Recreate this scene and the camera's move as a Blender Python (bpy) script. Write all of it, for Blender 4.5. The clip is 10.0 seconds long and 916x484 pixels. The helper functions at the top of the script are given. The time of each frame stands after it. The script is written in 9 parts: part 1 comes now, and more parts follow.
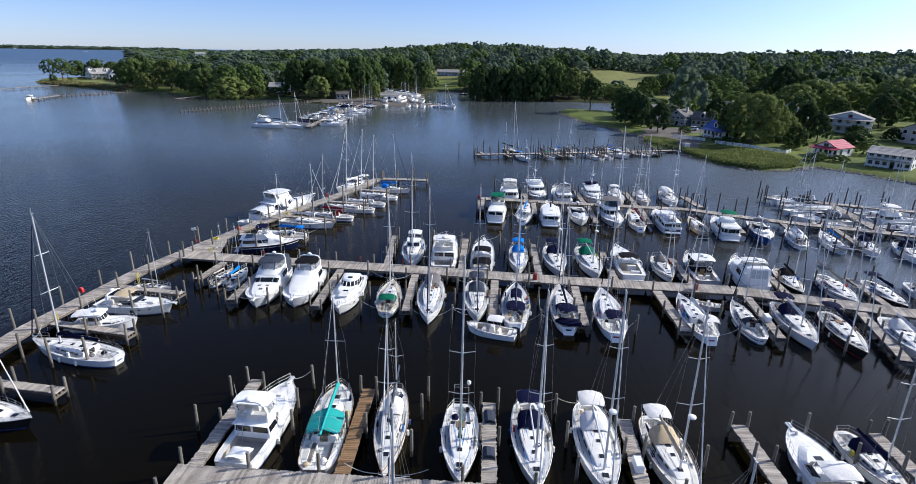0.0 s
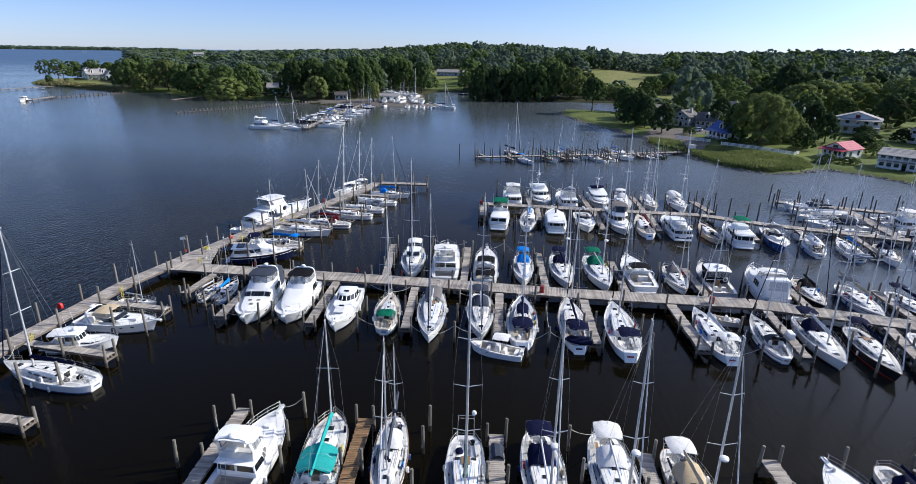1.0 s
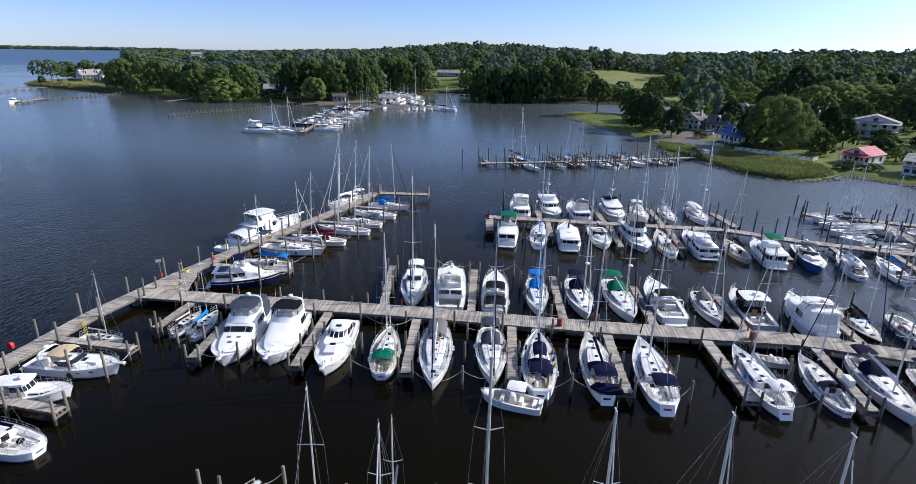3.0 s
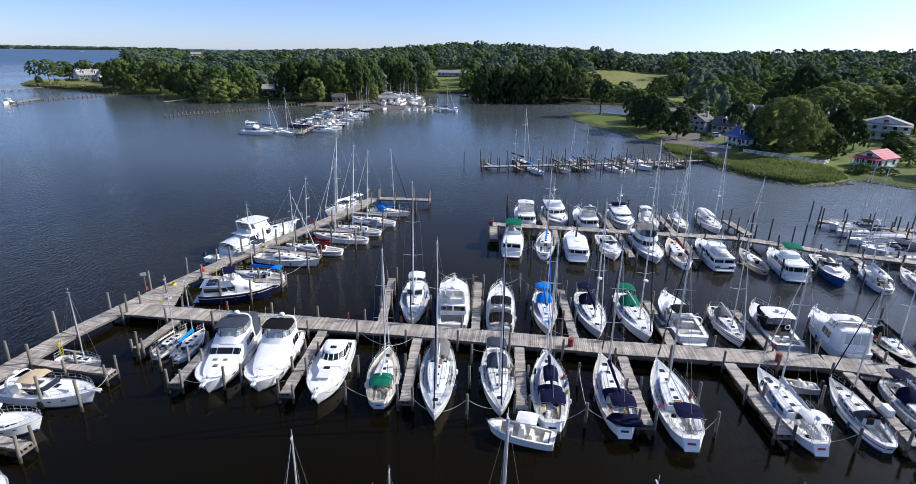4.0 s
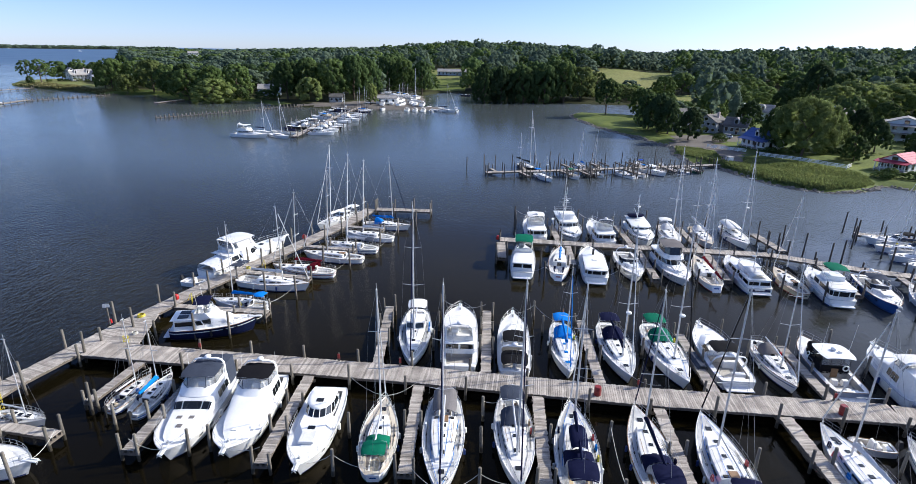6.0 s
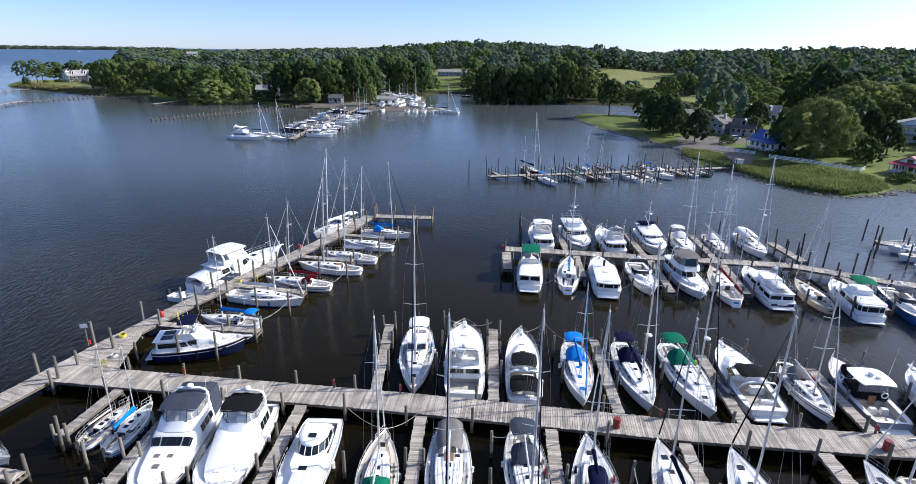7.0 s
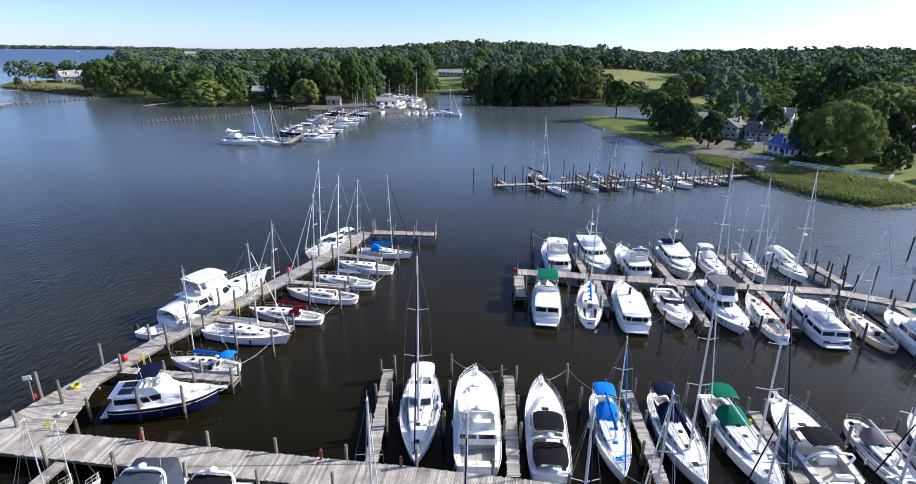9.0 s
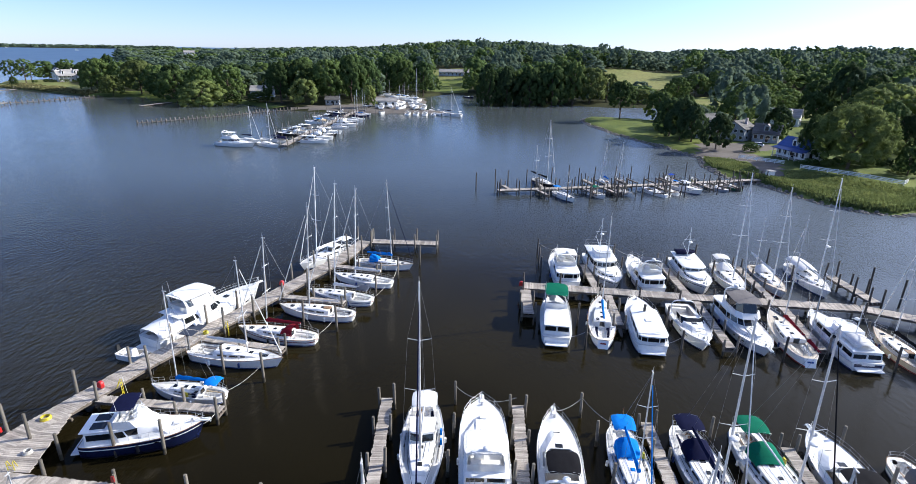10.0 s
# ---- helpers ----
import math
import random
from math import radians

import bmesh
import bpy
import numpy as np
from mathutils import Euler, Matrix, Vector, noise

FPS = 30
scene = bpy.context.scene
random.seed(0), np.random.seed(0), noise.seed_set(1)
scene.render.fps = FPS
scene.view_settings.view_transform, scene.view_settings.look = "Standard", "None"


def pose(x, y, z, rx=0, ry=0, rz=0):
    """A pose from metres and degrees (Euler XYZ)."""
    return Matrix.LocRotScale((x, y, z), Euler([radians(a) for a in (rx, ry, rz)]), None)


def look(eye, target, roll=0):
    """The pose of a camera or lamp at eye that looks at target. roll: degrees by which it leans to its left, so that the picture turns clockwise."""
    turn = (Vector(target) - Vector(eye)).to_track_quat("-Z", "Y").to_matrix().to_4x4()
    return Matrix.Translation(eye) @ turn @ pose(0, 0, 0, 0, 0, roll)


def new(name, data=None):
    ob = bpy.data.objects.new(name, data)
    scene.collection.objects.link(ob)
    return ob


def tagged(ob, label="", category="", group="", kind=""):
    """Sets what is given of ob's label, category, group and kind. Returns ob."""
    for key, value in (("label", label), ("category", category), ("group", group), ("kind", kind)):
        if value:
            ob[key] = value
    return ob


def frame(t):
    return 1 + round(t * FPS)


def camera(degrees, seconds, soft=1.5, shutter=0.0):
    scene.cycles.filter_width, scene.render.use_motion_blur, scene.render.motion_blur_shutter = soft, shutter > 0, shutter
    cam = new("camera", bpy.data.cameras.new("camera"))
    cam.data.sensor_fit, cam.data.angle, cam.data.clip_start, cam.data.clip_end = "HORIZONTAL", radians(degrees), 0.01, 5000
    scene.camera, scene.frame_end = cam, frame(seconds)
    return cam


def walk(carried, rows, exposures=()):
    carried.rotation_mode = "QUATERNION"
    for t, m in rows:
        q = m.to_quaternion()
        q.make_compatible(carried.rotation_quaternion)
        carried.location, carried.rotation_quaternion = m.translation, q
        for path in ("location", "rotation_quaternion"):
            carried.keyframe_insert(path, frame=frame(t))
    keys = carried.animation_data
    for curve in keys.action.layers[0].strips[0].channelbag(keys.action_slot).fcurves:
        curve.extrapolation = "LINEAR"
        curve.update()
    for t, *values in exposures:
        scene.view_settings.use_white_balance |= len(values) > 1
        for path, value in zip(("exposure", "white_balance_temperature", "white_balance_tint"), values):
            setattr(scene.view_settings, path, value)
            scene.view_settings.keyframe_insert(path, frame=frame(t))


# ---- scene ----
cam = camera(79.2, 10.0, soft=0.75)
PATH = [
    (0, (0.069, 1.413, 30.15), (-0.02, 3.301, 29.498), 1.2),
    (0.5, (-0.213, 3.465, 30.126), (-0.302, 5.354, 29.475), 1.1),
    (1, (-0.494, 5.63, 30.171), (-0.582, 7.519, 29.518), 1.1),
    (1.5, (-0.797, 7.775, 30.197), (-0.885, 9.664, 29.545), 1.1),
    (2, (-1.126, 9.799, 30.237), (-1.213, 11.688, 29.585), 1.1),
    (2.5, (-1.433, 11.935, 30.358), (-1.521, 13.824, 29.705), 1.1),
    (3, (-1.762, 14.131, 30.43), (-1.849, 16.019, 29.777), 1.1),
    (4.5, (-2.652, 20.833, 30.508), (-2.741, 22.721, 29.853), 1.1),
    (5, (-2.969, 23.028, 30.543), (-3.056, 24.915, 29.886), 1.0),
    (5.5, (-3.248, 25.232, 30.579), (-3.335, 27.119, 29.92), 1.0),
    (7, (-4.233, 32.03, 30.549), (-4.321, 33.916, 29.891), 0.9),
    (7.5, (-4.583, 34.256, 30.578), (-4.671, 36.142, 29.918), 0.9),
    (8, (-4.94, 36.582, 30.612), (-5.028, 38.468, 29.952), 0.9),
    (8.5, (-5.287, 38.839, 30.657), (-5.375, 40.724, 29.996), 0.9),
    (9, (-5.642, 41.1, 30.726), (-5.73, 42.986, 30.067), 0.9),
    (9.5, (-5.98, 43.346, 30.795), (-6.067, 45.232, 30.135), 0.9),
    (10, (-6.345, 45.6, 30.887), (-6.432, 47.485, 30.226), 1.0),
]
walk(cam, [(t, look(eye, target, roll)) for t, eye, target, roll in PATH],
     [(0.0, 0.06, 6200, 10), (2.5, 0.08, 6200, 10), (5.0, 0.23, 6200, 10), (7.5, 0.35, 6200, 10), (10.0, 0.47, 6200, 10)])

# ---- light ----
SUN_AZ, SUN_EL = 73.0, 31.0          # degrees clockwise from +y, and above the horizon
world = bpy.data.worlds.new("sky")
scene.world = world
world.use_nodes = True
wn = world.node_tree.nodes
sky = wn.new("ShaderNodeTexSky")
sky.sky_type = "NISHITA"
sky.sun_disc = False
sky.sun_elevation, sky.sun_rotation = radians(SUN_EL), radians(SUN_AZ)
sky.air_density, sky.dust_density, sky.ozone_density = 0.85, 0.1, 2.5
wn["Background"].inputs["Strength"].default_value = 0.114
clear = wn.new("ShaderNodeMix")          # a clear blue summer sky
clear.data_type, clear.blend_type = "RGBA", "MULTIPLY"
clear.inputs[0].default_value, clear.inputs[7].default_value = 1.0, (0.835, 0.862, 1.12, 1)
world.node_tree.links.new(sky.outputs[0], clear.inputs[6])
height, low, haze = wn.new("ShaderNodeSeparateXYZ"), wn.new("ShaderNodeMapRange"), wn.new("ShaderNodeMix")      # bluer air low over the water
low.inputs[1].default_value, low.inputs[2].default_value, low.inputs[3].default_value, low.inputs[4].default_value = 0.0, 0.22, 1.0, 0.0
haze.data_type, haze.blend_type = "RGBA", "MULTIPLY"
haze.inputs[7].default_value = (0.89, 1.0, 1.18, 1)
world.node_tree.links.new(height.outputs[2], low.inputs[0]), world.node_tree.links.new(low.outputs[0], haze.inputs[0]), world.node_tree.links.new(clear.outputs[2], haze.inputs[6])
# the bright summer haze round the sun
sun_dir = Vector((math.sin(radians(SUN_AZ)) * math.cos(radians(SUN_EL)), math.cos(radians(SUN_AZ)) * math.cos(radians(SUN_EL)), math.sin(radians(SUN_EL))))
where, near_sun, falloff, glow = wn.new("ShaderNodeTexCoord"), wn.new("ShaderNodeVectorMath"), wn.new("ShaderNodeMath"), wn.new("ShaderNodeMix")
near_sun.operation, near_sun.inputs[1].default_value = "DOT_PRODUCT", sun_dir
world.node_tree.links.new(where.outputs["Generated"], near_sun.inputs[0])
clamp = wn.new("ShaderNodeMath")
clamp.operation, clamp.inputs[1].default_value = "MAXIMUM", 0.0
falloff.operation, falloff.inputs[1].default_value = "POWER", 5.5
world.node_tree.links.new(near_sun.outputs["Value"], clamp.inputs[0]), world.node_tree.links.new(clamp.outputs[0], falloff.inputs[0])
glow.data_type, glow.blend_type, glow.clamp_factor = "RGBA", "ADD", False
glow.inputs[7].default_value = (14.0, 14.6, 15.6, 1)
world.node_tree.links.new(where.outputs["Generated"], height.inputs[0])
world.node_tree.links.new(falloff.outputs[0], glow.inputs[0]), world.node_tree.links.new(haze.outputs[2], glow.inputs[6])
world.node_tree.links.new(glow.outputs[2], wn["Background"].inputs[0])
sun = new("sun", bpy.data.lights.new("sun", "SUN"))
sun.data.energy, sun.data.angle, sun.data.color = 5.45, radians(0.55), (1.0, 0.925, 0.80)
sun.matrix_world = look(sun_dir * 200, (0, 0, 0))

# ---- materials ----
MATS = {}


def material(name, rgb, rough=0.5, metal=0.0, var=0.12, scale=3.0, bump=0.0, bump_scale=20.0, tint=None, island=0.0, spec=0.5, obj=0.0, stretch=(1, 1, 1), leafy=0.0):
    """Principled surface with variation at two scales, a second tint in patches, and fine relief."""
    m = bpy.data.materials.new(name)
    m.use_nodes = True
    nt = m.node_tree
    n, l = nt.nodes, nt.links
    b = n["Principled BSDF"]
    b.inputs["Roughness"].default_value, b.inputs["Metallic"].default_value = rough, metal
    b.inputs["Specular IOR Level"].default_value = spec
    co = n.new("ShaderNodeTexCoord")
    mp = n.new("ShaderNodeMapping")
    mp.inputs["Scale"].default_value = stretch
    leaves = name.startswith("leaf")
    l.new(n.new("ShaderNodeNewGeometry").outputs["Position"] if leaves else co.outputs["Object"], mp.inputs[0])
    big, small = n.new("ShaderNodeTexNoise"), n.new("ShaderNodeTexNoise")
    big.inputs["Scale"].default_value, small.inputs["Scale"].default_value = scale * 0.2, scale * 3
    big.inputs["Detail"].default_value, small.inputs["Detail"].default_value = 4, 5
    l.new(mp.outputs[0], big.inputs[0]), l.new(mp.outputs[0], small.inputs[0])
    mix = n.new("ShaderNodeMix")
    mix.data_type = "RGBA"
    ramp = n.new("ShaderNodeMapRange")
    ramp.inputs[1].default_value, ramp.inputs[2].default_value = 0.35, 0.65
    l.new(big.outputs["Fac"], ramp.inputs[0]), l.new(ramp.outputs[0], mix.inputs[0])
    t = tint or tuple(c * (1 - var) for c in rgb)
    mix.inputs[6].default_value, mix.inputs[7].default_value = (*rgb, 1), (*t, 1)
    hsv = n.new("ShaderNodeHueSaturation")
    l.new(mix.outputs[2], hsv.inputs["Color"])
    val = n.new("ShaderNodeMapRange")
    val.inputs[1].default_value, val.inputs[2].default_value = 0.3, 0.7
    val.inputs[3].default_value, val.inputs[4].default_value = 1 - var, 1 + var
    l.new(small.outputs["Fac"], val.inputs[0])
    out = val.outputs[0]
    for src, amount in (("island", island), ("obj", obj)):
        if amount:
            if src == "island":
                rnd = n.new("ShaderNodeNewGeometry").outputs["Random Per Island"]
            else:
                rnd = n.new("ShaderNodeObjectInfo").outputs["Random"]
            r2 = n.new("ShaderNodeMapRange")
            r2.inputs[3].default_value, r2.inputs[4].default_value = 1 - amount, 1 + amount
            l.new(rnd, r2.inputs[0])
            mul = n.new("ShaderNodeMath")
            mul.operation = "MULTIPLY"
            l.new(out, mul.inputs[0]), l.new(r2.outputs[0], mul.inputs[1])
            out = mul.outputs[0]
    l.new(out, hsv.inputs["Value"])
    l.new(hsv.outputs[0], b.inputs["Base Color"])
    if bump:
        bn = n.new("ShaderNodeTexNoise")
        bn.inputs["Scale"].default_value, bn.inputs["Detail"].default_value = bump_scale, 4
        l.new(mp.outputs[0], bn.inputs[0])
        bp = n.new("ShaderNodeBump")
        bp.inputs["Strength"].default_value, bp.inputs["Distance"].default_value = bump, 0.02
        if leaves:
            bp.inputs["Distance"].default_value = 0.8
        l.new(bn.outputs["Fac"], bp.inputs["Height"]), l.new(bp.outputs[0], b.inputs["Normal"])
    if leafy:
        tr, mx = n.new("ShaderNodeBsdfTranslucent"), n.new("ShaderNodeMixShader")
        mx.inputs[0].default_value = leafy
        l.new(hsv.outputs[0], tr.inputs[0])
        l.new(b.outputs[0], mx.inputs[1]), l.new(tr.outputs[0], mx.inputs[2])
        l.new(mx.outputs[0], n["Material Output"].inputs[0])
    MATS[name] = m
    return m


material("gelcoat", (0.87, 0.87, 0.85), 0.28, var=0.04, scale=1.5, tint=(0.80, 0.80, 0.775), obj=0.05)
material("deck_white", (0.85, 0.84, 0.81), 0.55, var=0.06, scale=4, tint=(0.73, 0.72, 0.69), bump=0.2, bump_scale=60, obj=0.06)
material("nonskid", (0.62, 0.615, 0.59), 0.75, var=0.10, scale=5, tint=(0.52, 0.515, 0.495), bump=0.2, bump_scale=80, obj=0.18)
material("deck_cream", (0.62, 0.55, 0.44), 0.6, var=0.08, scale=4, bump=0.2, bump_scale=60, obj=0.08)
material("cockpit_sole", (0.50, 0.47, 0.42), 0.6, var=0.15, scale=5, obj=0.15)
material("navy_hull", (0.012, 0.018, 0.06), 0.2, var=0.15, scale=2)
material("blue_hull", (0.03, 0.09, 0.30), 0.2, var=0.15, scale=2)
material("black_hull", (0.02, 0.02, 0.022), 0.25, var=0.15, scale=2)
material("tan_hull", (0.60, 0.52, 0.38), 0.35, var=0.08, scale=2)
material("grey_hull", (0.36, 0.38, 0.42), 0.3, var=0.08, scale=2)
material("red_paint", (0.30, 0.025, 0.02), 0.5, var=0.2, scale=3)
material("boot_blue", (0.02, 0.05, 0.20), 0.4, var=0.2, scale=3)
material("boot_black", (0.02, 0.02, 0.025), 0.4, var=0.2, scale=3)
material("boot_green", (0.02, 0.12, 0.08), 0.4, var=0.2, scale=3)
for nm, c in dict(navy=(0.007, 0.009, 0.034), blue=(0.01, 0.19, 0.62), royal=(0.015, 0.06, 0.38), green=(0.006, 0.13, 0.075), teal=(0.03, 0.34, 0.32),
                  black=(0.012, 0.012, 0.014), beige=(0.52, 0.42, 0.28), maroon=(0.22, 0.015, 0.025), white=(0.74, 0.73, 0.71), grey=(0.17, 0.16, 0.16), slate=(0.05, 0.06, 0.085)).items():
    material("canvas_" + nm, c, 0.85, var=0.12, scale=2.5, bump=0.22, bump_scale=4, spec=0.06)
material("clear_vinyl", (0.50, 0.52, 0.53), 0.12, var=0.08, scale=1)
MATS["clear_vinyl"].node_tree.nodes["Principled BSDF"].inputs["Alpha"].default_value = 0.38
material("shrink_wrap", (0.82, 0.83, 0.84), 0.35, var=0.04, scale=1.2, bump=0.8, bump_scale=2.0)
material("tinted_glass", (0.012, 0.015, 0.018), 0.05, var=0.2, scale=2, spec=0.8)
material("hatch_acrylic", (0.018, 0.02, 0.022), 0.18, var=0.2, scale=2)
material("aluminium", (0.66, 0.66, 0.66), 0.42, metal=0.35, var=0.08, scale=4)
material("mast_white", (0.74, 0.74, 0.73), 0.4, var=0.05, scale=3)
material("steel_wire", (0.30, 0.31, 0.32), 0.4, metal=0.7, var=0.1)
material("stainless", (0.50, 0.51, 0.52), 0.5, metal=0.5, var=0.05)
material("teak", (0.27, 0.16, 0.08), 0.6, var=0.2, scale=6, stretch=(0.3, 3, 3))
material("rubber_black", (0.015, 0.015, 0.016), 0.6, var=0.2)
material("rope_white", (0.62, 0.60, 0.54), 0.8, var=0.15, scale=20)
material("plank_grey", (0.430, 0.388, 0.340), 0.8, var=0.24, scale=4, tint=(0.290, 0.258, 0.226), island=0.30, bump=0.5, bump_scale=30, spec=0.2)
material("plank_brown", (0.27, 0.17, 0.09), 0.75, var=0.22, scale=4, tint=(0.21, 0.125, 0.065), island=0.28, bump=0.5, bump_scale=30, spec=0.25)
material("beam_wood", (0.15, 0.125, 0.10), 0.85, var=0.25, scale=4, bump=0.4)
material("pile_wood", (0.165, 0.145, 0.118), 0.85, var=0.3, scale=3, tint=(0.12, 0.11, 0.09), obj=0.3, bump=0.7, bump_scale=14, stretch=(3, 3, 0.5))
# pile_wood again, with the shade of the unlit side put into its colour
material("pile_shaded", (0.075, 0.065, 0.055), 0.85, var=0.3, scale=3, tint=(0.05, 0.045, 0.04), obj=0.3, bump=0.7, bump_scale=14, stretch=(3, 3, 0.5))
material("pile_wet", (0.055, 0.048, 0.036), 0.5, var=0.3, scale=5, obj=0.3, bump=0.6, bump_scale=14)
material("drum_red", (0.24, 0.02, 0.018), 0.45, var=0.15)
material("red_plastic", (0.50, 0.02, 0.02), 0.4, var=0.1)
material("yellow_paint", (0.62, 0.52, 0.03), 0.5, var=0.15)
material("sign_white", (0.75, 0.75, 0.73), 0.5, var=0.05)
material("bark", (0.10, 0.075, 0.055), 0.9, var=0.3, scale=2, bump=0.8, bump_scale=6)
material("leaf", (0.136, 0.189, 0.063), 0.6, var=0.27, scale=0.4, tint=(0.081, 0.125, 0.041), island=0.13, obj=0.2, spec=0.02, leafy=0.48, bump=0.8, bump_scale=1.3)
# backlit shade of the dark crowns is put into this darker leaf colour
material("leaf_dark", (0.088, 0.131, 0.047), 0.6, var=0.27, scale=0.4, tint=(0.052, 0.085, 0.032), island=0.13, obj=0.2, spec=0.02, leafy=0.48, bump=0.8, bump_scale=1.3)
material("leaf_light", (0.195, 0.236, 0.080), 0.6, var=0.27, scale=0.4, tint=(0.124, 0.169, 0.054), island=0.13, obj=0.2, spec=0.02, leafy=0.48, bump=0.8, bump_scale=1.3)
material("leaf_olive", (0.168, 0.201, 0.073), 0.7, var=0.27, scale=0.4, tint=(0.113, 0.149, 0.051), island=0.13, obj=0.2, spec=0.02, leafy=0.48, bump=0.8, bump_scale=1.3)
material("leaf_deep", (0.061, 0.092, 0.040), 0.7, var=0.27, scale=0.4, tint=(0.041, 0.066, 0.029), island=0.13, obj=0.2, spec=0.02, leafy=0.48, bump=0.8, bump_scale=1.3)
# aerial haze over the distant woods is put into this bluer leaf colour
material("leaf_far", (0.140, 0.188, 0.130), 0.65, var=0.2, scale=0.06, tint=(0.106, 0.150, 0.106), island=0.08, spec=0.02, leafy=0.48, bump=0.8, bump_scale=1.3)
material("grass", (0.135, 0.165, 0.036), 0.85, var=0.25, scale=0.5, tint=(0.075, 0.105, 0.025), bump=0.6, bump_scale=4, spec=0.15)
material("meadow", (0.20, 0.20, 0.07), 0.9, var=0.25, scale=0.15, tint=(0.14, 0.165, 0.05), bump=0.6, bump_scale=2, spec=0.15)
material("forest_floor", (0.045, 0.05, 0.022), 0.95, var=0.4, scale=0.3, spec=0.1)
material("gravel", (0.15, 0.135, 0.12), 0.9, var=0.2, scale=1.2, bump=0.6, bump_scale=8, spec=0.2)
material("marsh_brown", (0.26, 0.235, 0.11), 0.85, var=0.3, scale=0.3, tint=(0.17, 0.17, 0.07), island=0.35, spec=0.1, leafy=0.3)
material("reeds", (0.195, 0.225, 0.078), 0.8, var=0.3, scale=0.8, tint=(0.135, 0.170, 0.058), island=0.24, spec=0.15, leafy=0.4)
material("riprap", (0.21, 0.19, 0.165), 0.9, var=0.3, scale=1.5, island=0.35, bump=0.6)
material("siding_white", (0.76, 0.76, 0.74), 0.6, var=0.05, scale=1.5)
material("siding_grey", (0.34, 0.36, 0.38), 0.65, var=0.1, scale=1.5)
material("siding_blue", (0.40, 0.48, 0.58), 0.65, var=0.1, scale=1.5)
material("siding_pink", (0.55, 0.46, 0.44), 0.65, var=0.1, scale=1.5)
material("roof_grey", (0.12, 0.115, 0.11), 0.85, var=0.25, scale=3, island=0.2, bump=0.5)
material("roof_light", (0.30, 0.29, 0.28), 0.85, var=0.2, scale=3, island=0.15, bump=0.5)
material("roof_red", (0.38, 0.018, 0.050), 0.5, var=0.15, scale=1.5, island=0.12)
material("roof_blue", (0.035, 0.085, 0.28), 0.5, var=0.15, scale=1.5, island=0.12)
material("fence_white", (0.76, 0.76, 0.74), 0.6, var=0.06)
material("car_paint", (0.75, 0.75, 0.75), 0.25, var=0.04)
material("tyre_rubber", (0.02, 0.02, 0.02), 0.8)


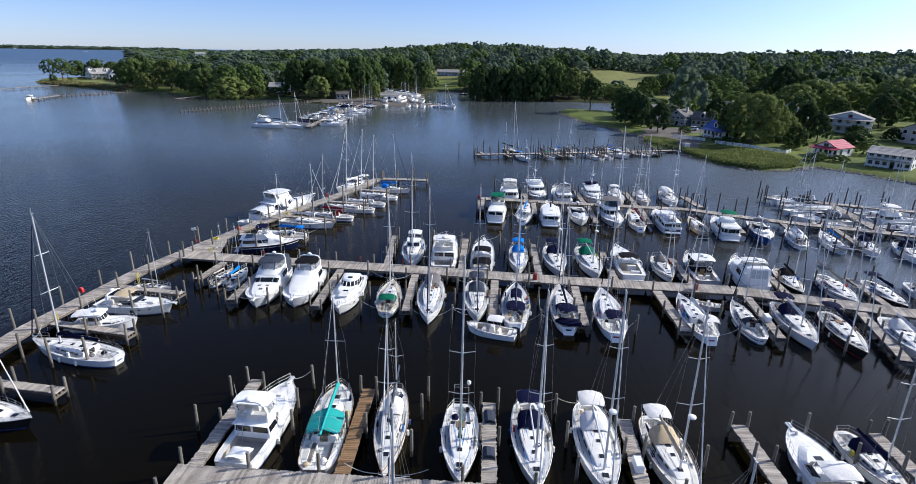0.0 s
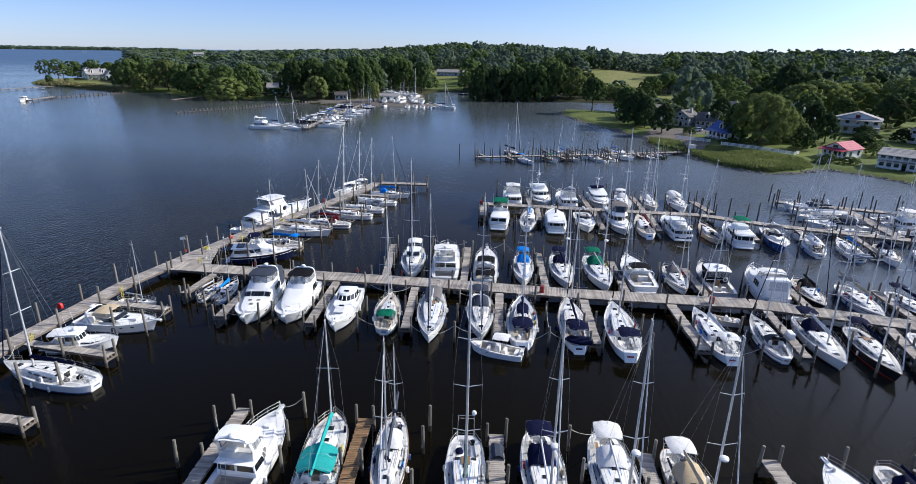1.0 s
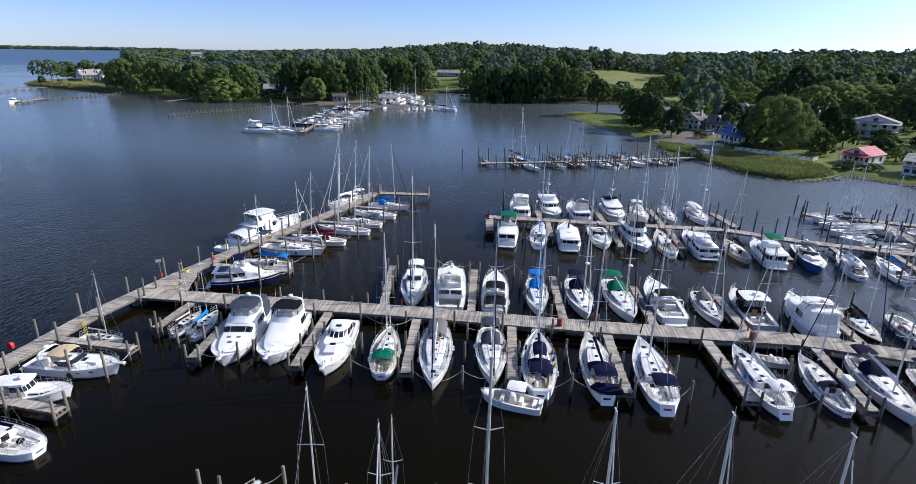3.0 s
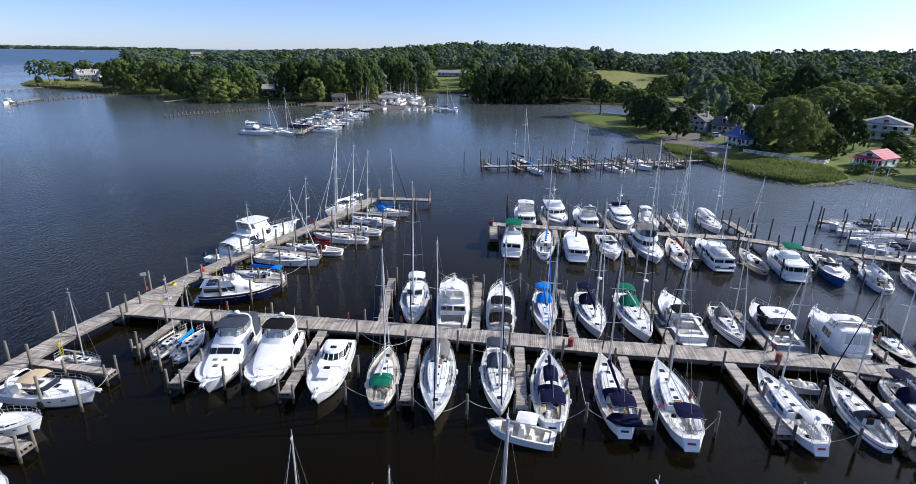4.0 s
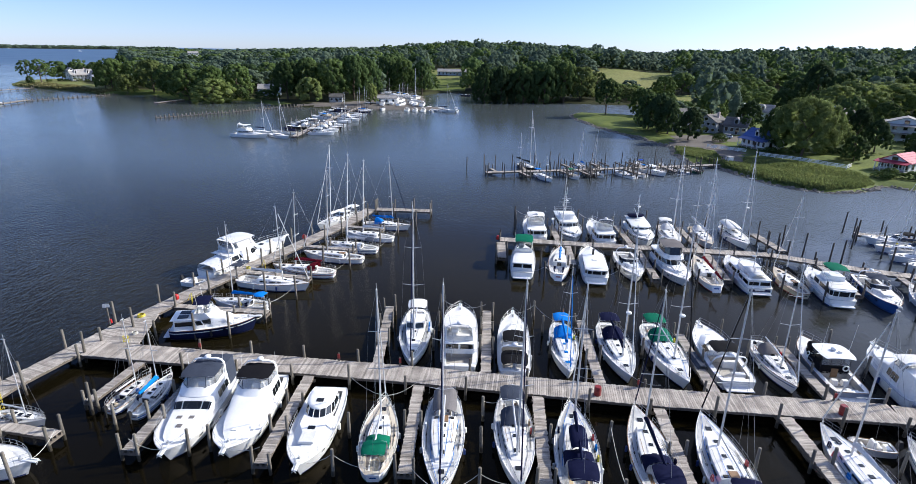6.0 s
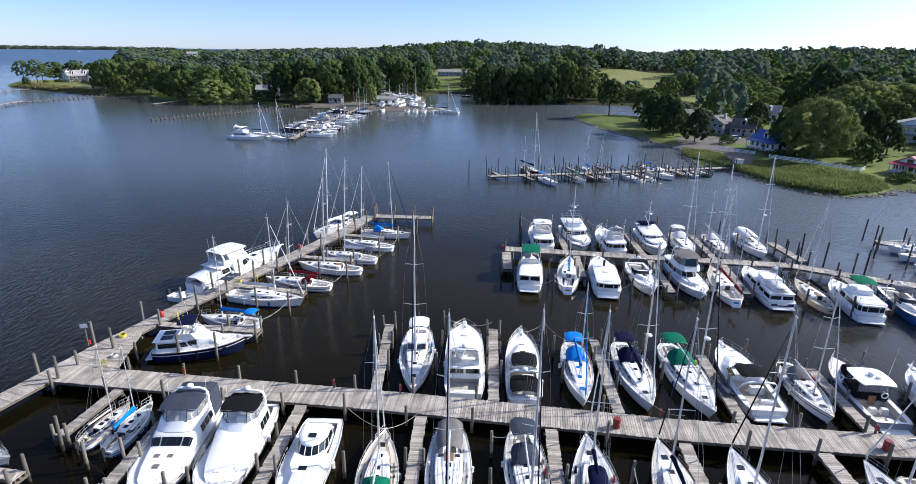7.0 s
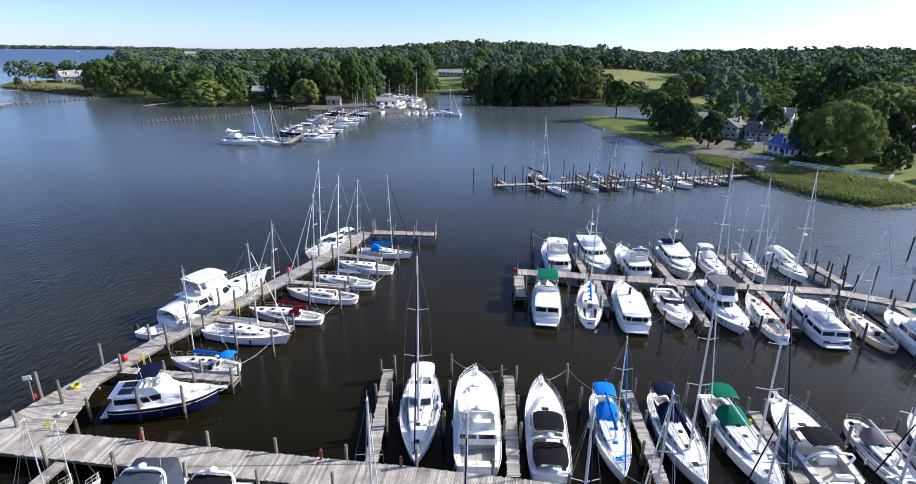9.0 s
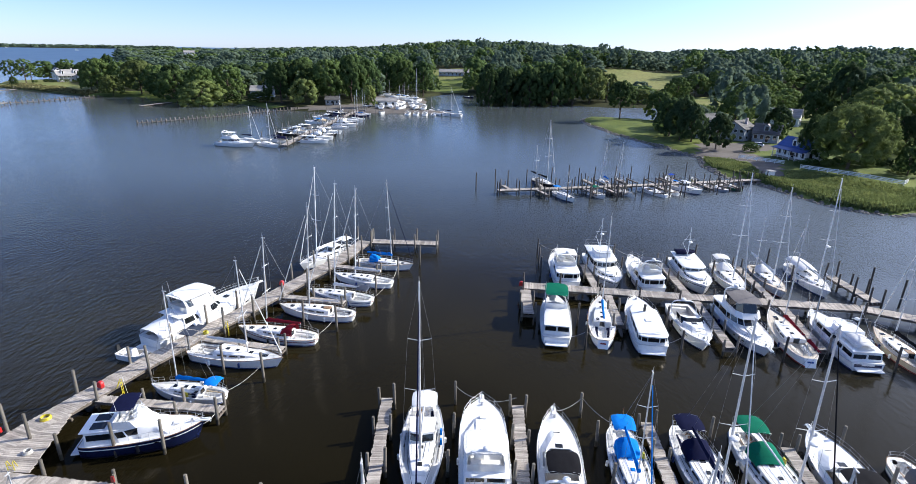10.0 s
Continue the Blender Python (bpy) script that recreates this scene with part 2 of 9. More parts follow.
def water_material():
    m = bpy.data.materials.new("creek_water")
    m.use_nodes = True
    n, l = m.node_tree.nodes, m.node_tree.links
    b = n["Principled BSDF"]
    b.inputs["Roughness"].default_value, b.inputs["IOR"].default_value = 0.09, 1.33
    b.inputs["Specular Tint"].default_value, b.inputs["Specular IOR Level"].default_value = (0.55, 0.34, 0.05, 1), 0.25
    co = n.new("ShaderNodeTexCoord")
    silt = n.new("ShaderNodeTexNoise")
    silt.inputs["Scale"].default_value, silt.inputs["Detail"].default_value = 0.035, 5
    mix = n.new("ShaderNodeMix")
    mix.data_type = "RGBA"
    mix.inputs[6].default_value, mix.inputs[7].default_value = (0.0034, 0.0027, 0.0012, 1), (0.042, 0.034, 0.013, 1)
    l.new(co.outputs["Object"], silt.inputs[0])
    silt_at = silt.outputs["Fac"]
    # wind ruffles the open water in patches; the berths stay calmer
    sep = n.new("ShaderNodeSeparateXYZ")
    l.new(co.outputs["Object"], sep.inputs[0])

    def math_node(op, a, b):
        q = n.new("ShaderNodeMath")
        q.operation = op
        for i, v in enumerate((a, b)):
            if isinstance(v, (int, float)):
                q.inputs[i].default_value = v
            else:
                l.new(v, q.inputs[i])
        return q.outputs[0]

    def rise(v, lo, hi):
        q = n.new("ShaderNodeMapRange")
        q.interpolation_type = "SMOOTHSTEP"
        q.inputs[1].default_value, q.inputs[2].default_value = lo, hi
        l.new(v, q.inputs[0])
        return q.outputs[0]
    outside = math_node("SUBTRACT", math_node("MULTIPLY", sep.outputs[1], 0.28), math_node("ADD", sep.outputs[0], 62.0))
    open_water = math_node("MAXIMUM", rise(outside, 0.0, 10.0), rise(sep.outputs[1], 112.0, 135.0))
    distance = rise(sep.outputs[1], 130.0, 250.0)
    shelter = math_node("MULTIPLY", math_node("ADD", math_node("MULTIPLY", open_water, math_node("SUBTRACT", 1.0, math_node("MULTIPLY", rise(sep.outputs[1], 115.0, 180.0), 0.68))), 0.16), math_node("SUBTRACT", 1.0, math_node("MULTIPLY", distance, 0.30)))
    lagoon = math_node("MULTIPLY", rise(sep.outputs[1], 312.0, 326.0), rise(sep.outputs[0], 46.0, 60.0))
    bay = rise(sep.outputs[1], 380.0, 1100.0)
    # silt thickens northward; weak steep-angle reflection is put into the near dark colour
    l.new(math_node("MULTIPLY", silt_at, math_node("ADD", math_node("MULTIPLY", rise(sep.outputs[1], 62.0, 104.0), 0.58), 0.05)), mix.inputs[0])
    # silt hangs in the shallow creek outside the berths, tinted blue and stronger northward
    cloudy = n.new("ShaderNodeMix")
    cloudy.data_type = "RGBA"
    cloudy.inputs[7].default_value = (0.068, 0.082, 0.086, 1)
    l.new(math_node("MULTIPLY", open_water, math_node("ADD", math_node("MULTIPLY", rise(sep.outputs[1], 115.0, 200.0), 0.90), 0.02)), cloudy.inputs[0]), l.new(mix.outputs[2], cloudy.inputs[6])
    # turbid shoal water, with the sky's bluish gleam put into its colour
    shoal_gleam = n.new("ShaderNodeMix")
    shoal_gleam.data_type = "RGBA"
    shoal_gleam.inputs[7].default_value = (0.098, 0.120, 0.146, 1)
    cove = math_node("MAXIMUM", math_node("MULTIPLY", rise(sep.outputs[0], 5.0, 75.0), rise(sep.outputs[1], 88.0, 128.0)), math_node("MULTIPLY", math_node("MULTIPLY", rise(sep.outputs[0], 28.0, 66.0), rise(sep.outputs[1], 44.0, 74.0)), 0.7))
    l.new(cove, shoal_gleam.inputs[0]), l.new(cloudy.outputs[2], shoal_gleam.inputs[6])
    deep = n.new("ShaderNodeMix")          # reflected sky blue out on the bay, put into the water colour
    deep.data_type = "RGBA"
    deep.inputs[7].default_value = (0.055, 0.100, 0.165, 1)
    l.new(bay, deep.inputs[0]), l.new(shoal_gleam.outputs[2], deep.inputs[6])
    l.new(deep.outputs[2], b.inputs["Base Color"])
    patch = n.new("ShaderNodeTexNoise")
    patch.inputs["Scale"].default_value, patch.inputs["Detail"].default_value = 0.012, 3
    l.new(co.outputs["Object"], patch.inputs[0])
    # a breeze ruffles the eastern cove with fine wavelets
    breeze = math_node("ADD", math_node("MULTIPLY", math_node("ADD", shelter, math_node("MULTIPLY", cove, 0.22)), math_node("ADD", math_node("MULTIPLY", cove, 0.6), 1.0)), math_node("MULTIPLY", lagoon, 0.7))
    ruffle = math_node("MULTIPLY", cove, math_node("ADD", math_node("MULTIPLY", patch.outputs["Fac"], 0.14), 0.05))
    rough = math_node("ADD", math_node("MULTIPLY", open_water, math_node("ADD", math_node("MULTIPLY", patch.outputs["Fac"], 0.10), 0.04)), math_node("MULTIPLY", bay, 0.22))
    l.new(math_node("ADD", math_node("ADD", rough, ruffle), 0.05), b.inputs["Roughness"])
    mp = n.new("ShaderNodeMapping")
    mp.inputs["Scale"].default_value, mp.inputs["Rotation"].default_value = (1.0, 0.45, 1.0), (0, 0, radians(25))
    l.new(co.outputs["Object"], mp.inputs[0])
    prev = None
    for scale, strength, dist in ((0.30, 0.22, 0.5), (1.9, 0.85, 0.18), (6.0, 0.9, 0.055)):
        w = n.new("ShaderNodeTexNoise")
        w.inputs["Scale"].default_value, w.inputs["Detail"].default_value = scale, 3
        l.new(mp.outputs[0], w.inputs[0])
        r = n.new("ShaderNodeMapRange")
        r.inputs[1].default_value, r.inputs[2].default_value, r.inputs[3].default_value, r.inputs[4].default_value = 0.35, 0.65, strength * 0.6, strength * 1.3
        l.new(patch.outputs["Fac"], r.inputs[0])
        bp = n.new("ShaderNodeBump")
        bp.inputs["Distance"].default_value = dist
        l.new(w.outputs["Fac"], bp.inputs["Height"]), l.new(math_node("MULTIPLY", r.outputs[0], breeze), bp.inputs["Strength"])
        if prev:
            l.new(prev.outputs[0], bp.inputs["Normal"])
        prev = bp
    l.new(prev.outputs[0], b.inputs["Normal"])
    MATS["water"] = m


water_material()


# ---- mesh tools ----
class Mesh:
    """Gathers vertices and faces of one mesh."""

    def __init__(self):
        self.v, self.f, self.smooth = [], [], []

    def add(self, verts, faces, smooth=False):
        o = len(self.v)
        self.v.extend(tuple(p) for p in verts)
        self.f.extend(tuple(i + o for i in f) for f in faces)
        self.smooth.extend([smooth] * len(faces))
        return self

    def box(self, x0, x1, y0, y1, z0, z1, inset=0.0):
        a = inset
        v = [(x0, y0, z0), (x1, y0, z0), (x1, y1, z0), (x0, y1, z0), (x0 + a, y0 + a, z1), (x1 - a, y0 + a, z1), (x1 - a, y1 - a, z1), (x0 + a, y1 - a, z1)]
        return self.add(v, [(0, 3, 2, 1), (4, 5, 6, 7), (0, 1, 5, 4), (1, 2, 6, 5), (2, 3, 7, 6), (3, 0, 4, 7)])

    def obox(self, p, q, w, z0, z1):
        """A box along p to q in plan, w wide."""
        p, q = Vector(p[:2]), Vector(q[:2])
        d = (q - p).normalized()
        n = Vector((-d.y, d.x)) * w / 2
        c = [p - n, q - n, q + n, p + n]
        return self.add([(*a, z0) for a in c] + [(*a, z1) for a in c], [(0, 3, 2, 1), (4, 5, 6, 7), (0, 1, 5, 4), (1, 2, 6, 5), (2, 3, 7, 6), (3, 0, 4, 7)])

    def loft(self, rings, closed=True, caps=True, smooth=True):
        k = len(rings[0])
        o = len(self.v)
        for r in rings:
            self.v.extend(tuple(p) for p in r)
        for i in range(len(rings) - 1):
            for j in range(k if closed else k - 1):
                a, b = o + i * k + j, o + i * k + (j + 1) % k
                self.f.append((a, b, b + k, a + k)), self.smooth.append(smooth)
        if caps and closed:
            self.f.append(tuple(o + j for j in reversed(range(k)))), self.smooth.append(False)
            e = o + (len(rings) - 1) * k
            self.f.append(tuple(e + j for j in range(k))), self.smooth.append(False)
        return self

    def tube(self, pts, r, n=6, r2=None, caps=True):
        pts = [Vector(p) for p in pts]
        rings = []
        for i, p in enumerate(pts):
            d = (pts[min(i + 1, len(pts) - 1)] - pts[max(i - 1, 0)]).normalized()
            up = Vector((0, 0, 1)) if abs(d.z) < 0.9 else Vector((1, 0, 0))
            a = d.cross(up).normalized()
            b = a.cross(d)
            rr = r if r2 is None else r + (r2 - r) * i / max(1, len(pts) - 1)
            rings.append([p + (a * math.cos(2 * math.pi * k / n) + b * math.sin(2 * math.pi * k / n)) * rr for k in range(n)])
        return self.loft(rings, True, caps)

    def ball(self, c, rx, ry, rz, nu=10, nv=6):
        rings = []
        for i in range(1, nv):
            t = math.pi * i / nv
            rings.append([(c[0] + rx * math.sin(t) * math.cos(2 * math.pi * k / nu), c[1] + ry * math.sin(t) * math.sin(2 * math.pi * k / nu), c[2] - rz * math.cos(t)) for k in range(nu)])
        return self.loft(rings)

    def torus(self, c, R, r, axis="x", n=14, m=5):
        rings = []
        for i in range(n + 1):
            a = 2 * math.pi * i / n
            ring = []
            for k in range(m):
                t = 2 * math.pi * k / m
                u, w = (R + r * math.cos(t)) * math.cos(a), (R + r * math.cos(t)) * math.sin(a)
                h = r * math.sin(t)
                ring.append({"x": (c[0] + h, c[1] + u, c[2] + w), "z": (c[0] + u, c[1] + w, c[2] + h), "y": (c[0] + u, c[1] + h, c[2] + w)}[axis])
            rings.append(ring)
        return self.loft(rings, True, False)

    def mesh(self, name, *mats):
        me = bpy.data.meshes.new(name)
        me.from_pydata(self.v, [], self.f)
        for m in mats:
            me.materials.append(MATS[m])
        me.polygons.foreach_set("use_smooth", self.smooth)
        if any(self.smooth):
            me.set_sharp_from_angle(angle=radians(38))
        me.update()
        return me


FAR = {"on": False}
FINE = {"winch", "lower_shroud", "bench", "hoop", "portlight", "companionway_door", "topping_lift", "steering_wheel", "antenna", "hatch", "windlass", "anchor", "lifeline", "pulpit", "pushpit", "rub_rail",
        "cockpit_seat", "helm_seat", "aft_seat", "bow_platform", "companionway", "dodger_window", "helm_console", "flybridge_seat", "bridge_ladder", "boot_stripe"}


def part(name, mesh, mat, parent, label=""):
    if FAR["on"] and name in FINE:      # too small to be made out across the creek
        return None
    ob = new(name, mesh.mesh(name, mat) if isinstance(mesh, Mesh) else mesh)
    ob.parent = parent
    if label:
        ob["label"] = label
    return ob


def thing(name, m, label, category, group="", kind=""):
    ob = new(name)
    ob.empty_display_size = 0.3
    ob.matrix_world = m
    return tagged(ob, label, category, group, kind)


def place(x, y, head, z=0.0):
    return pose(x, y, z, 0, 0, head)


rng = random.Random(7)

# ---- water and land ----
def sheet(name, mat, x0, x1, y0, y1, z, label, category):
    ob = new(name, Mesh().add([(x0, y0, z), (x1, y0, z), (x1, y1, z), (x0, y1, z)], [(0, 1, 2, 3)]).mesh(name, mat))
    return tagged(ob, label, category, kind="structure")


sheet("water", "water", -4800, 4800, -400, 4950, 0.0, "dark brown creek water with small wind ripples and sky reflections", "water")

SHORE_EAST = [(320, 60), (180, 95), (128, 122), (111, 145), (107.5, 152.5), (104, 158.5), (99, 163.5), (95, 166.5), (90, 162.5), (84.5, 159.5), (78, 158), (71.5, 160.5), (67.6, 166),
              (64.6, 175), (62, 184), (56.5, 192), (56.1, 206), (59.5, 219), (55.5, 232.5), (50, 249), (44, 268), (39, 290), (38.0, 304), (38.8, 313), (43, 319.5), (52.5, 320.5), (62, 317), (70, 313), (82, 314.5), (97, 328),
              (110, 346), (113, 362), (100, 376), (86, 378), (64, 374), (41, 383), (14, 399)]
SHORE_NORTH = [(-12.5, 413), (-15, 441), (-34, 450), (-46, 421), (-38, 336), (-20, 328), (-44, 322.5), (-64, 321), (-91, 321), (-113, 327), (-132, 345), (-154, 357), (-166, 350), (-195, 356),
               (-213, 380), (-237, 374), (-266, 387), (-298, 401), (-347, 427), (-366, 448), (-385, 480), (-350, 560), (-420, 700), (-640, 1010), (-1650, 2580)]
LAND = np.array(SHORE_EAST + SHORE_NORTH + [(-1650, 2620), (2600, 2620), (2600, 60)], float)


def inside(poly, x, y):
    poly = np.asarray(poly, float)
    r = np.zeros(x.shape, bool)
    for (ax, ay), (bx, by) in zip(poly, np.roll(poly, -1, 0)):
        if ay != by:
            r ^= ((ay > y) != (by > y)) & (x < (bx - ax) * (y - ay) / (by - ay) + ax)
    return r


def shore_distance(x, y):
    """Metres inland from the shore; negative out on the water."""
    d = np.full(x.shape, 1e9)
    for (ax, ay), (bx, by) in zip(LAND, np.roll(LAND, -1, 0)):
        ux, uy = bx - ax, by - ay
        t = np.clip(((x - ax) * ux + (y - ay) * uy) / (ux * ux + uy * uy), 0, 1)
        d = np.minimum(d, np.hypot(x - ax - t * ux, y - ay - t * uy))
    return np.where(inside(LAND, x, y), d, -d)


def wobble(x, y, s, seed=0.0):
    return np.sin(x / s + seed) * np.cos(y / (s * 1.3) - 1.7 * seed) + 0.5 * np.sin((x + y) / (s * 0.53) + seed)


def land_height(x, y):
    d = shore_distance(x, y) + 0.5 * wobble(x, y, 4.0, 1.0)
    r, az = np.hypot(x, y), np.degrees(np.arctan2(x, y))
    ridge = np.interp(az, (-40, -32, -24, -12, -3, 3, 8, 14, 20, 28, 36, 50), (-2, -2, -1, 6, 21, 20, 15, 5, 13, 17, 19, 20))
    k = np.clip((r - 330) / 700, 0, 1)
    knoll = 8.0 * np.exp(-((x - 132) ** 2 + (y - 600) ** 2) / 85.0 ** 2)
    z = np.where(d < 0, np.maximum(-2.5, 0.35 * d), np.minimum(0.45 * d, 1.1) + 2.6 * np.clip((d - 8) / 90, 0, 1) ** 1.2)
    return z + np.where(d > 0, ridge * k * k * (3 - 2 * k) * np.clip(d / 60, 0, 1) + knoll + 0.12 * wobble(x, y, 11.0) * np.clip(d / 10, 0, 1), 0)


def spaced(*stops):
    out = []
    for (a, b, s) in stops:
        n = max(1, round((b - a) / s))
        out += [a + (b - a) * i / n for i in range(n)]
    return np.array(out + [stops[-1][1]], float)


LAWN_FAR = [(-50, 452), (-18, 452), (-20, 625), (-66, 625)]
HILL_FIELD = [(74, 470), (128, 458), (172, 575), (98, 600)]
BACK_MEADOW = [(92, 384), (118, 366), (110, 320), (130, 308), (200, 316), (204, 372), (150, 378), (112, 408)]
NORTH_MEADOW = [(92, 392), (178, 372), (190, 412), (170, 426), (104, 424)]
BACK_GARDENS = [(118, 246), (165, 232), (215, 232), (222, 300), (165, 316), (140, 312), (96, 306), (98, 262)]
SPIT = [(34, 246), (56, 238), (68, 262), (66, 290), (72, 322), (34, 324)]
HOMES = [(55, 150), (75, 155), (130, 120), (185, 150), (165, 232), (118, 246), (98, 262), (66, 258), (50, 235)]
QUAY = [(-104, 326), (-76, 318), (-15, 322), (-38, 356), (-44, 404), (-74, 410), (-72, 352), (-98, 338)]
WEST_LAWN = [(-262, 380), (-205, 372), (-200, 392), (-258, 404)]
POINT_LAWN = [(-380, 420), (-300, 392), (-262, 386), (-258, 410), (-315, 452), (-330, 500), (-390, 500)]
DRIVE = [(58.5, 221), (61, 214), (69, 210), (66, 194), (64.5, 187), (70, 187.5), (78.5, 209), (76, 224), (92, 232), (88, 242), (80, 243), (67, 243), (63, 229)]
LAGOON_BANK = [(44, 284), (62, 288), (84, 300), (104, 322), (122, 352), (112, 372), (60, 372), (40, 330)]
MARSH = [(60, 186), (67, 165), (74, 158), (92, 161), (94, 176), (80, 194), (68, 193)]


def build_land():
    xs = spaced((-1650, -700, 60), (-700, -390, 22), (-390, -120, 7), (-120, 30, 5), (30, 160, 2.5), (160, 320, 10), (320, 900, 40), (900, 2600, 100))
    ys = spaced((60, 130, 8), (130, 330, 2.5), (330, 470, 5), (470, 800, 16), (800, 1400, 40), (1400, 2600, 100))
    X, Y = np.meshgrid(xs, ys)
    Z = land_height(X, Y)
    nx, ny = len(xs), len(ys)
    i = np.arange(ny - 1)[:, None] * nx + np.arange(nx - 1)[None, :]
    quads = np.stack([i, i + 1, i + 1 + nx, i + nx], -1).reshape(-1, 4)
    cx, cy = X.ravel()[quads].mean(1), Y.ravel()[quads].mean(1)
    zmax = Z.ravel()[quads].max(1)
    slot = np.zeros(len(quads), int)
    for k, polys in ((1, (HOMES, BACK_GARDENS, SPIT, WEST_LAWN)), (2, (LAWN_FAR, HILL_FIELD, BACK_MEADOW, NORTH_MEADOW, POINT_LAWN)), (3, (QUAY, DRIVE))):
        for poly in polys:
            slot[inside(poly, cx, cy)] = k
    bank = shore_distance(cx, cy)
    slot[(bank < 6.5) & (cx < -60) & (cx > -300) & (cy > 330) & (slot == 0)] = 1      # a grassy bank below the woods
    slot[inside([(-52, 452), (-18, 452), (-20, 520), (-56, 520)], cx, cy)] = 1
    keep = zmax > -2.0
    quads, slot = quads[keep], slot[keep]
    me = bpy.data.meshes.new("ground")
    me.from_pydata(np.stack([X.ravel(), Y.ravel(), Z.ravel()], 1).tolist(), [], quads.tolist())
    for m in ("forest_floor", "grass", "meadow", "gravel"):
        me.materials.append(MATS[m])
    me.polygons.foreach_set("material_index", slot)
    me.polygons.foreach_set("use_smooth", np.ones(len(quads), bool))
    me.update()
    tagged(new("ground", me), "low wooded shore with lawns, meadows and a gravel quay", "ground", kind="structure")


build_land()


def ground_z(x, y):
    return float(land_height(np.array([float(x)]), np.array([float(y)]))[0])


# ---- trees ----
def clump_form():
    """Unit icosphere as an array of triangles."""
    g = (1 + 5 ** .5) / 2
    v = np.array([(-1, g, 0), (1, g, 0), (-1, -g, 0), (1, -g, 0), (0, -1, g), (0, 1, g), (0, -1, -g), (0, 1, -g), (g, 0, -1), (g, 0, 1), (-g, 0, -1), (-g, 0, 1)], float)
    f = "0,11,5 0,5,1 0,1,7 0,7,10 0,10,11 1,5,9 5,11,4 11,10,2 10,7,6 7,1,8 3,9,4 3,4,2 3,2,6 3,6,8 3,8,9 4,9,5 2,4,11 6,2,10 8,6,7 9,8,1"
    return (v / np.linalg.norm(v[0]))[np.array([[int(i) for i in t.split(",")] for t in f.split()])]


CLUMP = clump_form()


def crown_template(n_lobes, n_leaf, leaf, seed, lobe=(0.24, 0.40), point=0.0, round=0.46, core=0.88):
    """A crown about 1 in radius and 1 high: clumps of foliage round a dome, ragged with loose leaf sprays.
    Returns clump triangles and spray quads, and for both the soft normals of the rounded foliage."""
    g = np.random.default_rng(seed)
    tris, quads, tri_n, quad_n = [], [], [], []
    squash = np.array([1, 1, round])
    mid = np.array([0, 0, 0.42])
    for k in range(n_lobes):
        up = -0.45 + 1.43 * (k + g.uniform(0, 1)) / n_lobes
        a = k * 2.39996 + g.uniform(-0.5, 0.5)
        size = g.uniform(*lobe) * (1.0 if k % 3 else 1.15)
        flat = math.sqrt(max(0.0, 1 - min(1, abs(up)) ** 2.4)) * (1 - point * max(0, up))
        reach = (1 - size * 0.72) * g.uniform(0.62, 1.02)
        c = np.array([flat * reach * math.cos(a), flat * reach * math.sin(a), 0.42 + up * (0.58 if up > 0 else 0.75) * (1 - size * 0.5) * g.uniform(0.88, 1.03)])
        t = CLUMP
        # ragged radius from a few waves and a little chance, alike for shared corners
        w = g.normal(size=(4, 3)) * np.array([2.2, 3.4, 5.0, 7.5])[:, None]
        ph = g.uniform(0, 6.28, 4)
        r = 1 + sum(amp * np.sin(t @ w[i] + ph[i]) for i, amp in enumerate((0.10, 0.10, 0.09, 0.08)))
        p = c + t * r[..., None] * size * core * squash
        out = p.mean(1) - mid
        nrm = t.mean(1)
        keep = (np.einsum("ij,ij->i", out, nrm) > 0.04) & (nrm[:, 2] > -0.75)
        tris.append(p[keep])
        far_out = p[keep] - mid
        tri_n.append(t[keep] / squash * 0.75 + far_out / np.linalg.norm(far_out, axis=2)[..., None] * 0.45)
        v = g.normal(size=(n_leaf, 3))
        v /= np.linalg.norm(v, axis=1)[:, None]
        v = np.where((v @ (c - mid + 1e-3))[:, None] < -0.1 * size, -v, v)
        q = c + v * size * g.uniform(0.86, 1.14, (n_leaf, 1)) * squash
        n2 = v + g.normal(scale=0.45, size=(n_leaf, 3))
        n2 /= np.linalg.norm(n2, axis=1)[:, None]
        u = np.cross(n2, g.normal(size=(n_leaf, 3)))
        u /= np.linalg.norm(u, axis=1)[:, None]
        s = leaf * g.uniform(0.5, 1.3, (n_leaf, 1))
        e = np.cross(n2, u) * s * g.uniform(0.5, 0.9, (n_leaf, 1)) * squash
        u = u * s * squash
        quads.append(np.stack([q - u, q - e * 0.8 + u * 0.1, q + u * 0.9, q + e], 1))
        quad_n.append(np.repeat((v / squash * 0.75 + n2 * 0.35 + (q - mid) * 0.4)[:, None, :], 4, 1))
    return [np.concatenate(a) for a in (tris, quads, tri_n, quad_n)]


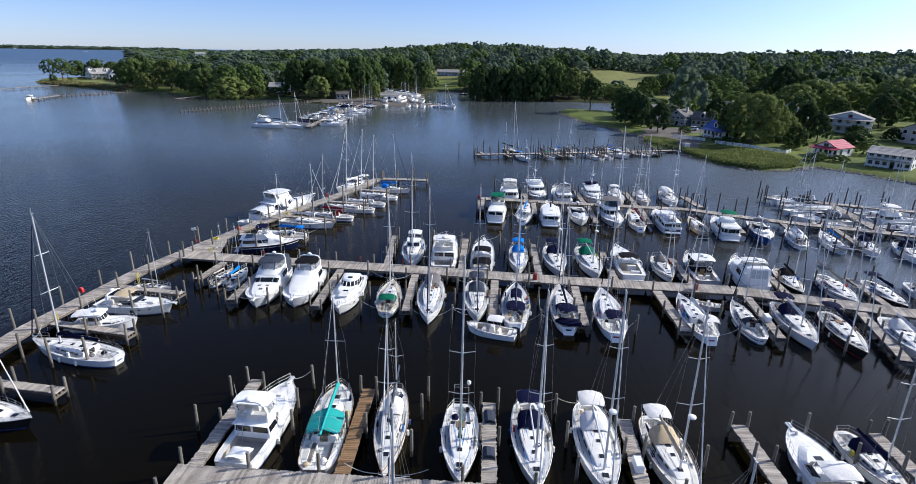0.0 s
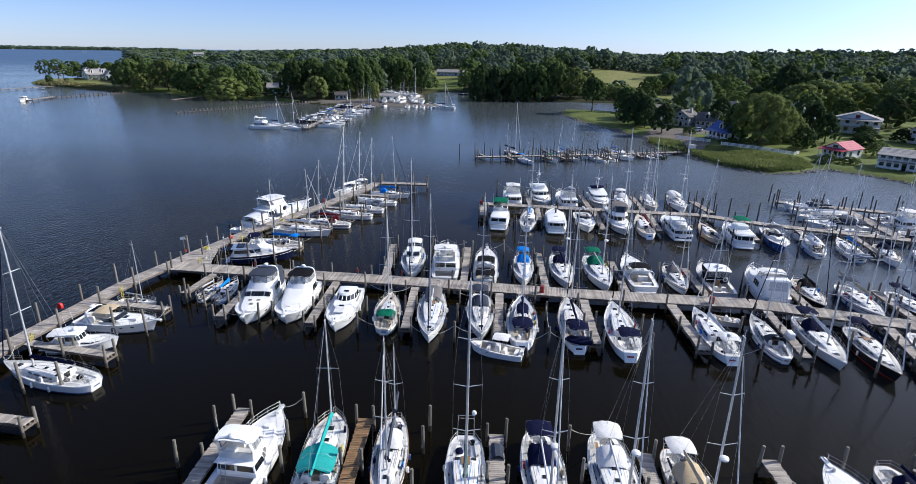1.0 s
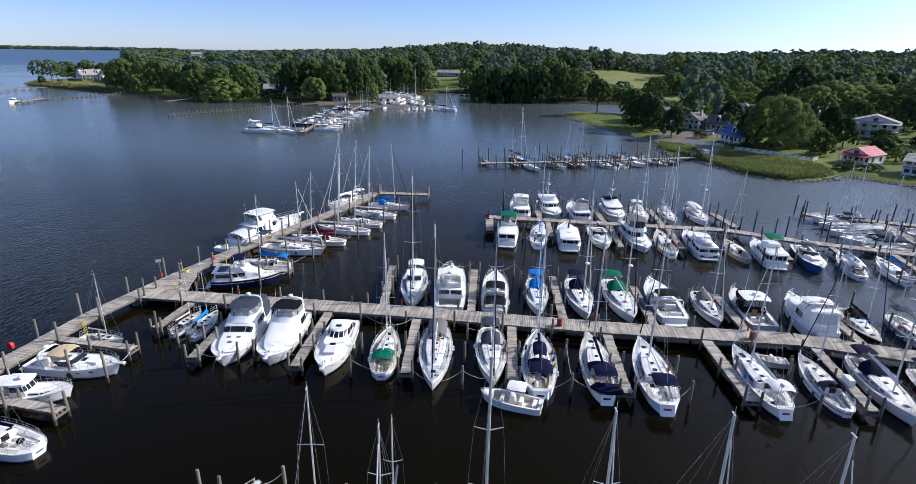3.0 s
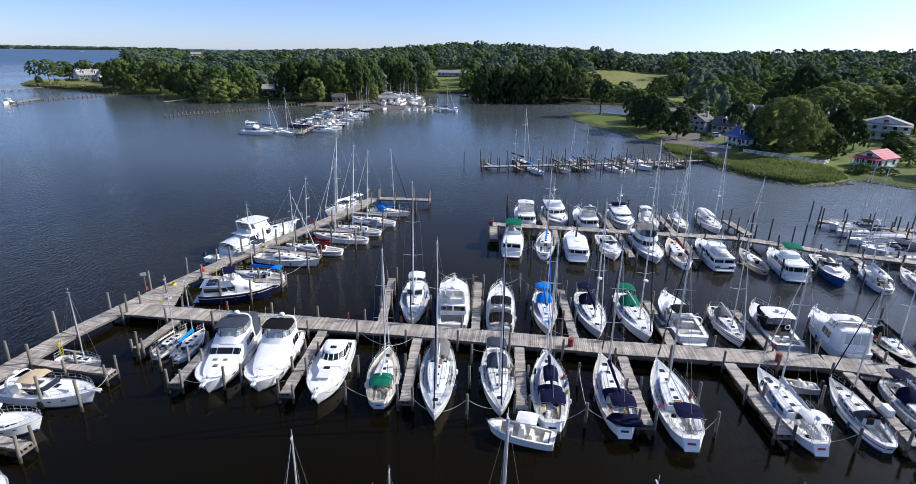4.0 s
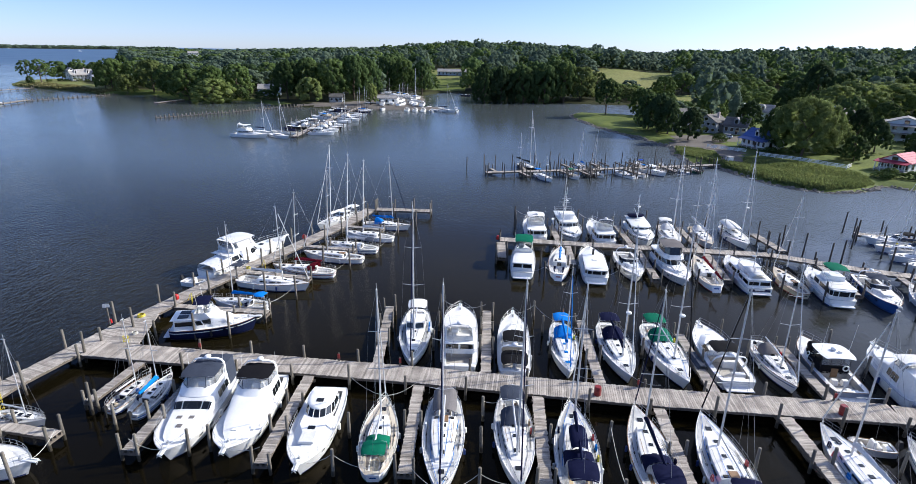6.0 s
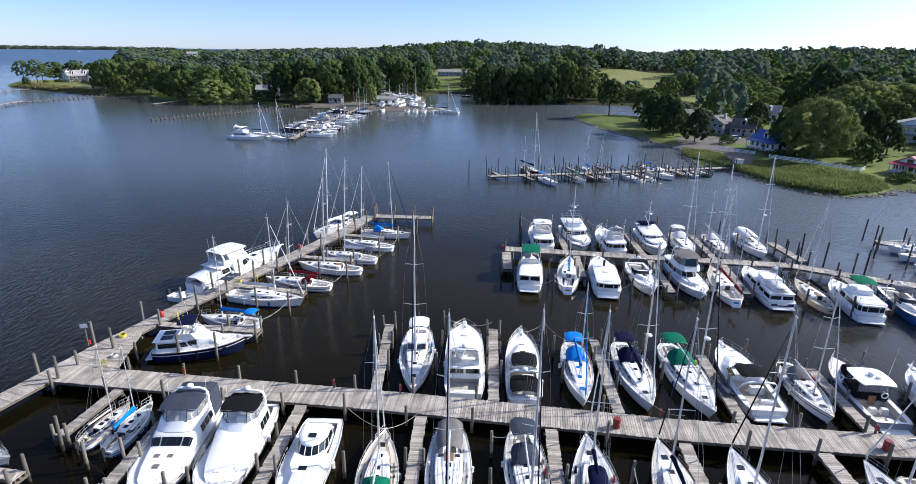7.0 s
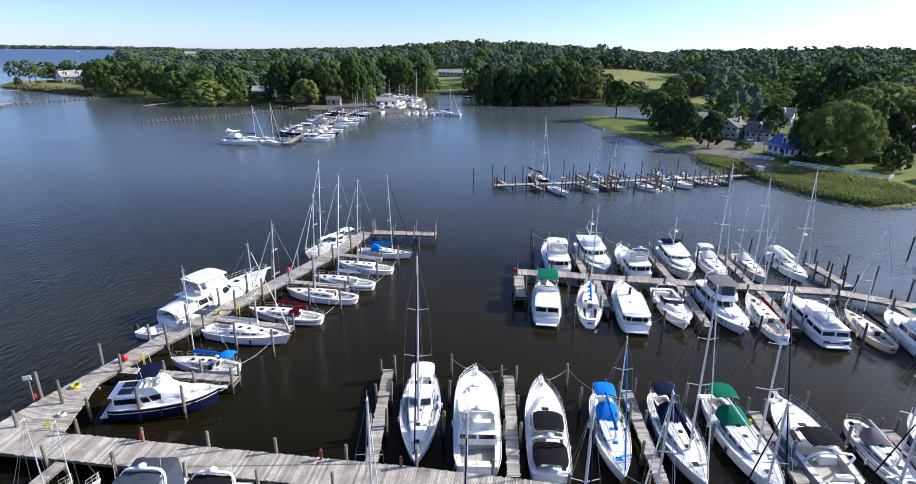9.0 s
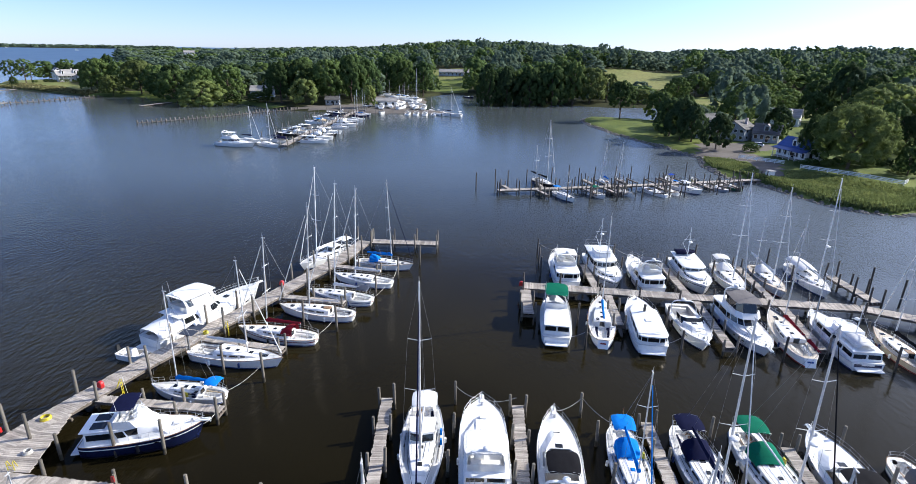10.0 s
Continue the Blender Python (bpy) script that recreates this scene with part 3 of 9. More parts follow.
def faces_mesh(name, tris, quads, tri_n, quad_n, mat):
    """One mesh from loose triangles and quads, shaded by the normals given."""
    tris, quads = np.asarray(tris, np.float32).reshape(-1, 3, 3), np.asarray(quads, np.float32).reshape(-1, 4, 3)
    a, b = len(tris), len(quads)
    me = bpy.data.meshes.new(name)
    me.vertices.add(3 * a + 4 * b), me.loops.add(3 * a + 4 * b), me.polygons.add(a + b)
    me.vertices.foreach_set("co", np.concatenate([tris.ravel(), quads.ravel()]))
    me.loops.foreach_set("vertex_index", np.arange(3 * a + 4 * b, dtype=np.int32))
    me.polygons.foreach_set("loop_start", np.concatenate([np.arange(0, 3 * a, 3), 3 * a + np.arange(0, 4 * b, 4)]).astype(np.int32))
    me.materials.append(MATS[mat])
    me.update(calc_edges=True)
    if tri_n is not None:
        nrm = np.concatenate([np.asarray(tri_n, np.float32).reshape(-1, 3), np.asarray(quad_n, np.float32).reshape(-1, 3)])
        nrm /= np.linalg.norm(nrm, axis=1)[:, None]
        me.attributes.new("custom_normal", "FLOAT_VECTOR", "CORNER").data.foreach_set("vector", nrm.ravel())
    return me


def quads_mesh(name, q, mat):
    return faces_mesh(name, np.zeros((0, 3, 3)), q, None, None, mat)


def trunk_mesh(seed):
    g = random.Random(seed)
    m = Mesh()
    m.tube([(0, 0, -0.05), (g.uniform(-.02, .02), g.uniform(-.02, .02), 0.2), (g.uniform(-.04, .04), g.uniform(-.04, .04), 0.45), (g.uniform(-.05, .05), 0, 0.72)], 0.030, 7, 0.010)
    for k in range(6):
        a, z = k * 1.05 + g.uniform(-.3, .3), 0.22 + 0.07 * k
        r = g.uniform(0.16, 0.28)
        m.tube([(0, 0, z), (r * 0.5 * math.cos(a), r * 0.5 * math.sin(a), z + 0.10), (r * math.cos(a), r * math.sin(a), z + 0.24)], 0.012, 5, 0.005)
    return m.mesh("trunk", "bark")


# kinds 6 and 7 carry backlit shade in their darker leaves
LEAVES = ("leaf", "leaf", "leaf_light", "leaf", "leaf_olive", "leaf_light", "leaf_dark", "leaf_deep")
TREES = []
for s in range(8):
    point = 0.45 if s == 7 else 0.0
    fine = faces_mesh("crown", *crown_template(180, 120, 0.0185, 40 + s, (0.08, 0.17), point, 0.60, 0.80), LEAVES[s])
    plain = faces_mesh("crown", *crown_template(120, 24, 0.027, 60 + s, (0.085, 0.20), point, 0.52), LEAVES[s])
    thin = faces_mesh("crown", *crown_template(72, 30, 0.028, 70 + s, (0.08, 0.17), 0.0), LEAVES[s])
    TREES.append({"fine": fine, "plain": plain, "thin": thin, "trunk": trunk_mesh(s)})


def tree(x, y, h, w, kind=0, label="tall broad-leaved tree with a full green crown on the shore", clear=0.16, crown="plain"):
    form = TREES[kind % len(TREES)]
    t = thing("tree", pose(x, y, ground_z(x, y), 0, 0, rng.uniform(0, 360)), label, "tree", "trees along the shore")
    a = new("trunk", form["trunk"])
    a.parent, a.scale = t, (h * 0.8, h * 0.8, h)
    b = new("crown", form[crown])
    b.parent, b.location, b.scale = t, (0, 0, h * clear), (w / 2 * 1.03, w / 2 * 1.03, h * (1 - clear) * 0.98)
    return t


# the trees that can be told apart: place, height, width, leaf kind, free trunk
OAK = "tall dark oak in the front row of the shore woods"
BANK = "full-crowned tree at the edge of the wooded bank"
SHORE_TREES = [
    (-156.6, 339.5, 15.6, 26, 2, 0.03, "broad light-green tree on the wooded bank"), (-230, 377, 12.3, 15, 5, 0.03, "bright green round tree beside the far lawn"), (-249, 392, 21, 20, 0, 0.06, BANK),
    (-219, 388, 21, 22, 4, 0.05, BANK), (-177, 352, 18, 22, 0, 0.04, BANK), (-195, 368, 15, 17, 3, 0.04, BANK), (-154, 366, 19.5, 20, 0, 0.06, BANK), (-147, 354, 7, 11, 6, 0.03, BANK), (-131, 353, 5.5, 15, 6, 0.0, "low dark thicket on the wooded bank"),
    (-117, 348, 22, 19, 6, 0.08, OAK), (-106, 351, 23, 20, 6, 0.10, OAK), (-91.6, 352, 23.4, 20, 0, 0.10, OAK), (-81, 358, 24, 19, 6, 0.10, OAK), (-76, 372, 23.6, 19, 6, 0.10, OAK),
    (-60, 412, 23, 18, 3, 0.10, OAK), (-48, 418, 22, 17, 6, 0.10, OAK), (-72, 418, 24, 18, 6, 0.10, OAK), (-66.5, 333, 11.5, 9, 2, 0.10, "bright green young tree on the boatyard quay"),
    (-5.0, 376, 23.5, 16, 6, 0.03, OAK), (5, 377, 24.5, 18, 7, 0.03, OAK), (18.5, 379, 24.5, 19, 6, 0.03, OAK), (31.5, 379, 26, 20, 6, 0.03, OAK), (44, 383, 25, 18, 3, 0.03, OAK), (54, 386, 21.5, 20, 4, 0.03, OAK), (66, 396, 17.5, 15, 4, 0.03, BANK),
    (10, 388, 23, 18, 3, 0.03, OAK), (26, 390, 25, 18, 6, 0.03, OAK), (38, 392, 25, 18, 6, 0.03, OAK),
    (-251, 408, 22.5, 12, 6, 0.08, BANK), (-262, 404, 17, 14, 0, 0.05, BANK), (-236, 396, 19, 17, 3, 0.05, BANK), (-206, 384, 18, 18, 0, 0.05, BANK), (-186, 366, 19, 17, 6, 0.05, BANK), (-164, 354, 19, 18, 3, 0.05, BANK),
    (84, 391, 9.3, 17, 4, 0.02, "round tree on the far bank of the lagoon"), (112, 408, 14.6, 16, 0, 0.05, "round tree in a row beyond the back meadow"), (130.5, 430, 14.7, 17, 3, 0.05, "round tree in a row beyond the back meadow"),
    (147, 439, 16, 15, 0, 0.05, "round tree in a row beyond the back meadow"), (163, 432, 14, 16, 3, 0.05, "round tree in a row beyond the back meadow"),
]
for x, y, h, w, kind, clear, label in SHORE_TREES:
    tree(x, y, h, w, kind, label, clear)
HOUSE_TREES = [
    (54.8, 308, 17.3, 13.5, 6, 0.26, "single spreading tree on the grassy point"), (73.6, 312.5, 13.8, 15.5, 3, 0.05, "round tree beside the lagoon"), (82, 304, 12, 12, 6, 0.04, "round tree beside the lagoon"),
    (63, 248.5, 15.2, 14, 7, 0.03, "dark tree at the root of the grassy point"), (62, 258, 14, 13, 6, 0.03, "dark tree at the root of the grassy point"), (65.6, 244.5, 13.5, 11, 7, 0.02, "dark tree at the root of the grassy point"), (65.5, 272, 9, 12, 7, 0.02, "dark tree at the root of the grassy point"),
    (72, 282, 12, 13, 6, 0.03, "dark tree beside the lagoon"), (68.4, 229.5, 11.8, 10.6, 7, 0.04, "dark conical tree in front of the tall grey house"), (108.7, 301, 18, 21, 0, 0.06, "large round tree behind the grey houses"),
    (96, 283, 14, 14, 3, 0.05, "round tree behind the grey houses"), (136, 327, 11.2, 15.5, 3, 0.05, "round tree behind the grey houses"), (151.6, 306, 26, 20, 7, 0.06, "very tall dark tree standing above the others"),
    (158, 297, 21, 17, 6, 0.06, "very tall dark tree standing above the others"), (137.5, 303, 13.7, 15, 6, 0.05, "dark tree among the back gardens"), (139, 268, 16.5, 21, 2, 0.06, "broad light-green tree among the houses"),
    (157, 284, 17.8, 26, 2, 0.06, "broad light-green tree among the houses"), (178, 292, 17, 30, 5, 0.06, "broad light-green tree among the houses"), (198, 284, 19, 29, 2, 0.06, "broad light-green tree among the houses"),
    (91.6, 199.0, 17.4, 19.5, 2, 0.10, "large light-green shade tree on the lawn behind the fence"), (101, 208, 12.5, 13, 2, 0.08, "large light-green shade tree on the lawn behind the fence"), (88.6, 210.5, 13.5, 9, 6, 0.05, "dark tree beside the blue-roofed house"),
    (109, 212, 9.5, 9, 2, 0.05, "dark tree among the waterfront gardens"), (119.5, 219, 12.5, 9, 7, 0.04, "tall dark tree among the houses"), (118, 207, 10.6, 9, 7, 0.04, "dark round tree behind the red-roofed house"),
    (149, 251, 11, 11, 6, 0.05, "dark tree beside the white villa"), (127, 238, 14, 12, 6, 0.04, "dark tree among the houses"), (160, 240, 14, 14, 7, 0.04, "dark tree beside the white villa"), (172, 250, 16, 17, 6, 0.05, "dark tree among the houses"),
    (165, 218, 12, 12, 6, 0.04, "dark tree among the waterfront houses"), (152, 183, 10, 9, 1, 0.06, "round tree beside the waterfront house"), (94.6, 245, 7, 7, 0, 0.02, "garden shrub beside the garage"),
    (103.3, 193, 7.6, 7.5, 6, 0.02, "dark garden tree on the waterfront lawn"), (126, 199, 5, 8, 7, 0.0, "clipped hedge behind the red-roofed house"), (146, 210, 5, 8, 7, 0.0, "clipped hedge below the white villa"),
    (136, 215, 5, 7, 6, 0.0, "clipped hedge below the white villa"), (131, 205, 4.5, 9, 6, 0.0, "clipped hedge behind the red-roofed house"), (121, 184, 4.4, 7, 0, 0.0, "dense garden shrub beside the red-roofed house"),
    (100, 172.5, 2.6, 4.5, 3, 0.0, "low shrub on the bank"), (78, 226, 3.0, 5.5, 0, 0.0, "garden shrub beside the gravel drive"), (155, 384, 15, 21, 0, 0.05, "round tree beside the back meadow"), (121, 352, 13.5, 17, 3, 0.05, "round tree beside the back meadow"),
    (170, 358, 16, 19, 6, 0.05, "round tree beside the back meadow"), (146, 343, 13, 16, 0, 0.05, "round tree beside the back meadow"), (103, 262, 11, 11, 7, 0.03, "dark tree behind the garage"),
]
for x, y, h, w, kind, clear, label in HOUSE_TREES:
    tree(x, y, h, w, kind, label, clear, "fine" if y < 235 and h > 12 else "plain")
POINT_TREES = [
    (-354.3, 450.6, 17.5, 13.6, 0), (-346.3, 453.5, 18, 15, 3), (-347, 460, 13.5, 14, 0)]
for x, y, h, w, kind in POINT_TREES:
    tree(x, y, h, w, kind, "tall thin-crowned tree at the end of the point", 0.24, "thin")
tree(-339.5, 434.1, 5.9, 6, 6, "small round tree at the tip of the point", 0.02)
for k in range(6):
    tree(-366 + 10 * k, 502 + 5 * (k % 2) - 1.5 * k, rng.uniform(11, 15), rng.uniform(11, 14), k + 5, "round tree behind the waterfront mansion", 0.06)
for k in range(7):
    tree(-345 + 5 * k, 462 + 1.5 * k + rng.uniform(-2, 2), rng.uniform(1.6, 2.8), rng.uniform(3.5, 6), k, "clipped shrub in front of the mansion", 0.0)
for k in range(9):
    tree(-303 + 7 * k + rng.uniform(-2, 2), 474 - 4.5 * k + rng.uniform(-6, 10), rng.uniform(13, 19), rng.uniform(12, 16), k, "broad-leaved tree beside the waterfront mansion", 0.06)
for k in range(9):
    tree(82 + 3.4 * k, 204 + 1.5 * math.sin(k * 2.1), rng.uniform(1.6, 2.6), rng.uniform(3.2, 4.6), k, "clipped garden shrub on the lawn", 0.0)
for k in range(18):
    gx = 98 + (k * 37 % 52)
    gy = 172 + (k * 23 % 34) - 0.3 * (gx - 98)
    if shore_distance(np.array([float(gx)]), np.array([float(gy)]))[0] > 5 and abs(gx - 111.5) + abs(gy - 183) > 13 and abs(gx - 119) + abs(gy - 167) > 13:
        tree(gx, gy, rng.uniform(1.4, 3.4), rng.uniform(3.0, 6.0), k, "rounded garden shrub on the waterfront lawn", 0.0)


def woods():
    """The woods behind the front row of trees, on the low hills."""
    g = np.random.default_rng(11)
    own = np.array([(p[0], p[1], p[3] / 2) for p in SHORE_TREES + HOUSE_TREES])
    temps = [[crown_template(44, 12, 0.046, 80 + i, (0.14, 0.27)) for i in range(6)], [crown_template(30, 7, 0.058, 90 + i, (0.16, 0.30)) for i in range(6)],
             [crown_template(18, 4, 0.09, 95 + i, (0.20, 0.36)) for i in range(5)], [crown_template(9, 2, 0.16, 99 + i, (0.3, 0.5)) for i in range(4)]]
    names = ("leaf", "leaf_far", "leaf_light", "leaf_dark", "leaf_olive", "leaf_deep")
    far = {i: ([], [], [], []) for i in range(6)}
    for lod, (r0, r1, step) in enumerate(((0, 470, 11.5), (470, 800, 13.5), (800, 1300, 17), (1300, 2300, 28))):
        n = int((math.radians(88) * (r1 ** 2 - r0 ** 2) / 2) / step ** 2)
        r = np.sqrt(g.uniform(r0 ** 2, r1 ** 2, n))
        a = np.radians(g.uniform(-43, 45, n))
        x, y = r * np.sin(a), r * np.cos(a)
        ok = (shore_distance(x, y) > 5) & (y > 100)
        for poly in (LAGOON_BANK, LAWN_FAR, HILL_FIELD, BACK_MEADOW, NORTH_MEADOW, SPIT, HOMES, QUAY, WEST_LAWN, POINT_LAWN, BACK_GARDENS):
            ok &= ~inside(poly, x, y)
        ok &= ~((np.abs(x + 33) < 24) & (np.abs(y - 545) < 16)) & ~((np.abs(x + 138) < 14) & (np.abs(y - 372) < 19)) & ~((np.abs(x + 324) < 33) & (np.abs(y - 464) < 40))
        x, y = x[ok], y[ok]
        if lod == 0:
            d = np.hypot(x[:, None] - own[None, :, 0], y[:, None] - own[None, :, 1]) - own[None, :, 2]
            x, y = x[d.min(1) > 1.5], y[d.min(1) > 1.5]
        # no two trees nearer than most of a crown
        kept = []
        cells = {}
        for px, py in zip(x, y):
            key = (int(px // step), int(py // step))
            if any(math.hypot(px - qx, py - qy) < step * 0.72 for i in (-1, 0, 1) for j in (-1, 0, 1) for qx, qy in cells.get((key[0] + i, key[1] + j), ())):
                continue
            cells.setdefault(key, []).append((px, py))
            kept.append((px, py))
        pts = np.array(kept)
        z = land_height(pts[:, 0], pts[:, 1])
        for (px, py), pz in zip(kept, z):
            h = g.choice((12, 14, 16, 18, 20)) * g.uniform(0.9, 1.1) * (1 + 0.16 * float(wobble(px, py, 42.0 if lod else 25.0)))
            az = math.degrees(math.atan2(px, py))
            h *= 1 - 0.26 * min(1, max(0, (-14 - az) / 12))      # lower towards the point
            if 6.5 < az < 18 and math.hypot(px, py) < 560:      # lower growth round the fields
                h *= 0.5
            w = step * g.uniform(1.2, 1.75)
            form = temps[lod][int(g.integers(0, len(temps[lod])))]
            a = g.uniform(0, 6.28)
            turn = np.array([[math.cos(a), math.sin(a), 0], [-math.sin(a), math.cos(a), 0], [0, 0, 1]])
            size, at = np.array([w / 2, w / 2, h]), np.array([px, py, pz])
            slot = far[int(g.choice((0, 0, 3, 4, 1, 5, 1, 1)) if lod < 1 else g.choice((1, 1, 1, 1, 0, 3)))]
            for i in (0, 1):
                slot[i].append((form[i] @ turn) * size + at), slot[i + 2].append((form[i + 2] @ turn) / size)
    for k, mat in enumerate(names):
        if far[k][0]:
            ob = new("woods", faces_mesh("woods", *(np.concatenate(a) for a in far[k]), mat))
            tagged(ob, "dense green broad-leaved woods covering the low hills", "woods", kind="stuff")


woods()


def reeds():
    g = np.random.default_rng(5)
    n = 150000
    x, y = g.uniform(55, 112, n), g.uniform(150, 262, n)
    strip = inside([(56, 206), (60, 219), (66, 212), (70, 200), (62, 188)], x, y)
    m = (inside(MARSH, x, y) | strip) & (shore_distance(x, y) > 1.3) & ~inside(DRIVE, x, y)
    x, y = x[m], y[m]
    z = land_height(x, y)
    k = len(x)
    h, a = g.uniform(0.5, 1.15, k) * (0.8 + 0.3 * wobble(x, y, 5.0, 2.0)), g.uniform(0, 6.28, k)
    h = np.clip(h, 0.4, 2.2)
    w = g.uniform(0.08, 0.22, k)
    dx, dy, lean = np.cos(a) * w, np.sin(a) * w, g.normal(scale=0.25, size=(k, 2))
    q = np.stack([np.stack([x - dx, y - dy, z - 0.05], 1), np.stack([x + dx, y + dy, z - 0.05], 1),
                  np.stack([x + dx * 0.5 + lean[:, 0], y + dy * 0.5 + lean[:, 1], z + h], 1), np.stack([x - dx * 0.6 + lean[:, 0], y - dy * 0.6 + lean[:, 1], z + h * 0.85], 1)], 1)
    tagged(new("marsh_reeds", quads_mesh("marsh_reeds", q, "reeds")), "dense green marsh grass behind the stone edge", "marsh grass", kind="stuff")
    x, y = g.uniform(-350, -245, 40000), g.uniform(376, 444, 40000)
    m = inside([(-346, 428), (-310, 402), (-262, 384), (-248, 378), (-246, 390), (-300, 419), (-340, 442)], x, y) & (shore_distance(x, y) > 1.0)
    x, y = x[m], y[m]
    q = np.stack([x, y, land_height(x, y)], 1)[:, None, :] + g.uniform(-0.5, 0.5, (len(x), 4, 3)) * np.array([2.2, 2.2, 0.6])
    q[:, 2:, 2] += g.uniform(0.3, 1.2, (len(x), 1)) * (1 + 0.5 * wobble(x, y, 7.0))[:, None]
    tagged(new("bank_scrub", quads_mesh("bank_scrub", q, "marsh_brown")), "brownish scrub and marsh grass on the far point", "scrub", kind="stuff")


reeds()


def riprap():
    """Stones along the east shore."""
    g = random.Random(3)
    m = Mesh()
    pts = [Vector(p) for p in SHORE_EAST[2:27]]
    for p, q in zip(pts, pts[1:]):
        n = int((q - p).length / 0.2)
        for k in range(n):
            c = p.lerp(q, (k + g.random()) / n) + Vector((g.uniform(-.75, .75), g.uniform(-.75, .75)))
            s = g.uniform(0.28, 0.6)
            z = max(-0.1, min(0.7, ground_step(c)))
            ring = [[(c.x + s * r * math.cos(a * 1.2566 + g.uniform(-.3, .3)), c.y + s * r * math.sin(a * 1.2566) * g.uniform(.7, 1.1), z + h * s) for a in range(5)] for r, h in ((0.9, -0.5), (1.0, 0.15), (0.5, 0.6))]
            m.loft(ring, smooth=False)
    tagged(new("riprap", m.mesh("riprap", "riprap")), "band of grey stones along the water's edge", "stones", kind="stuff")


def ground_step(c):
    return ground_z(c.x, c.y)


riprap()


def far_shore():
    """The wooded far side of the bay."""
    g = np.random.default_rng(21)
    t = [crown_template(6, 1, 0.2, 200 + i, (0.3, 0.5)) for i in range(3)]
    lots = [[], [], [], []]
    for k in range(520):
        az = math.radians(-46 + 17.5 * g.random())
        r = 3500 + 260 * g.random()
        w, h = g.uniform(22, 46), g.uniform(11, 19)
        size = np.array([w / 2, w / 2, h])
        for i in (0, 1):
            lots[i].append(t[k % 3][i] * size + np.array([r * math.sin(az), r * math.cos(az), -1.0])), lots[i + 2].append(t[k % 3][i + 2] / size)
    # the far shore's haze comes only from its leaf colour
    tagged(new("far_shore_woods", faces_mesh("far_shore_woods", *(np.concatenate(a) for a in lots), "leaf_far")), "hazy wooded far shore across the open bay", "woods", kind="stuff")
    m = Mesh()
    m.obox((3700 * math.sin(radians(-47)), 3700 * math.cos(radians(-47))), (3700 * math.sin(radians(-28)), 3700 * math.cos(radians(-28))), 420, -2, 2.5)
    tagged(new("far_shore_land", m.mesh("far_shore_land", "forest_floor")), "low land of the far shore across the bay", "ground", kind="structure")


far_shore()

# ---- piers ----
DECK = 1.2
SHARED = {}


def pile_mesh(r, h, cap):
    key = ("pile", r, h, cap)
    if key not in SHARED:
        m = Mesh()
        n = 9
        rings = [[(rr * math.cos(2 * math.pi * k / n), rr * math.sin(2 * math.pi * k / n), z) for k in range(n)] for rr, z in ((r * 1.05, -1.6), (r * 1.02, 0.55), (r * 0.96, h - 0.04), (r * 0.80, h))]
        m.loft(rings)
        me = m.mesh("post", cap, "pile_wet")
        for f in me.polygons:
            if f.center.z < 0.35:
                f.material_index = 1
        SHARED[key] = me
    return SHARED[key]


def pile(x, y, h=2.5, parent=None, r=0.13, mat="pile_wood"):
    h = round(h * 4) / 4
    if parent is None:
        ob = new("mooring_post", pile_mesh(r, h, mat))
        tagged(ob, "weathered grey round timber mooring pile standing in the water", "pile", "mooring piles")
    else:
        ob = new("post", pile_mesh(r, h, mat))
        ob.parent = parent
    ob.matrix_local = pose(x, y, 0, rng.uniform(-1.5, 1.5), rng.uniform(-1.5, 1.5), rng.uniform(0, 360))
    return ob


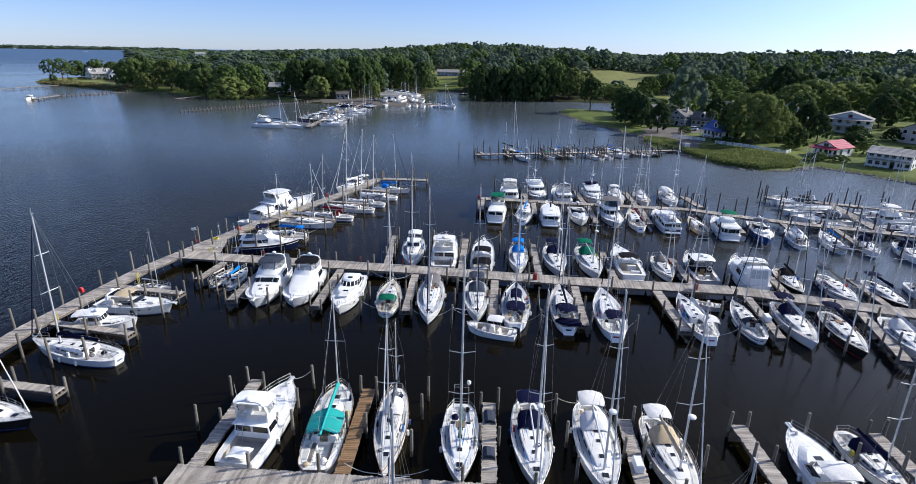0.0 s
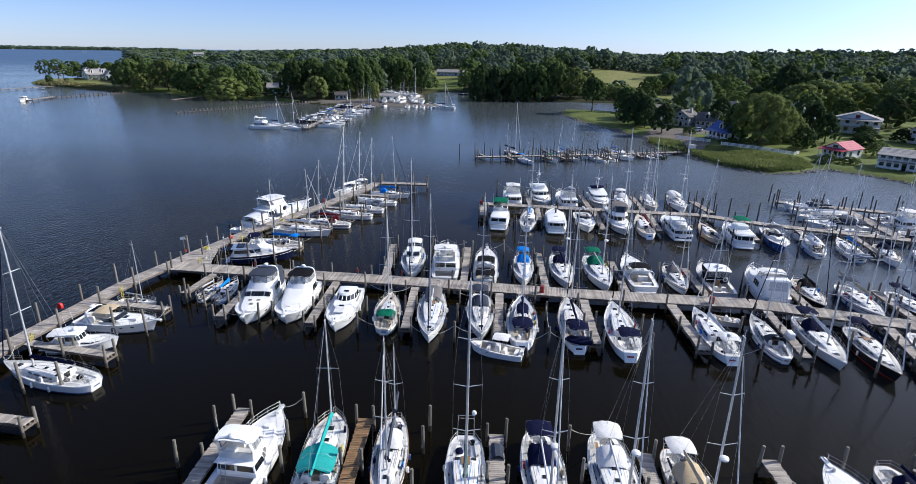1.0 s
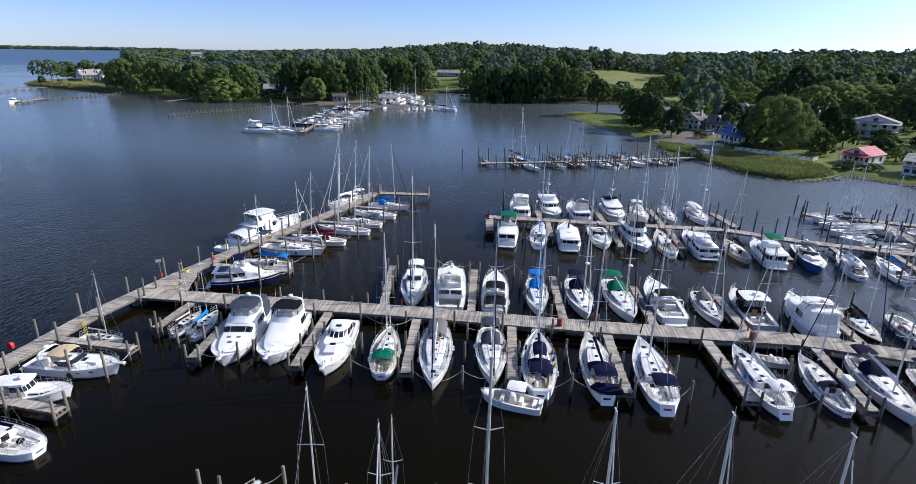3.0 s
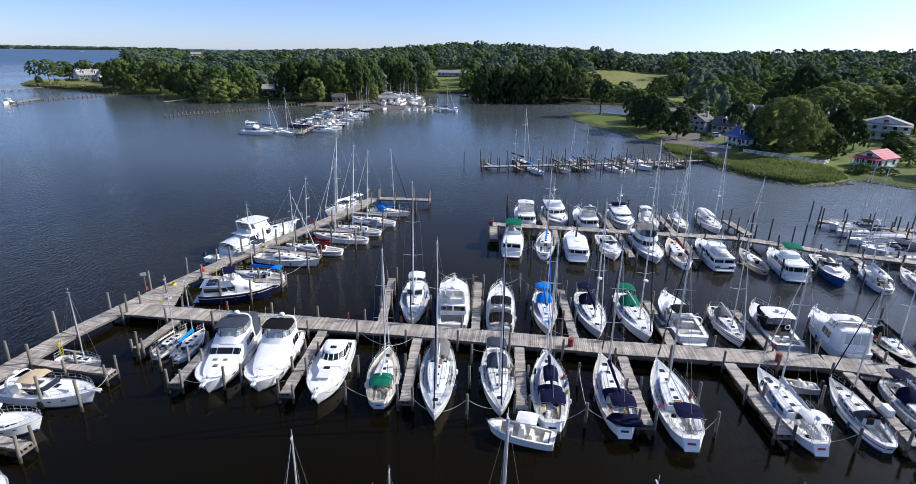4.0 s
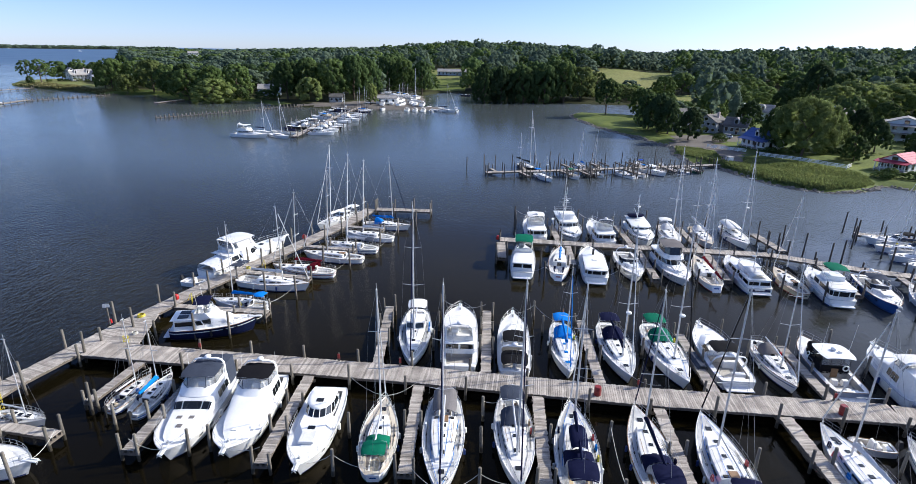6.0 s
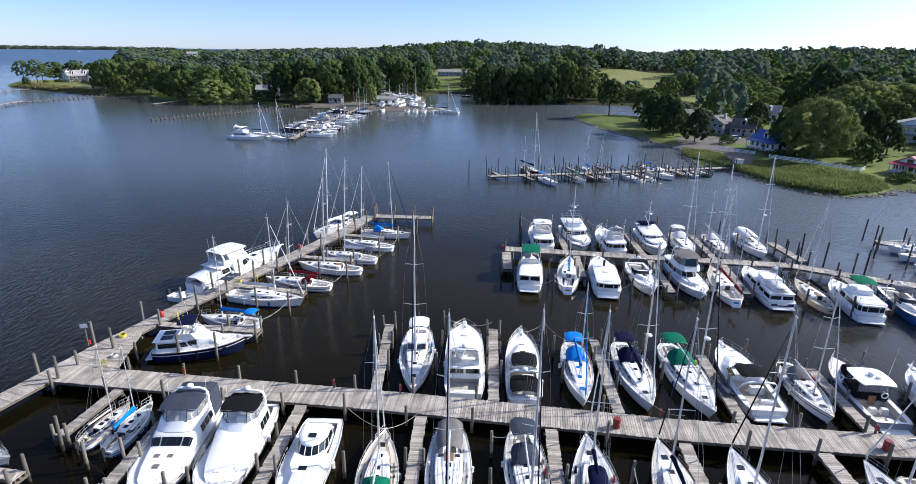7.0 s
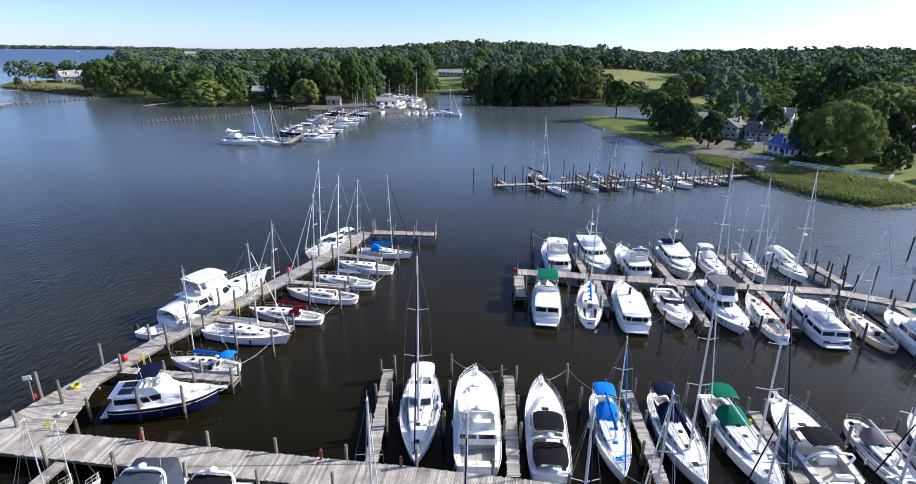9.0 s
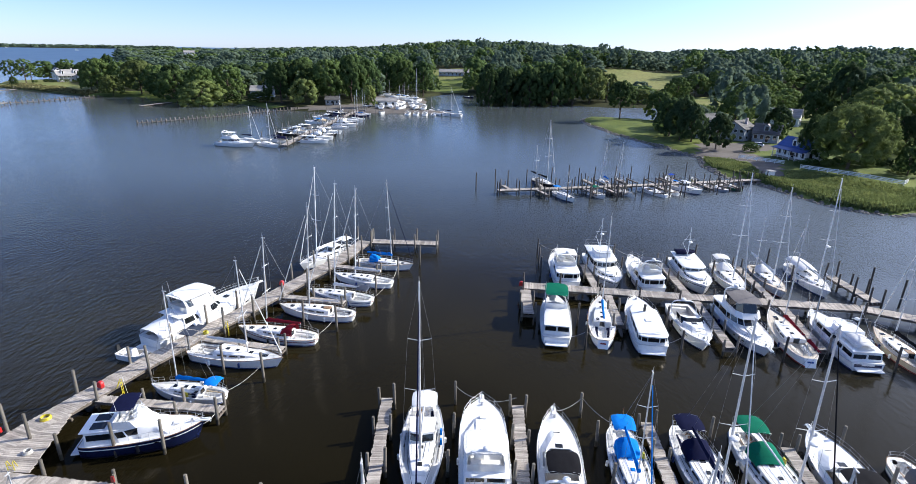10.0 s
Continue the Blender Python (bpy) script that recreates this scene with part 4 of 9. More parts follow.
def pier(name, path, width, label, z=DECK, gap=5.2, mat="plank_grey", pile_h=2.4, end_piles=True, skip=(), narrow=1.0, pile_mat="pile_wood"):
    """A timber pier along a line in plan: planks across, stringers and fascia below, piles at both edges."""
    t = thing(name, Matrix.Identity(4), label, "pier")
    deck, beam = Mesh(), Mesh()
    pts = [Vector(p) for p in path]
    g = random.Random(len(label) + int(10 * abs(pts[0].x)) + int(10 * abs(pts[0].y)))
    for i, (p, q) in enumerate(zip(pts, pts[1:])):
        d = (q - p).normalized()
        n = Vector((-d.y, d.x))
        length = (q - p).length
        k = max(1, int(length / 0.2))
        w = length / k
        for j in range(k):
            a = p + d * (j * w + 0.008)
            b = p + d * ((j + 1) * w - 0.014)
            half = width / 2 * (1 + (narrow - 1) * (j + 0.5) / k)
            e0, e1 = half + g.uniform(-.05, .05), half + g.uniform(-.05, .05)
            h = z + g.uniform(-.006, .006)
            c = [a - n * e0, b - n * e0, b + n * e1, a + n * e1]
            deck.add([(*v, h - 0.05) for v in c] + [(*v, h) for v in c], [(4, 5, 6, 7), (0, 1, 5, 4), (1, 2, 6, 5), (2, 3, 7, 6), (3, 0, 4, 7)])
        for off in (-width / 2 + 0.10, 0, width / 2 - 0.10) if narrow == 1 else (-width * narrow / 2 + 0.2, 0, width * narrow / 2 - 0.2):
            beam.obox(p + n * off, q + n * off, 0.10 if off else 0.15, z - 0.32, z - 0.06)
        m = max(1, round(length / gap))
        for j in range(m + 1):
            if j == 0 and i > 0:
                continue
            c = p + d * min(length - 0.15, max(0.15, length * j / m))
            reach = width / 2 * (narrow if j == m else 1) + 0.1
            beam.obox(c - n * reach, c + n * reach, 0.2, z - 0.55, z - 0.32)
            for side in (-1, 1):
                if (j, side) in skip or (not end_piles and j in (0,)):
                    continue
                v = c + n * side * (width / 2 + 0.17)
                pile(v.x, v.y, pile_h + g.choice((-.5, -.25, 0, 0, .25)), t, mat=pile_mat)
    part("decking", deck, mat, t)
    part("underframe", beam, "beam_wood", t)
    return t


MAIN = "long weathered grey timber pier with moored boats on both sides"
pier("main_pier", [(-43.2, 75.2), (-10, 73.0), (12, 71.0), (33, 70.0), (44, 67.2), (62, 62.5)], 2.8, MAIN)
pier("west_pier", [(-48.3, 40), (-48.3, 52), (-46.0, 69), (-42.7, 80.5), (-39.2, 91), (-34.0, 103.6), (-27.0, 121.5), (-25.2, 129.4)], 2.2, "weathered grey timber breakwater pier bending along the open water", gap=5.0, pile_h=3.5)
pier("junction_platform", [(-41.8, 76.5), (-41.65, 83.2)], 6.2, "wide weathered timber landing where two piers meet", gap=9, end_piles=False, z=DECK - 0.012, narrow=0.38, skip=((1, 1), (1, -1)))
pile(-38.6, 79.2, 2.4)
pier("west_pier_end", [(-24.2, 129.4), (-13.4, 129.4)], 1.9, "short timber arm at the end of the breakwater pier", gap=3.6, pile_h=3.0)
pier("north_pier", [(-0.8, 113.8), (24, 111.7), (41, 110.4), (52, 105.0), (72, 98.6), (90, 93)], 2.0, "weathered timber pier with power boats berthed on both sides", pile_mat="pile_shaded")
pier("north_pier_spur", [(44, 112.2), (43.2, 121)], 1.4, "narrow timber spur off the north pier", gap=3, pile_h=3.2, pile_mat="pile_shaded")
pier("east_pier", [(71.4, 100), (72.6, 118)], 2.2, "weathered timber pier crossing between boats", gap=4.5, pile_h=3.0, pile_mat="pile_shaded")
pier("east_pier_end", [(61.5, 123), (73, 119), (92, 113)], 1.8, "timber pier end with tall dark piles", gap=4.5, pile_h=3.8, pile_mat="pile_shaded")
pier("near_pier", [(-21.6, 32.0), (46, 31.2)], 2.6, "weathered grey timber pier with fingers between boats")

FINGER = "narrow weathered timber finger pier between two boats"


def finger(x0, y0, x1, y1, w=1.0, mat="plank_grey", z=1.1, gap=4.6):
    return tagged(pier("finger_pier", [(x0, y0), (x1, y1)], w, FINGER if mat == "plank_grey" else "narrow finger pier of newer brown planks between two boats", z, gap, mat, pile_h=2.4, end_piles=False), group="finger piers")


# south side of the main pier
finger(-36.6, 73.2, -37.3, 66.8, 0.9)
finger(-30.1, 72.8, -30.2, 61.0)
finger(-19.5, 72.1, -19.6, 60.3)
finger(-9.0, 71.3, -8.7, 60.0)
finger(1.9, 70.4, 1.6, 59.6)
finger(12.4, 69.4, 12.0, 58.3)
finger(23.0, 69.0, 23.1, 57.9, 1.2)
finger(34.2, 68.2, 33.2, 57.2)
finger(46.3, 64.9, 43.9, 53.4, 1.2)
# north side of the main pier
finger(-13.5, 74.8, -14.4, 87.6)
finger(-2.8, 74.0, -2.7, 87.4)
finger(8.0, 73.0, 8.1, 85.8)
finger(18.3, 72.2, 18.6, 83.4)
finger(28.5, 71.8, 28.7, 81.6)
finger(40.0, 69.8, 40.6, 79.0)
finger(51.0, 67.0, 51.6, 76.0)
# north pier
finger(-0.5, 112.6, -0.5, 105.6, 1.3)
finger(10.1, 111.8, 9.8, 103.6)
finger(21.0, 110.9, 20.6, 99.2)
finger(31.3, 110.1, 30.4, 99.6)
finger(46.6, 106.6, 45.6, 96)
finger(55.6, 102.8, 53.8, 93)
finger(63.6, 100.2, 62.2, 90.4)
finger(9.0, 114.1, 8.6, 122.5)
finger(20.6, 113.1, 20.4, 124)
finger(31.0, 112.2, 31.4, 124)
# west pier
finger(-39.8, 85.6, -28.3, 84.9)
finger(-35.8, 96.7, -26.6, 95.3)
finger(-31.8, 108.0, -23.0, 106.8)
finger(-27.4, 118.6, -20.6, 117.4)
finger(-46.0, 63.6, -36.9, 62.4)
finger(-46.8, 53.6, -36.8, 52.0)
finger(-47.2, 42.6, -36.7, 41.5)
# near pier
finger(-20.4, 33.3, -20.3, 44.6, 1.1)
finger(-9.5, 33.3, -9.7, 44.0, 1.15, "plank_brown")
finger(1.15, 33.2, 1.15, 42.8, 1.15)
finger(12.1, 33.1, 12.5, 41.4, 1.1)
finger(22.2, 33.0, 21.9, 41.4, 1.2)
finger(33.2, 32.8, 32.8, 41.2, 1.1)

# free mooring piles at the mouths of the berths
for x, y in ((-26.0, 62.0), (-33.6, 64.6), (-24.6, 62.6), (-14.2, 60.6), (-14.0, 65.0), (-3.2, 59.4), (-3.1, 64), (-3.0, 68), (7.0, 59.0), (7.3, 65.4), (17.8, 58.6), (17.9, 63), (28.6, 57.4), (29.0, 63.4), (39.2, 55.8), (39.8, 61)):
    pile(x, y, 2.5)
for x, y in ((-15.2, 45.2), (-14.9, 38.6), (-15.4, 41.5), (-4.35, 44.2), (-4.6, 41.5), (-4.9, 36.8), (6.9, 42.6), (7.4, 38.8), (7.6, 34.8), (17.6, 36.8), (27.6, 41.5), (29.5, 38), (-22.9, 38.5), (-21.9, 42.8)):
    pile(x, y, 2.5)
for x, y in ((-8.3, 88.6), (-8.2, 84), (-8.4, 79.5), (2.9, 87.6), (3.6, 83.8), (3.9, 79), (13.2, 85.0), (13.6, 79.6), (23.6, 84.6), (24.6, 80), (34.6, 83), (35.2, 77.6), (45.6, 81), (46.4, 75.2), (56.0, 78)):
    pile(x, y, 2.5)
for x, y in ((5.3, 99.6), (5.2, 105), (15.4, 99.2), (15.6, 105), (25.9, 98.6), (36.6, 97.4), (37.0, 103), (41.2, 95.6), (49.6, 91), (57.2, 89.4), (66, 87), (14.0, 126.8), (13.9, 121), (26.6, 127.6), (26.8, 121), (37.2, 126.8), (37.4, 120), (2.4, 128), (2.3, 124), (2.2, 120)):
    pile(x, y, 3.1, mat="pile_shaded")
for x, y in ((-31.0, 80.4), (-34.6, 79.8), (-27.0, 90.8), (-31.4, 91.8), (-22.6, 101.4), (-26.8, 102.4), (-20.0, 111.2), (-18.0, 117.2), (-15.6, 122.6), (-36.8, 57.8), (-38.2, 47.0), (-41.6, 46.6), (-45, 47.2), (-36.9, 66.4), (-40.5, 58.0), (-38.6, 36.0)):
    pile(x, y, 3.2)
for x, y in ((46.6, 117.6), (47.8, 113.4), (49.2, 108.8), (52.0, 110.4), (58.2, 118), (60.0, 113.4), (57.6, 107.8), (62, 127), (78, 122), (84, 119.6)):
    pile(x, y, 4.1, mat="pile_shaded")

# ---- boats ----
def hull_form(L, B, stern_w, free_s, free_b, kind, blunt=0.0):
    """Half-beam, sheer height and stem position along a hull; s runs 0 at the stern to 1 at the bow."""
    peak = 0.42 if kind == "sail" else 0.38
    power = (2.1 if kind == "sail" else 3.5) + blunt

    def beam(s):
        if s < peak:
            soft = 1 - (0.40 if kind == "sail" else 0.12) * max(0, 1 - s / 0.10) ** 2
            return B / 2 * (stern_w + (1 - stern_w) * math.sin(math.pi / 2 * s / peak)) * soft
        return max(0.012, B / 2 * (1 - ((s - peak) / (1 - peak)) ** power))

    def sheer(s):
        return free_s + (free_b - free_s) * s ** 1.7 - 0.04 * math.sin(math.pi * s)

    def at(s, z):
        """Half-beam and x of the hull side at height z."""
        b, zs = beam(s), sheer(s)
        k = min(1.0, max(0.0, (zs - z) / (zs + 0.35)))
        flare = 0.16 if kind == "sail" else 0.10 + 0.20 * s ** 2
        y = b * (1 - flare * k - 0.5 * max(0, k - 0.72) / 0.28 * (0.75 if kind == "sail" else 0.45))
        x = -L / 2 + L * s - k * (s ** 4) * (0.09 * L if kind == "sail" else 0.085 * L) + ((-0.055 if L > 11 else 0.03) * L * k * max(0, 1 - s / 0.12) ** 2 if kind == "sail" else 0)
        return x, max(0.004, y)
    return beam, sheer, at


def hull_parts(t, L, B, stern_w, free_s, free_b, kind, mat, boot, deck_mat, well, rail_mat="stainless", well_w=0.58, stripe=None, blunt=0.0):
    beam, sheer, at = hull_form(L, B, stern_w, free_s, free_b, kind, blunt)
    S = [0, .012, .03, .06, .1, .17, .25, .33, .42, .5, .58, .66, .74, .81, .87, .92, .96, .985, 1.0]
    ks = (0, .12, .3, .5, .68, .82, 1.0)
    rings = []
    for s in S:
        zs = sheer(s)
        half = []
        for k in ks:
            z = zs - k * (zs + 0.35)
            x, y = at(s, z)
            half.append((x, y, z))
        rings.append(half + [(p[0], -p[1], p[2]) for p in reversed(half)])
    m = Mesh().loft(rings, closed=False, caps=False)
    k = len(rings[0])
    m.f.append(tuple(range(k - 1, -1, -1))), m.smooth.append(False)
    part("hull", m, mat, t)
    # deck with a sunken cockpit
    d, w = Mesh(), Mesh()
    cols = (-1, -.88, -well_w, 0, well_w, .88, 1)
    grip = []
    s_all = sorted(set(S + list(well)))
    row = {s: [(-L / 2 + L * s, c * beam(s) * 0.985, sheer(s) + 0.05 * (1 - c * c) - 0.015) for c in cols] for s in s_all}
    for a, b in zip(s_all, s_all[1:]):
        inside_well = well and a >= well[0] - 1e-6 and b <= well[1] + 1e-6
        for j in range(6):
            if inside_well and j in (2, 3):
                continue
            d.add([row[a][j], row[b][j], row[b][j + 1], row[a][j + 1]], [(0, 1, 2, 3)], True)
            grip.append(1 if (j in (1, 4) and .08 < a < .97) or (j in (2, 3) and .75 < a < .93) else 0)
    dk = part("deck", d, deck_mat, t)
    if kind == "sail" and deck_mat == "deck_white" and dk:
        dk.data.materials.append(MATS["nonskid"])
        dk.data.polygons.foreach_set("material_index", grip)
    if well:
        depth = 0.42 if kind == "sail" else min(0.62, free_s * 0.75)
        ss = [s for s in s_all if well[0] <= s <= well[1]]
        floor = min(sheer(s) for s in ss) - depth
        lft, rgt = [row[s][4] for s in ss], [row[s][2] for s in ss]
        for line in (lft, rgt):
            for p, q in zip(line, line[1:]):
                w.add([p, q, (q[0], q[1] * 0.97, floor), (p[0], p[1] * 0.97, floor)], [(0, 1, 2, 3)])
        for p, q in ((lft[0], rgt[0]), (lft[-1], rgt[-1])):
            w.add([p, q, (q[0], q[1] * 0.97, floor), (p[0], p[1] * 0.97, floor)], [(0, 1, 2, 3)])
        for a, b, c, e in zip(lft, lft[1:], rgt, rgt[1:]):
            w.add([(a[0], a[1] * .97, floor), (b[0], b[1] * .97, floor), (e[0], e[1] * .97, floor), (c[0], c[1] * .97, floor)], [(0, 1, 2, 3)])
        part("cockpit", w, "cockpit_sole" if kind != "sail" else deck_mat, t)
        for sg in (1, -1) if kind == "sail" else ():
            bench = Mesh()
            for a, b in zip(lft, lft[1:]):
                y1, y2 = a[1] * .96 * sg, b[1] * .96 * sg
                i1, i2 = a[1] * .5 * sg, b[1] * .5 * sg
                zt = floor + depth * 0.55
                bench.add([(a[0], y1, zt), (b[0], y2, zt), (b[0], i2, zt), (a[0], i1, zt), (a[0], i1, floor), (b[0], i2, floor)], [(0, 1, 2, 3), (3, 2, 5, 4)])
            part("bench", bench, "deck_white" if L < 11.4 or rng.random() < .6 else "teak", t)
        if kind != "sail":
            seat = Mesh().box(lft[0][0] + 0.1, lft[0][0] + 0.55, -lft[0][1] * 0.8, lft[0][1] * 0.8, floor, floor + 0.45, 0.04)
            part("aft_seat", seat, "deck_white", t)
    # rub rail and waterline band
    rail = Mesh()
    for sg in (1, -1):
        rail.tube([(-L / 2 + L * s, sg * (beam(s) + 0.005), sheer(s) + 0.015) for s in S], 0.035, 4)
    rail.tube([(-L / 2 - 0.005, beam(0) * c, sheer(0) + 0.015) for c in (-1, 0, 1)], 0.035, 4)
    part("rub_rail", rail, rail_mat, t)

    def band(z0, z1, name, bmat):
        bm = Mesh()
        for sg in (1, -1):
            pts = []
            for s in S[:-1]:
                za, zb = (z0, z1) if not isinstance(z0, str) else (sheer(s) - 0.34, sheer(s) - 0.24)
                a, b = at(s, za), at(s, zb)
                pts.append([(a[0], sg * (a[1] + 0.012), za), (b[0], sg * (b[1] + 0.012), zb)])
            bm.loft(pts, closed=False, caps=False)
        a, b = at(0, 0 if isinstance(z0, str) else z0), at(0, 1)
        part(name, bm, bmat, t)
    if boot:
        band(0.02, 0.15, "boot_stripe", boot)
    if stripe:
        band("sheer", 0, "cove_stripe", stripe)
    return beam, sheer, at


def guard_rail(t, L, beam, sheer, s0, s1, h=0.6, name="guard_rail", inset=0.06, mid=True, n=9, close_bow=True, close_stern=False):
    m = Mesh()
    ss = [s0 + (s1 - s0) * i / (n - 1) for i in range(n)]
    for lev in ((1.0, 0.55) if mid else (1.0,)):
        left = [(-L / 2 + L * s, max(0.02, beam(s) - inset), sheer(s) + h * lev) for s in ss]
        right = [(p[0], -p[1], p[2]) for p in left]
        if close_bow:
            m.tube(left + [(left[-1][0] + 0.15, 0, left[-1][2])] + right[::-1], 0.014, 4)
        else:
            m.tube(left, 0.012, 4), m.tube(right, 0.012, 4)
        if close_stern:
            m.tube([left[0], right[0]], 0.014, 4)
    for s in ss:
        for sg in (1, -1):
            y = sg * max(0.02, beam(s) - inset)
            m.tube([(-L / 2 + L * s, y, sheer(s)), (-L / 2 + L * s, y, sheer(s) + h)], 0.014, 4)
    part(name, m, "stainless", t)


def canopy(t, name, x0, x1, w, z, crown, mat, label="", legs=True, leg_z=None, curl=0.0, tent=False):
    """A stretched canvas top over hoops: curved across and at both ends, with some thickness."""
    m = Mesh()
    top = []
    crumple = random.Random(int(1000 * abs(x0) + 10 * w))
    nx, ny = 9, 11
    for i in range(nx):
        u = i / (nx - 1)
        x = x0 + (x1 - x0) * u
        e = crown * 0.35 * math.sin(math.pi * u) - curl * max(0, abs(2 * u - 1) - 0.6)
        ring_t, ring_b = [], []
        for j in range(ny):
            c = -1 + 2 * j / (ny - 1)
            zz = z + (e - crown * abs(c) ** 3 if not tent else e * 0.3 - crown * abs(c) ** 1.15)
            yy = w / 2 * c * (1 - 0.16 * abs(2 * u - 1) ** 4)
            if mat.startswith("canvas"):
                zz += crumple.uniform(-.035, .035)
            ring_t.append((x, yy, zz)), ring_b.append((x, yy, zz - 0.035))
        top.append(ring_t + ring_b[::-1])
    m.loft(top)
    c = part(name, m, mat, t, label)
    if legs:
        for u in (0.04, 0.5, 0.96):
            x = x0 + (x1 - x0) * u
            foot = x0 + (x1 - x0) * (0.35 if u < 0.3 else 0.5 if u < 0.7 else 0.65)
            lz = leg_z if leg_z is not None else z - 1.4
            e = crown * 0.35 * math.sin(math.pi * u) - 0.05
            hoop = [(foot, w / 2, lz), (x, w / 2 * 0.98, z - crown - 0.02), (x, w / 4, z + e - crown * .12), (x, -w / 4, z + e - crown * .12), (x, -w / 2 * 0.98, z - crown - 0.02), (foot, -w / 2, lz)]
            part("hoop", Mesh().tube(hoop, 0.016, 4), "stainless", c)
    return c


def rig(t, L, beam, sheer, mast_s, top, base_z, mast_mat, boom_to, cover, spreaders=2, jib="canvas_white", jib_r=0.075, boom_z=None, wire=True, radar=False, mizzen=False, rake=0.012):
    mx = -L / 2 + L * mast_s
    r = 0.085 * min(1.15, (top / 13.5)) if not mizzen else 0.062
    mast = Mesh()
    tip = mx - rake * top
    mast.tube([(mx, 0, base_z), (mx - rake * 0.5 * top, 0, top * 0.55), (tip, 0, top)], r, 8, r * 0.72)
    mast.tube([(tip, 0, top), (tip, 0, top + 0.5)], 0.012, 4)
    mast.box(tip - 0.25, tip + 0.12, -0.03, 0.03, top, top + 0.06)
    mast_ob = part("mast", mast, mast_mat, t)
    bz = boom_z or base_z + 1.0
    bx = boom_to
    boom = Mesh().tube([(mx - 0.1, 0, bz), (bx, 0, bz + 0.12)], 0.075, 8)
    part("boom", boom, mast_mat, t)
    if cover:
        m = Mesh()
        rings = []
        for i in range(10):
            u = i / 9
            x = mx + 0.05 + (bx - mx - 0.05) * u
            hh = (0.50 - 0.28 * u) * (1 + 0.12 * math.sin(i * 2.3)) * (0.7 if i in (0,) else 1) + 0.04
            ww = (0.16 - 0.05 * u) * (1 + 0.1 * math.cos(i * 1.9))
            zc = bz + 0.12 * u
            rings.append([(x, ww * math.sin(a) * (1.0 if math.cos(a) < 0.3 else 0.75), zc - 0.09 + hh * (0.5 + 0.5 * math.cos(a))) for a in [2 * math.pi * k / 8 for k in range(8)]])
        m.loft(rings)
        part("sail_cover", m, cover, t)
    hs = {1: (0.56,), 2: (0.42, 0.70), 3: (0.30, 0.52, 0.74), 0: ()}[spreaders]
    bw = beam(mast_s) * 0.92
    for h in hs:
        ln = bw * (0.78 if h < 0.6 else 0.6)
        z = base_z + (top - base_z) * h
        for sg in (1, -1):
            part("spreader", Mesh().tube([(mx - rake * h * top, 0, z), (mx - rake * h * top - 0.15, sg * ln, z + 0.08)], 0.035, 5, 0.02), mast_mat, mast_ob)
    if wire:
        cz = sheer(mast_s)
        for sg in (1, -1):
            pts = [(mx - 0.25, sg * bw, cz)]
            for h in hs:
                pts.append((mx - rake * h * top - 0.15, sg * bw * (0.78 if h < 0.6 else 0.6), base_z + (top - base_z) * h + 0.08))
            pts.append((tip, 0, top))
            part("shroud", Mesh().tube(pts, 0.009, 3, caps=False), "steel_wire", t)
        if not mizzen:
            part("backstay", Mesh().tube([(-L / 2 + 0.05, 0, sheer(0)), (tip, 0, top)], 0.012, 3, caps=False), "steel_wire", t)
            if not jib:
                part("forestay", Mesh().tube([(L / 2 * 0.99 - 0.02, 0, sheer(0.995)), (tip, 0, top * 0.985)], 0.012, 3, caps=False), "steel_wire", t)
        if t.location.y < 92:
            part("topping_lift", Mesh().tube([(tip, 0, top), (bx, 0, bz + 0.1)], 0.009, 3, caps=False), "steel_wire", t)
    if jib:
        a, b = Vector((L / 2 * 0.99 - 0.06, 0, sheer(0.995) + 0.5)), Vector((tip, 0, top * 0.985))
        m = Mesh().tube([a, a.lerp(b, 0.04), a.lerp(b, 0.3), a.lerp(b, 0.7), a.lerp(b, 0.93)], jib_r * 1.25, 7, jib_r * 0.55)
        part("furled_jib", m, jib, t)
    if radar:
        m = Mesh()
        rings = [[(mx + 0.35 + rr * math.cos(a), rr * math.sin(a), base_z + (top - base_z) * 0.36 + z) for a in [2 * math.pi * k / 12 for k in range(12)]] for rr, z in ((0.20, 0), (0.29, 0.06), (0.28, 0.18), (0.16, 0.25))]
        m.loft(rings)
        m.tube([(mx, 0, base_z + (top - base_z) * 0.36 + 0.03), (mx + 0.3, 0, base_z + (top - base_z) * 0.36 + 0.03)], 0.05, 5)
        part("radar_dome", m, "gelcoat", t)


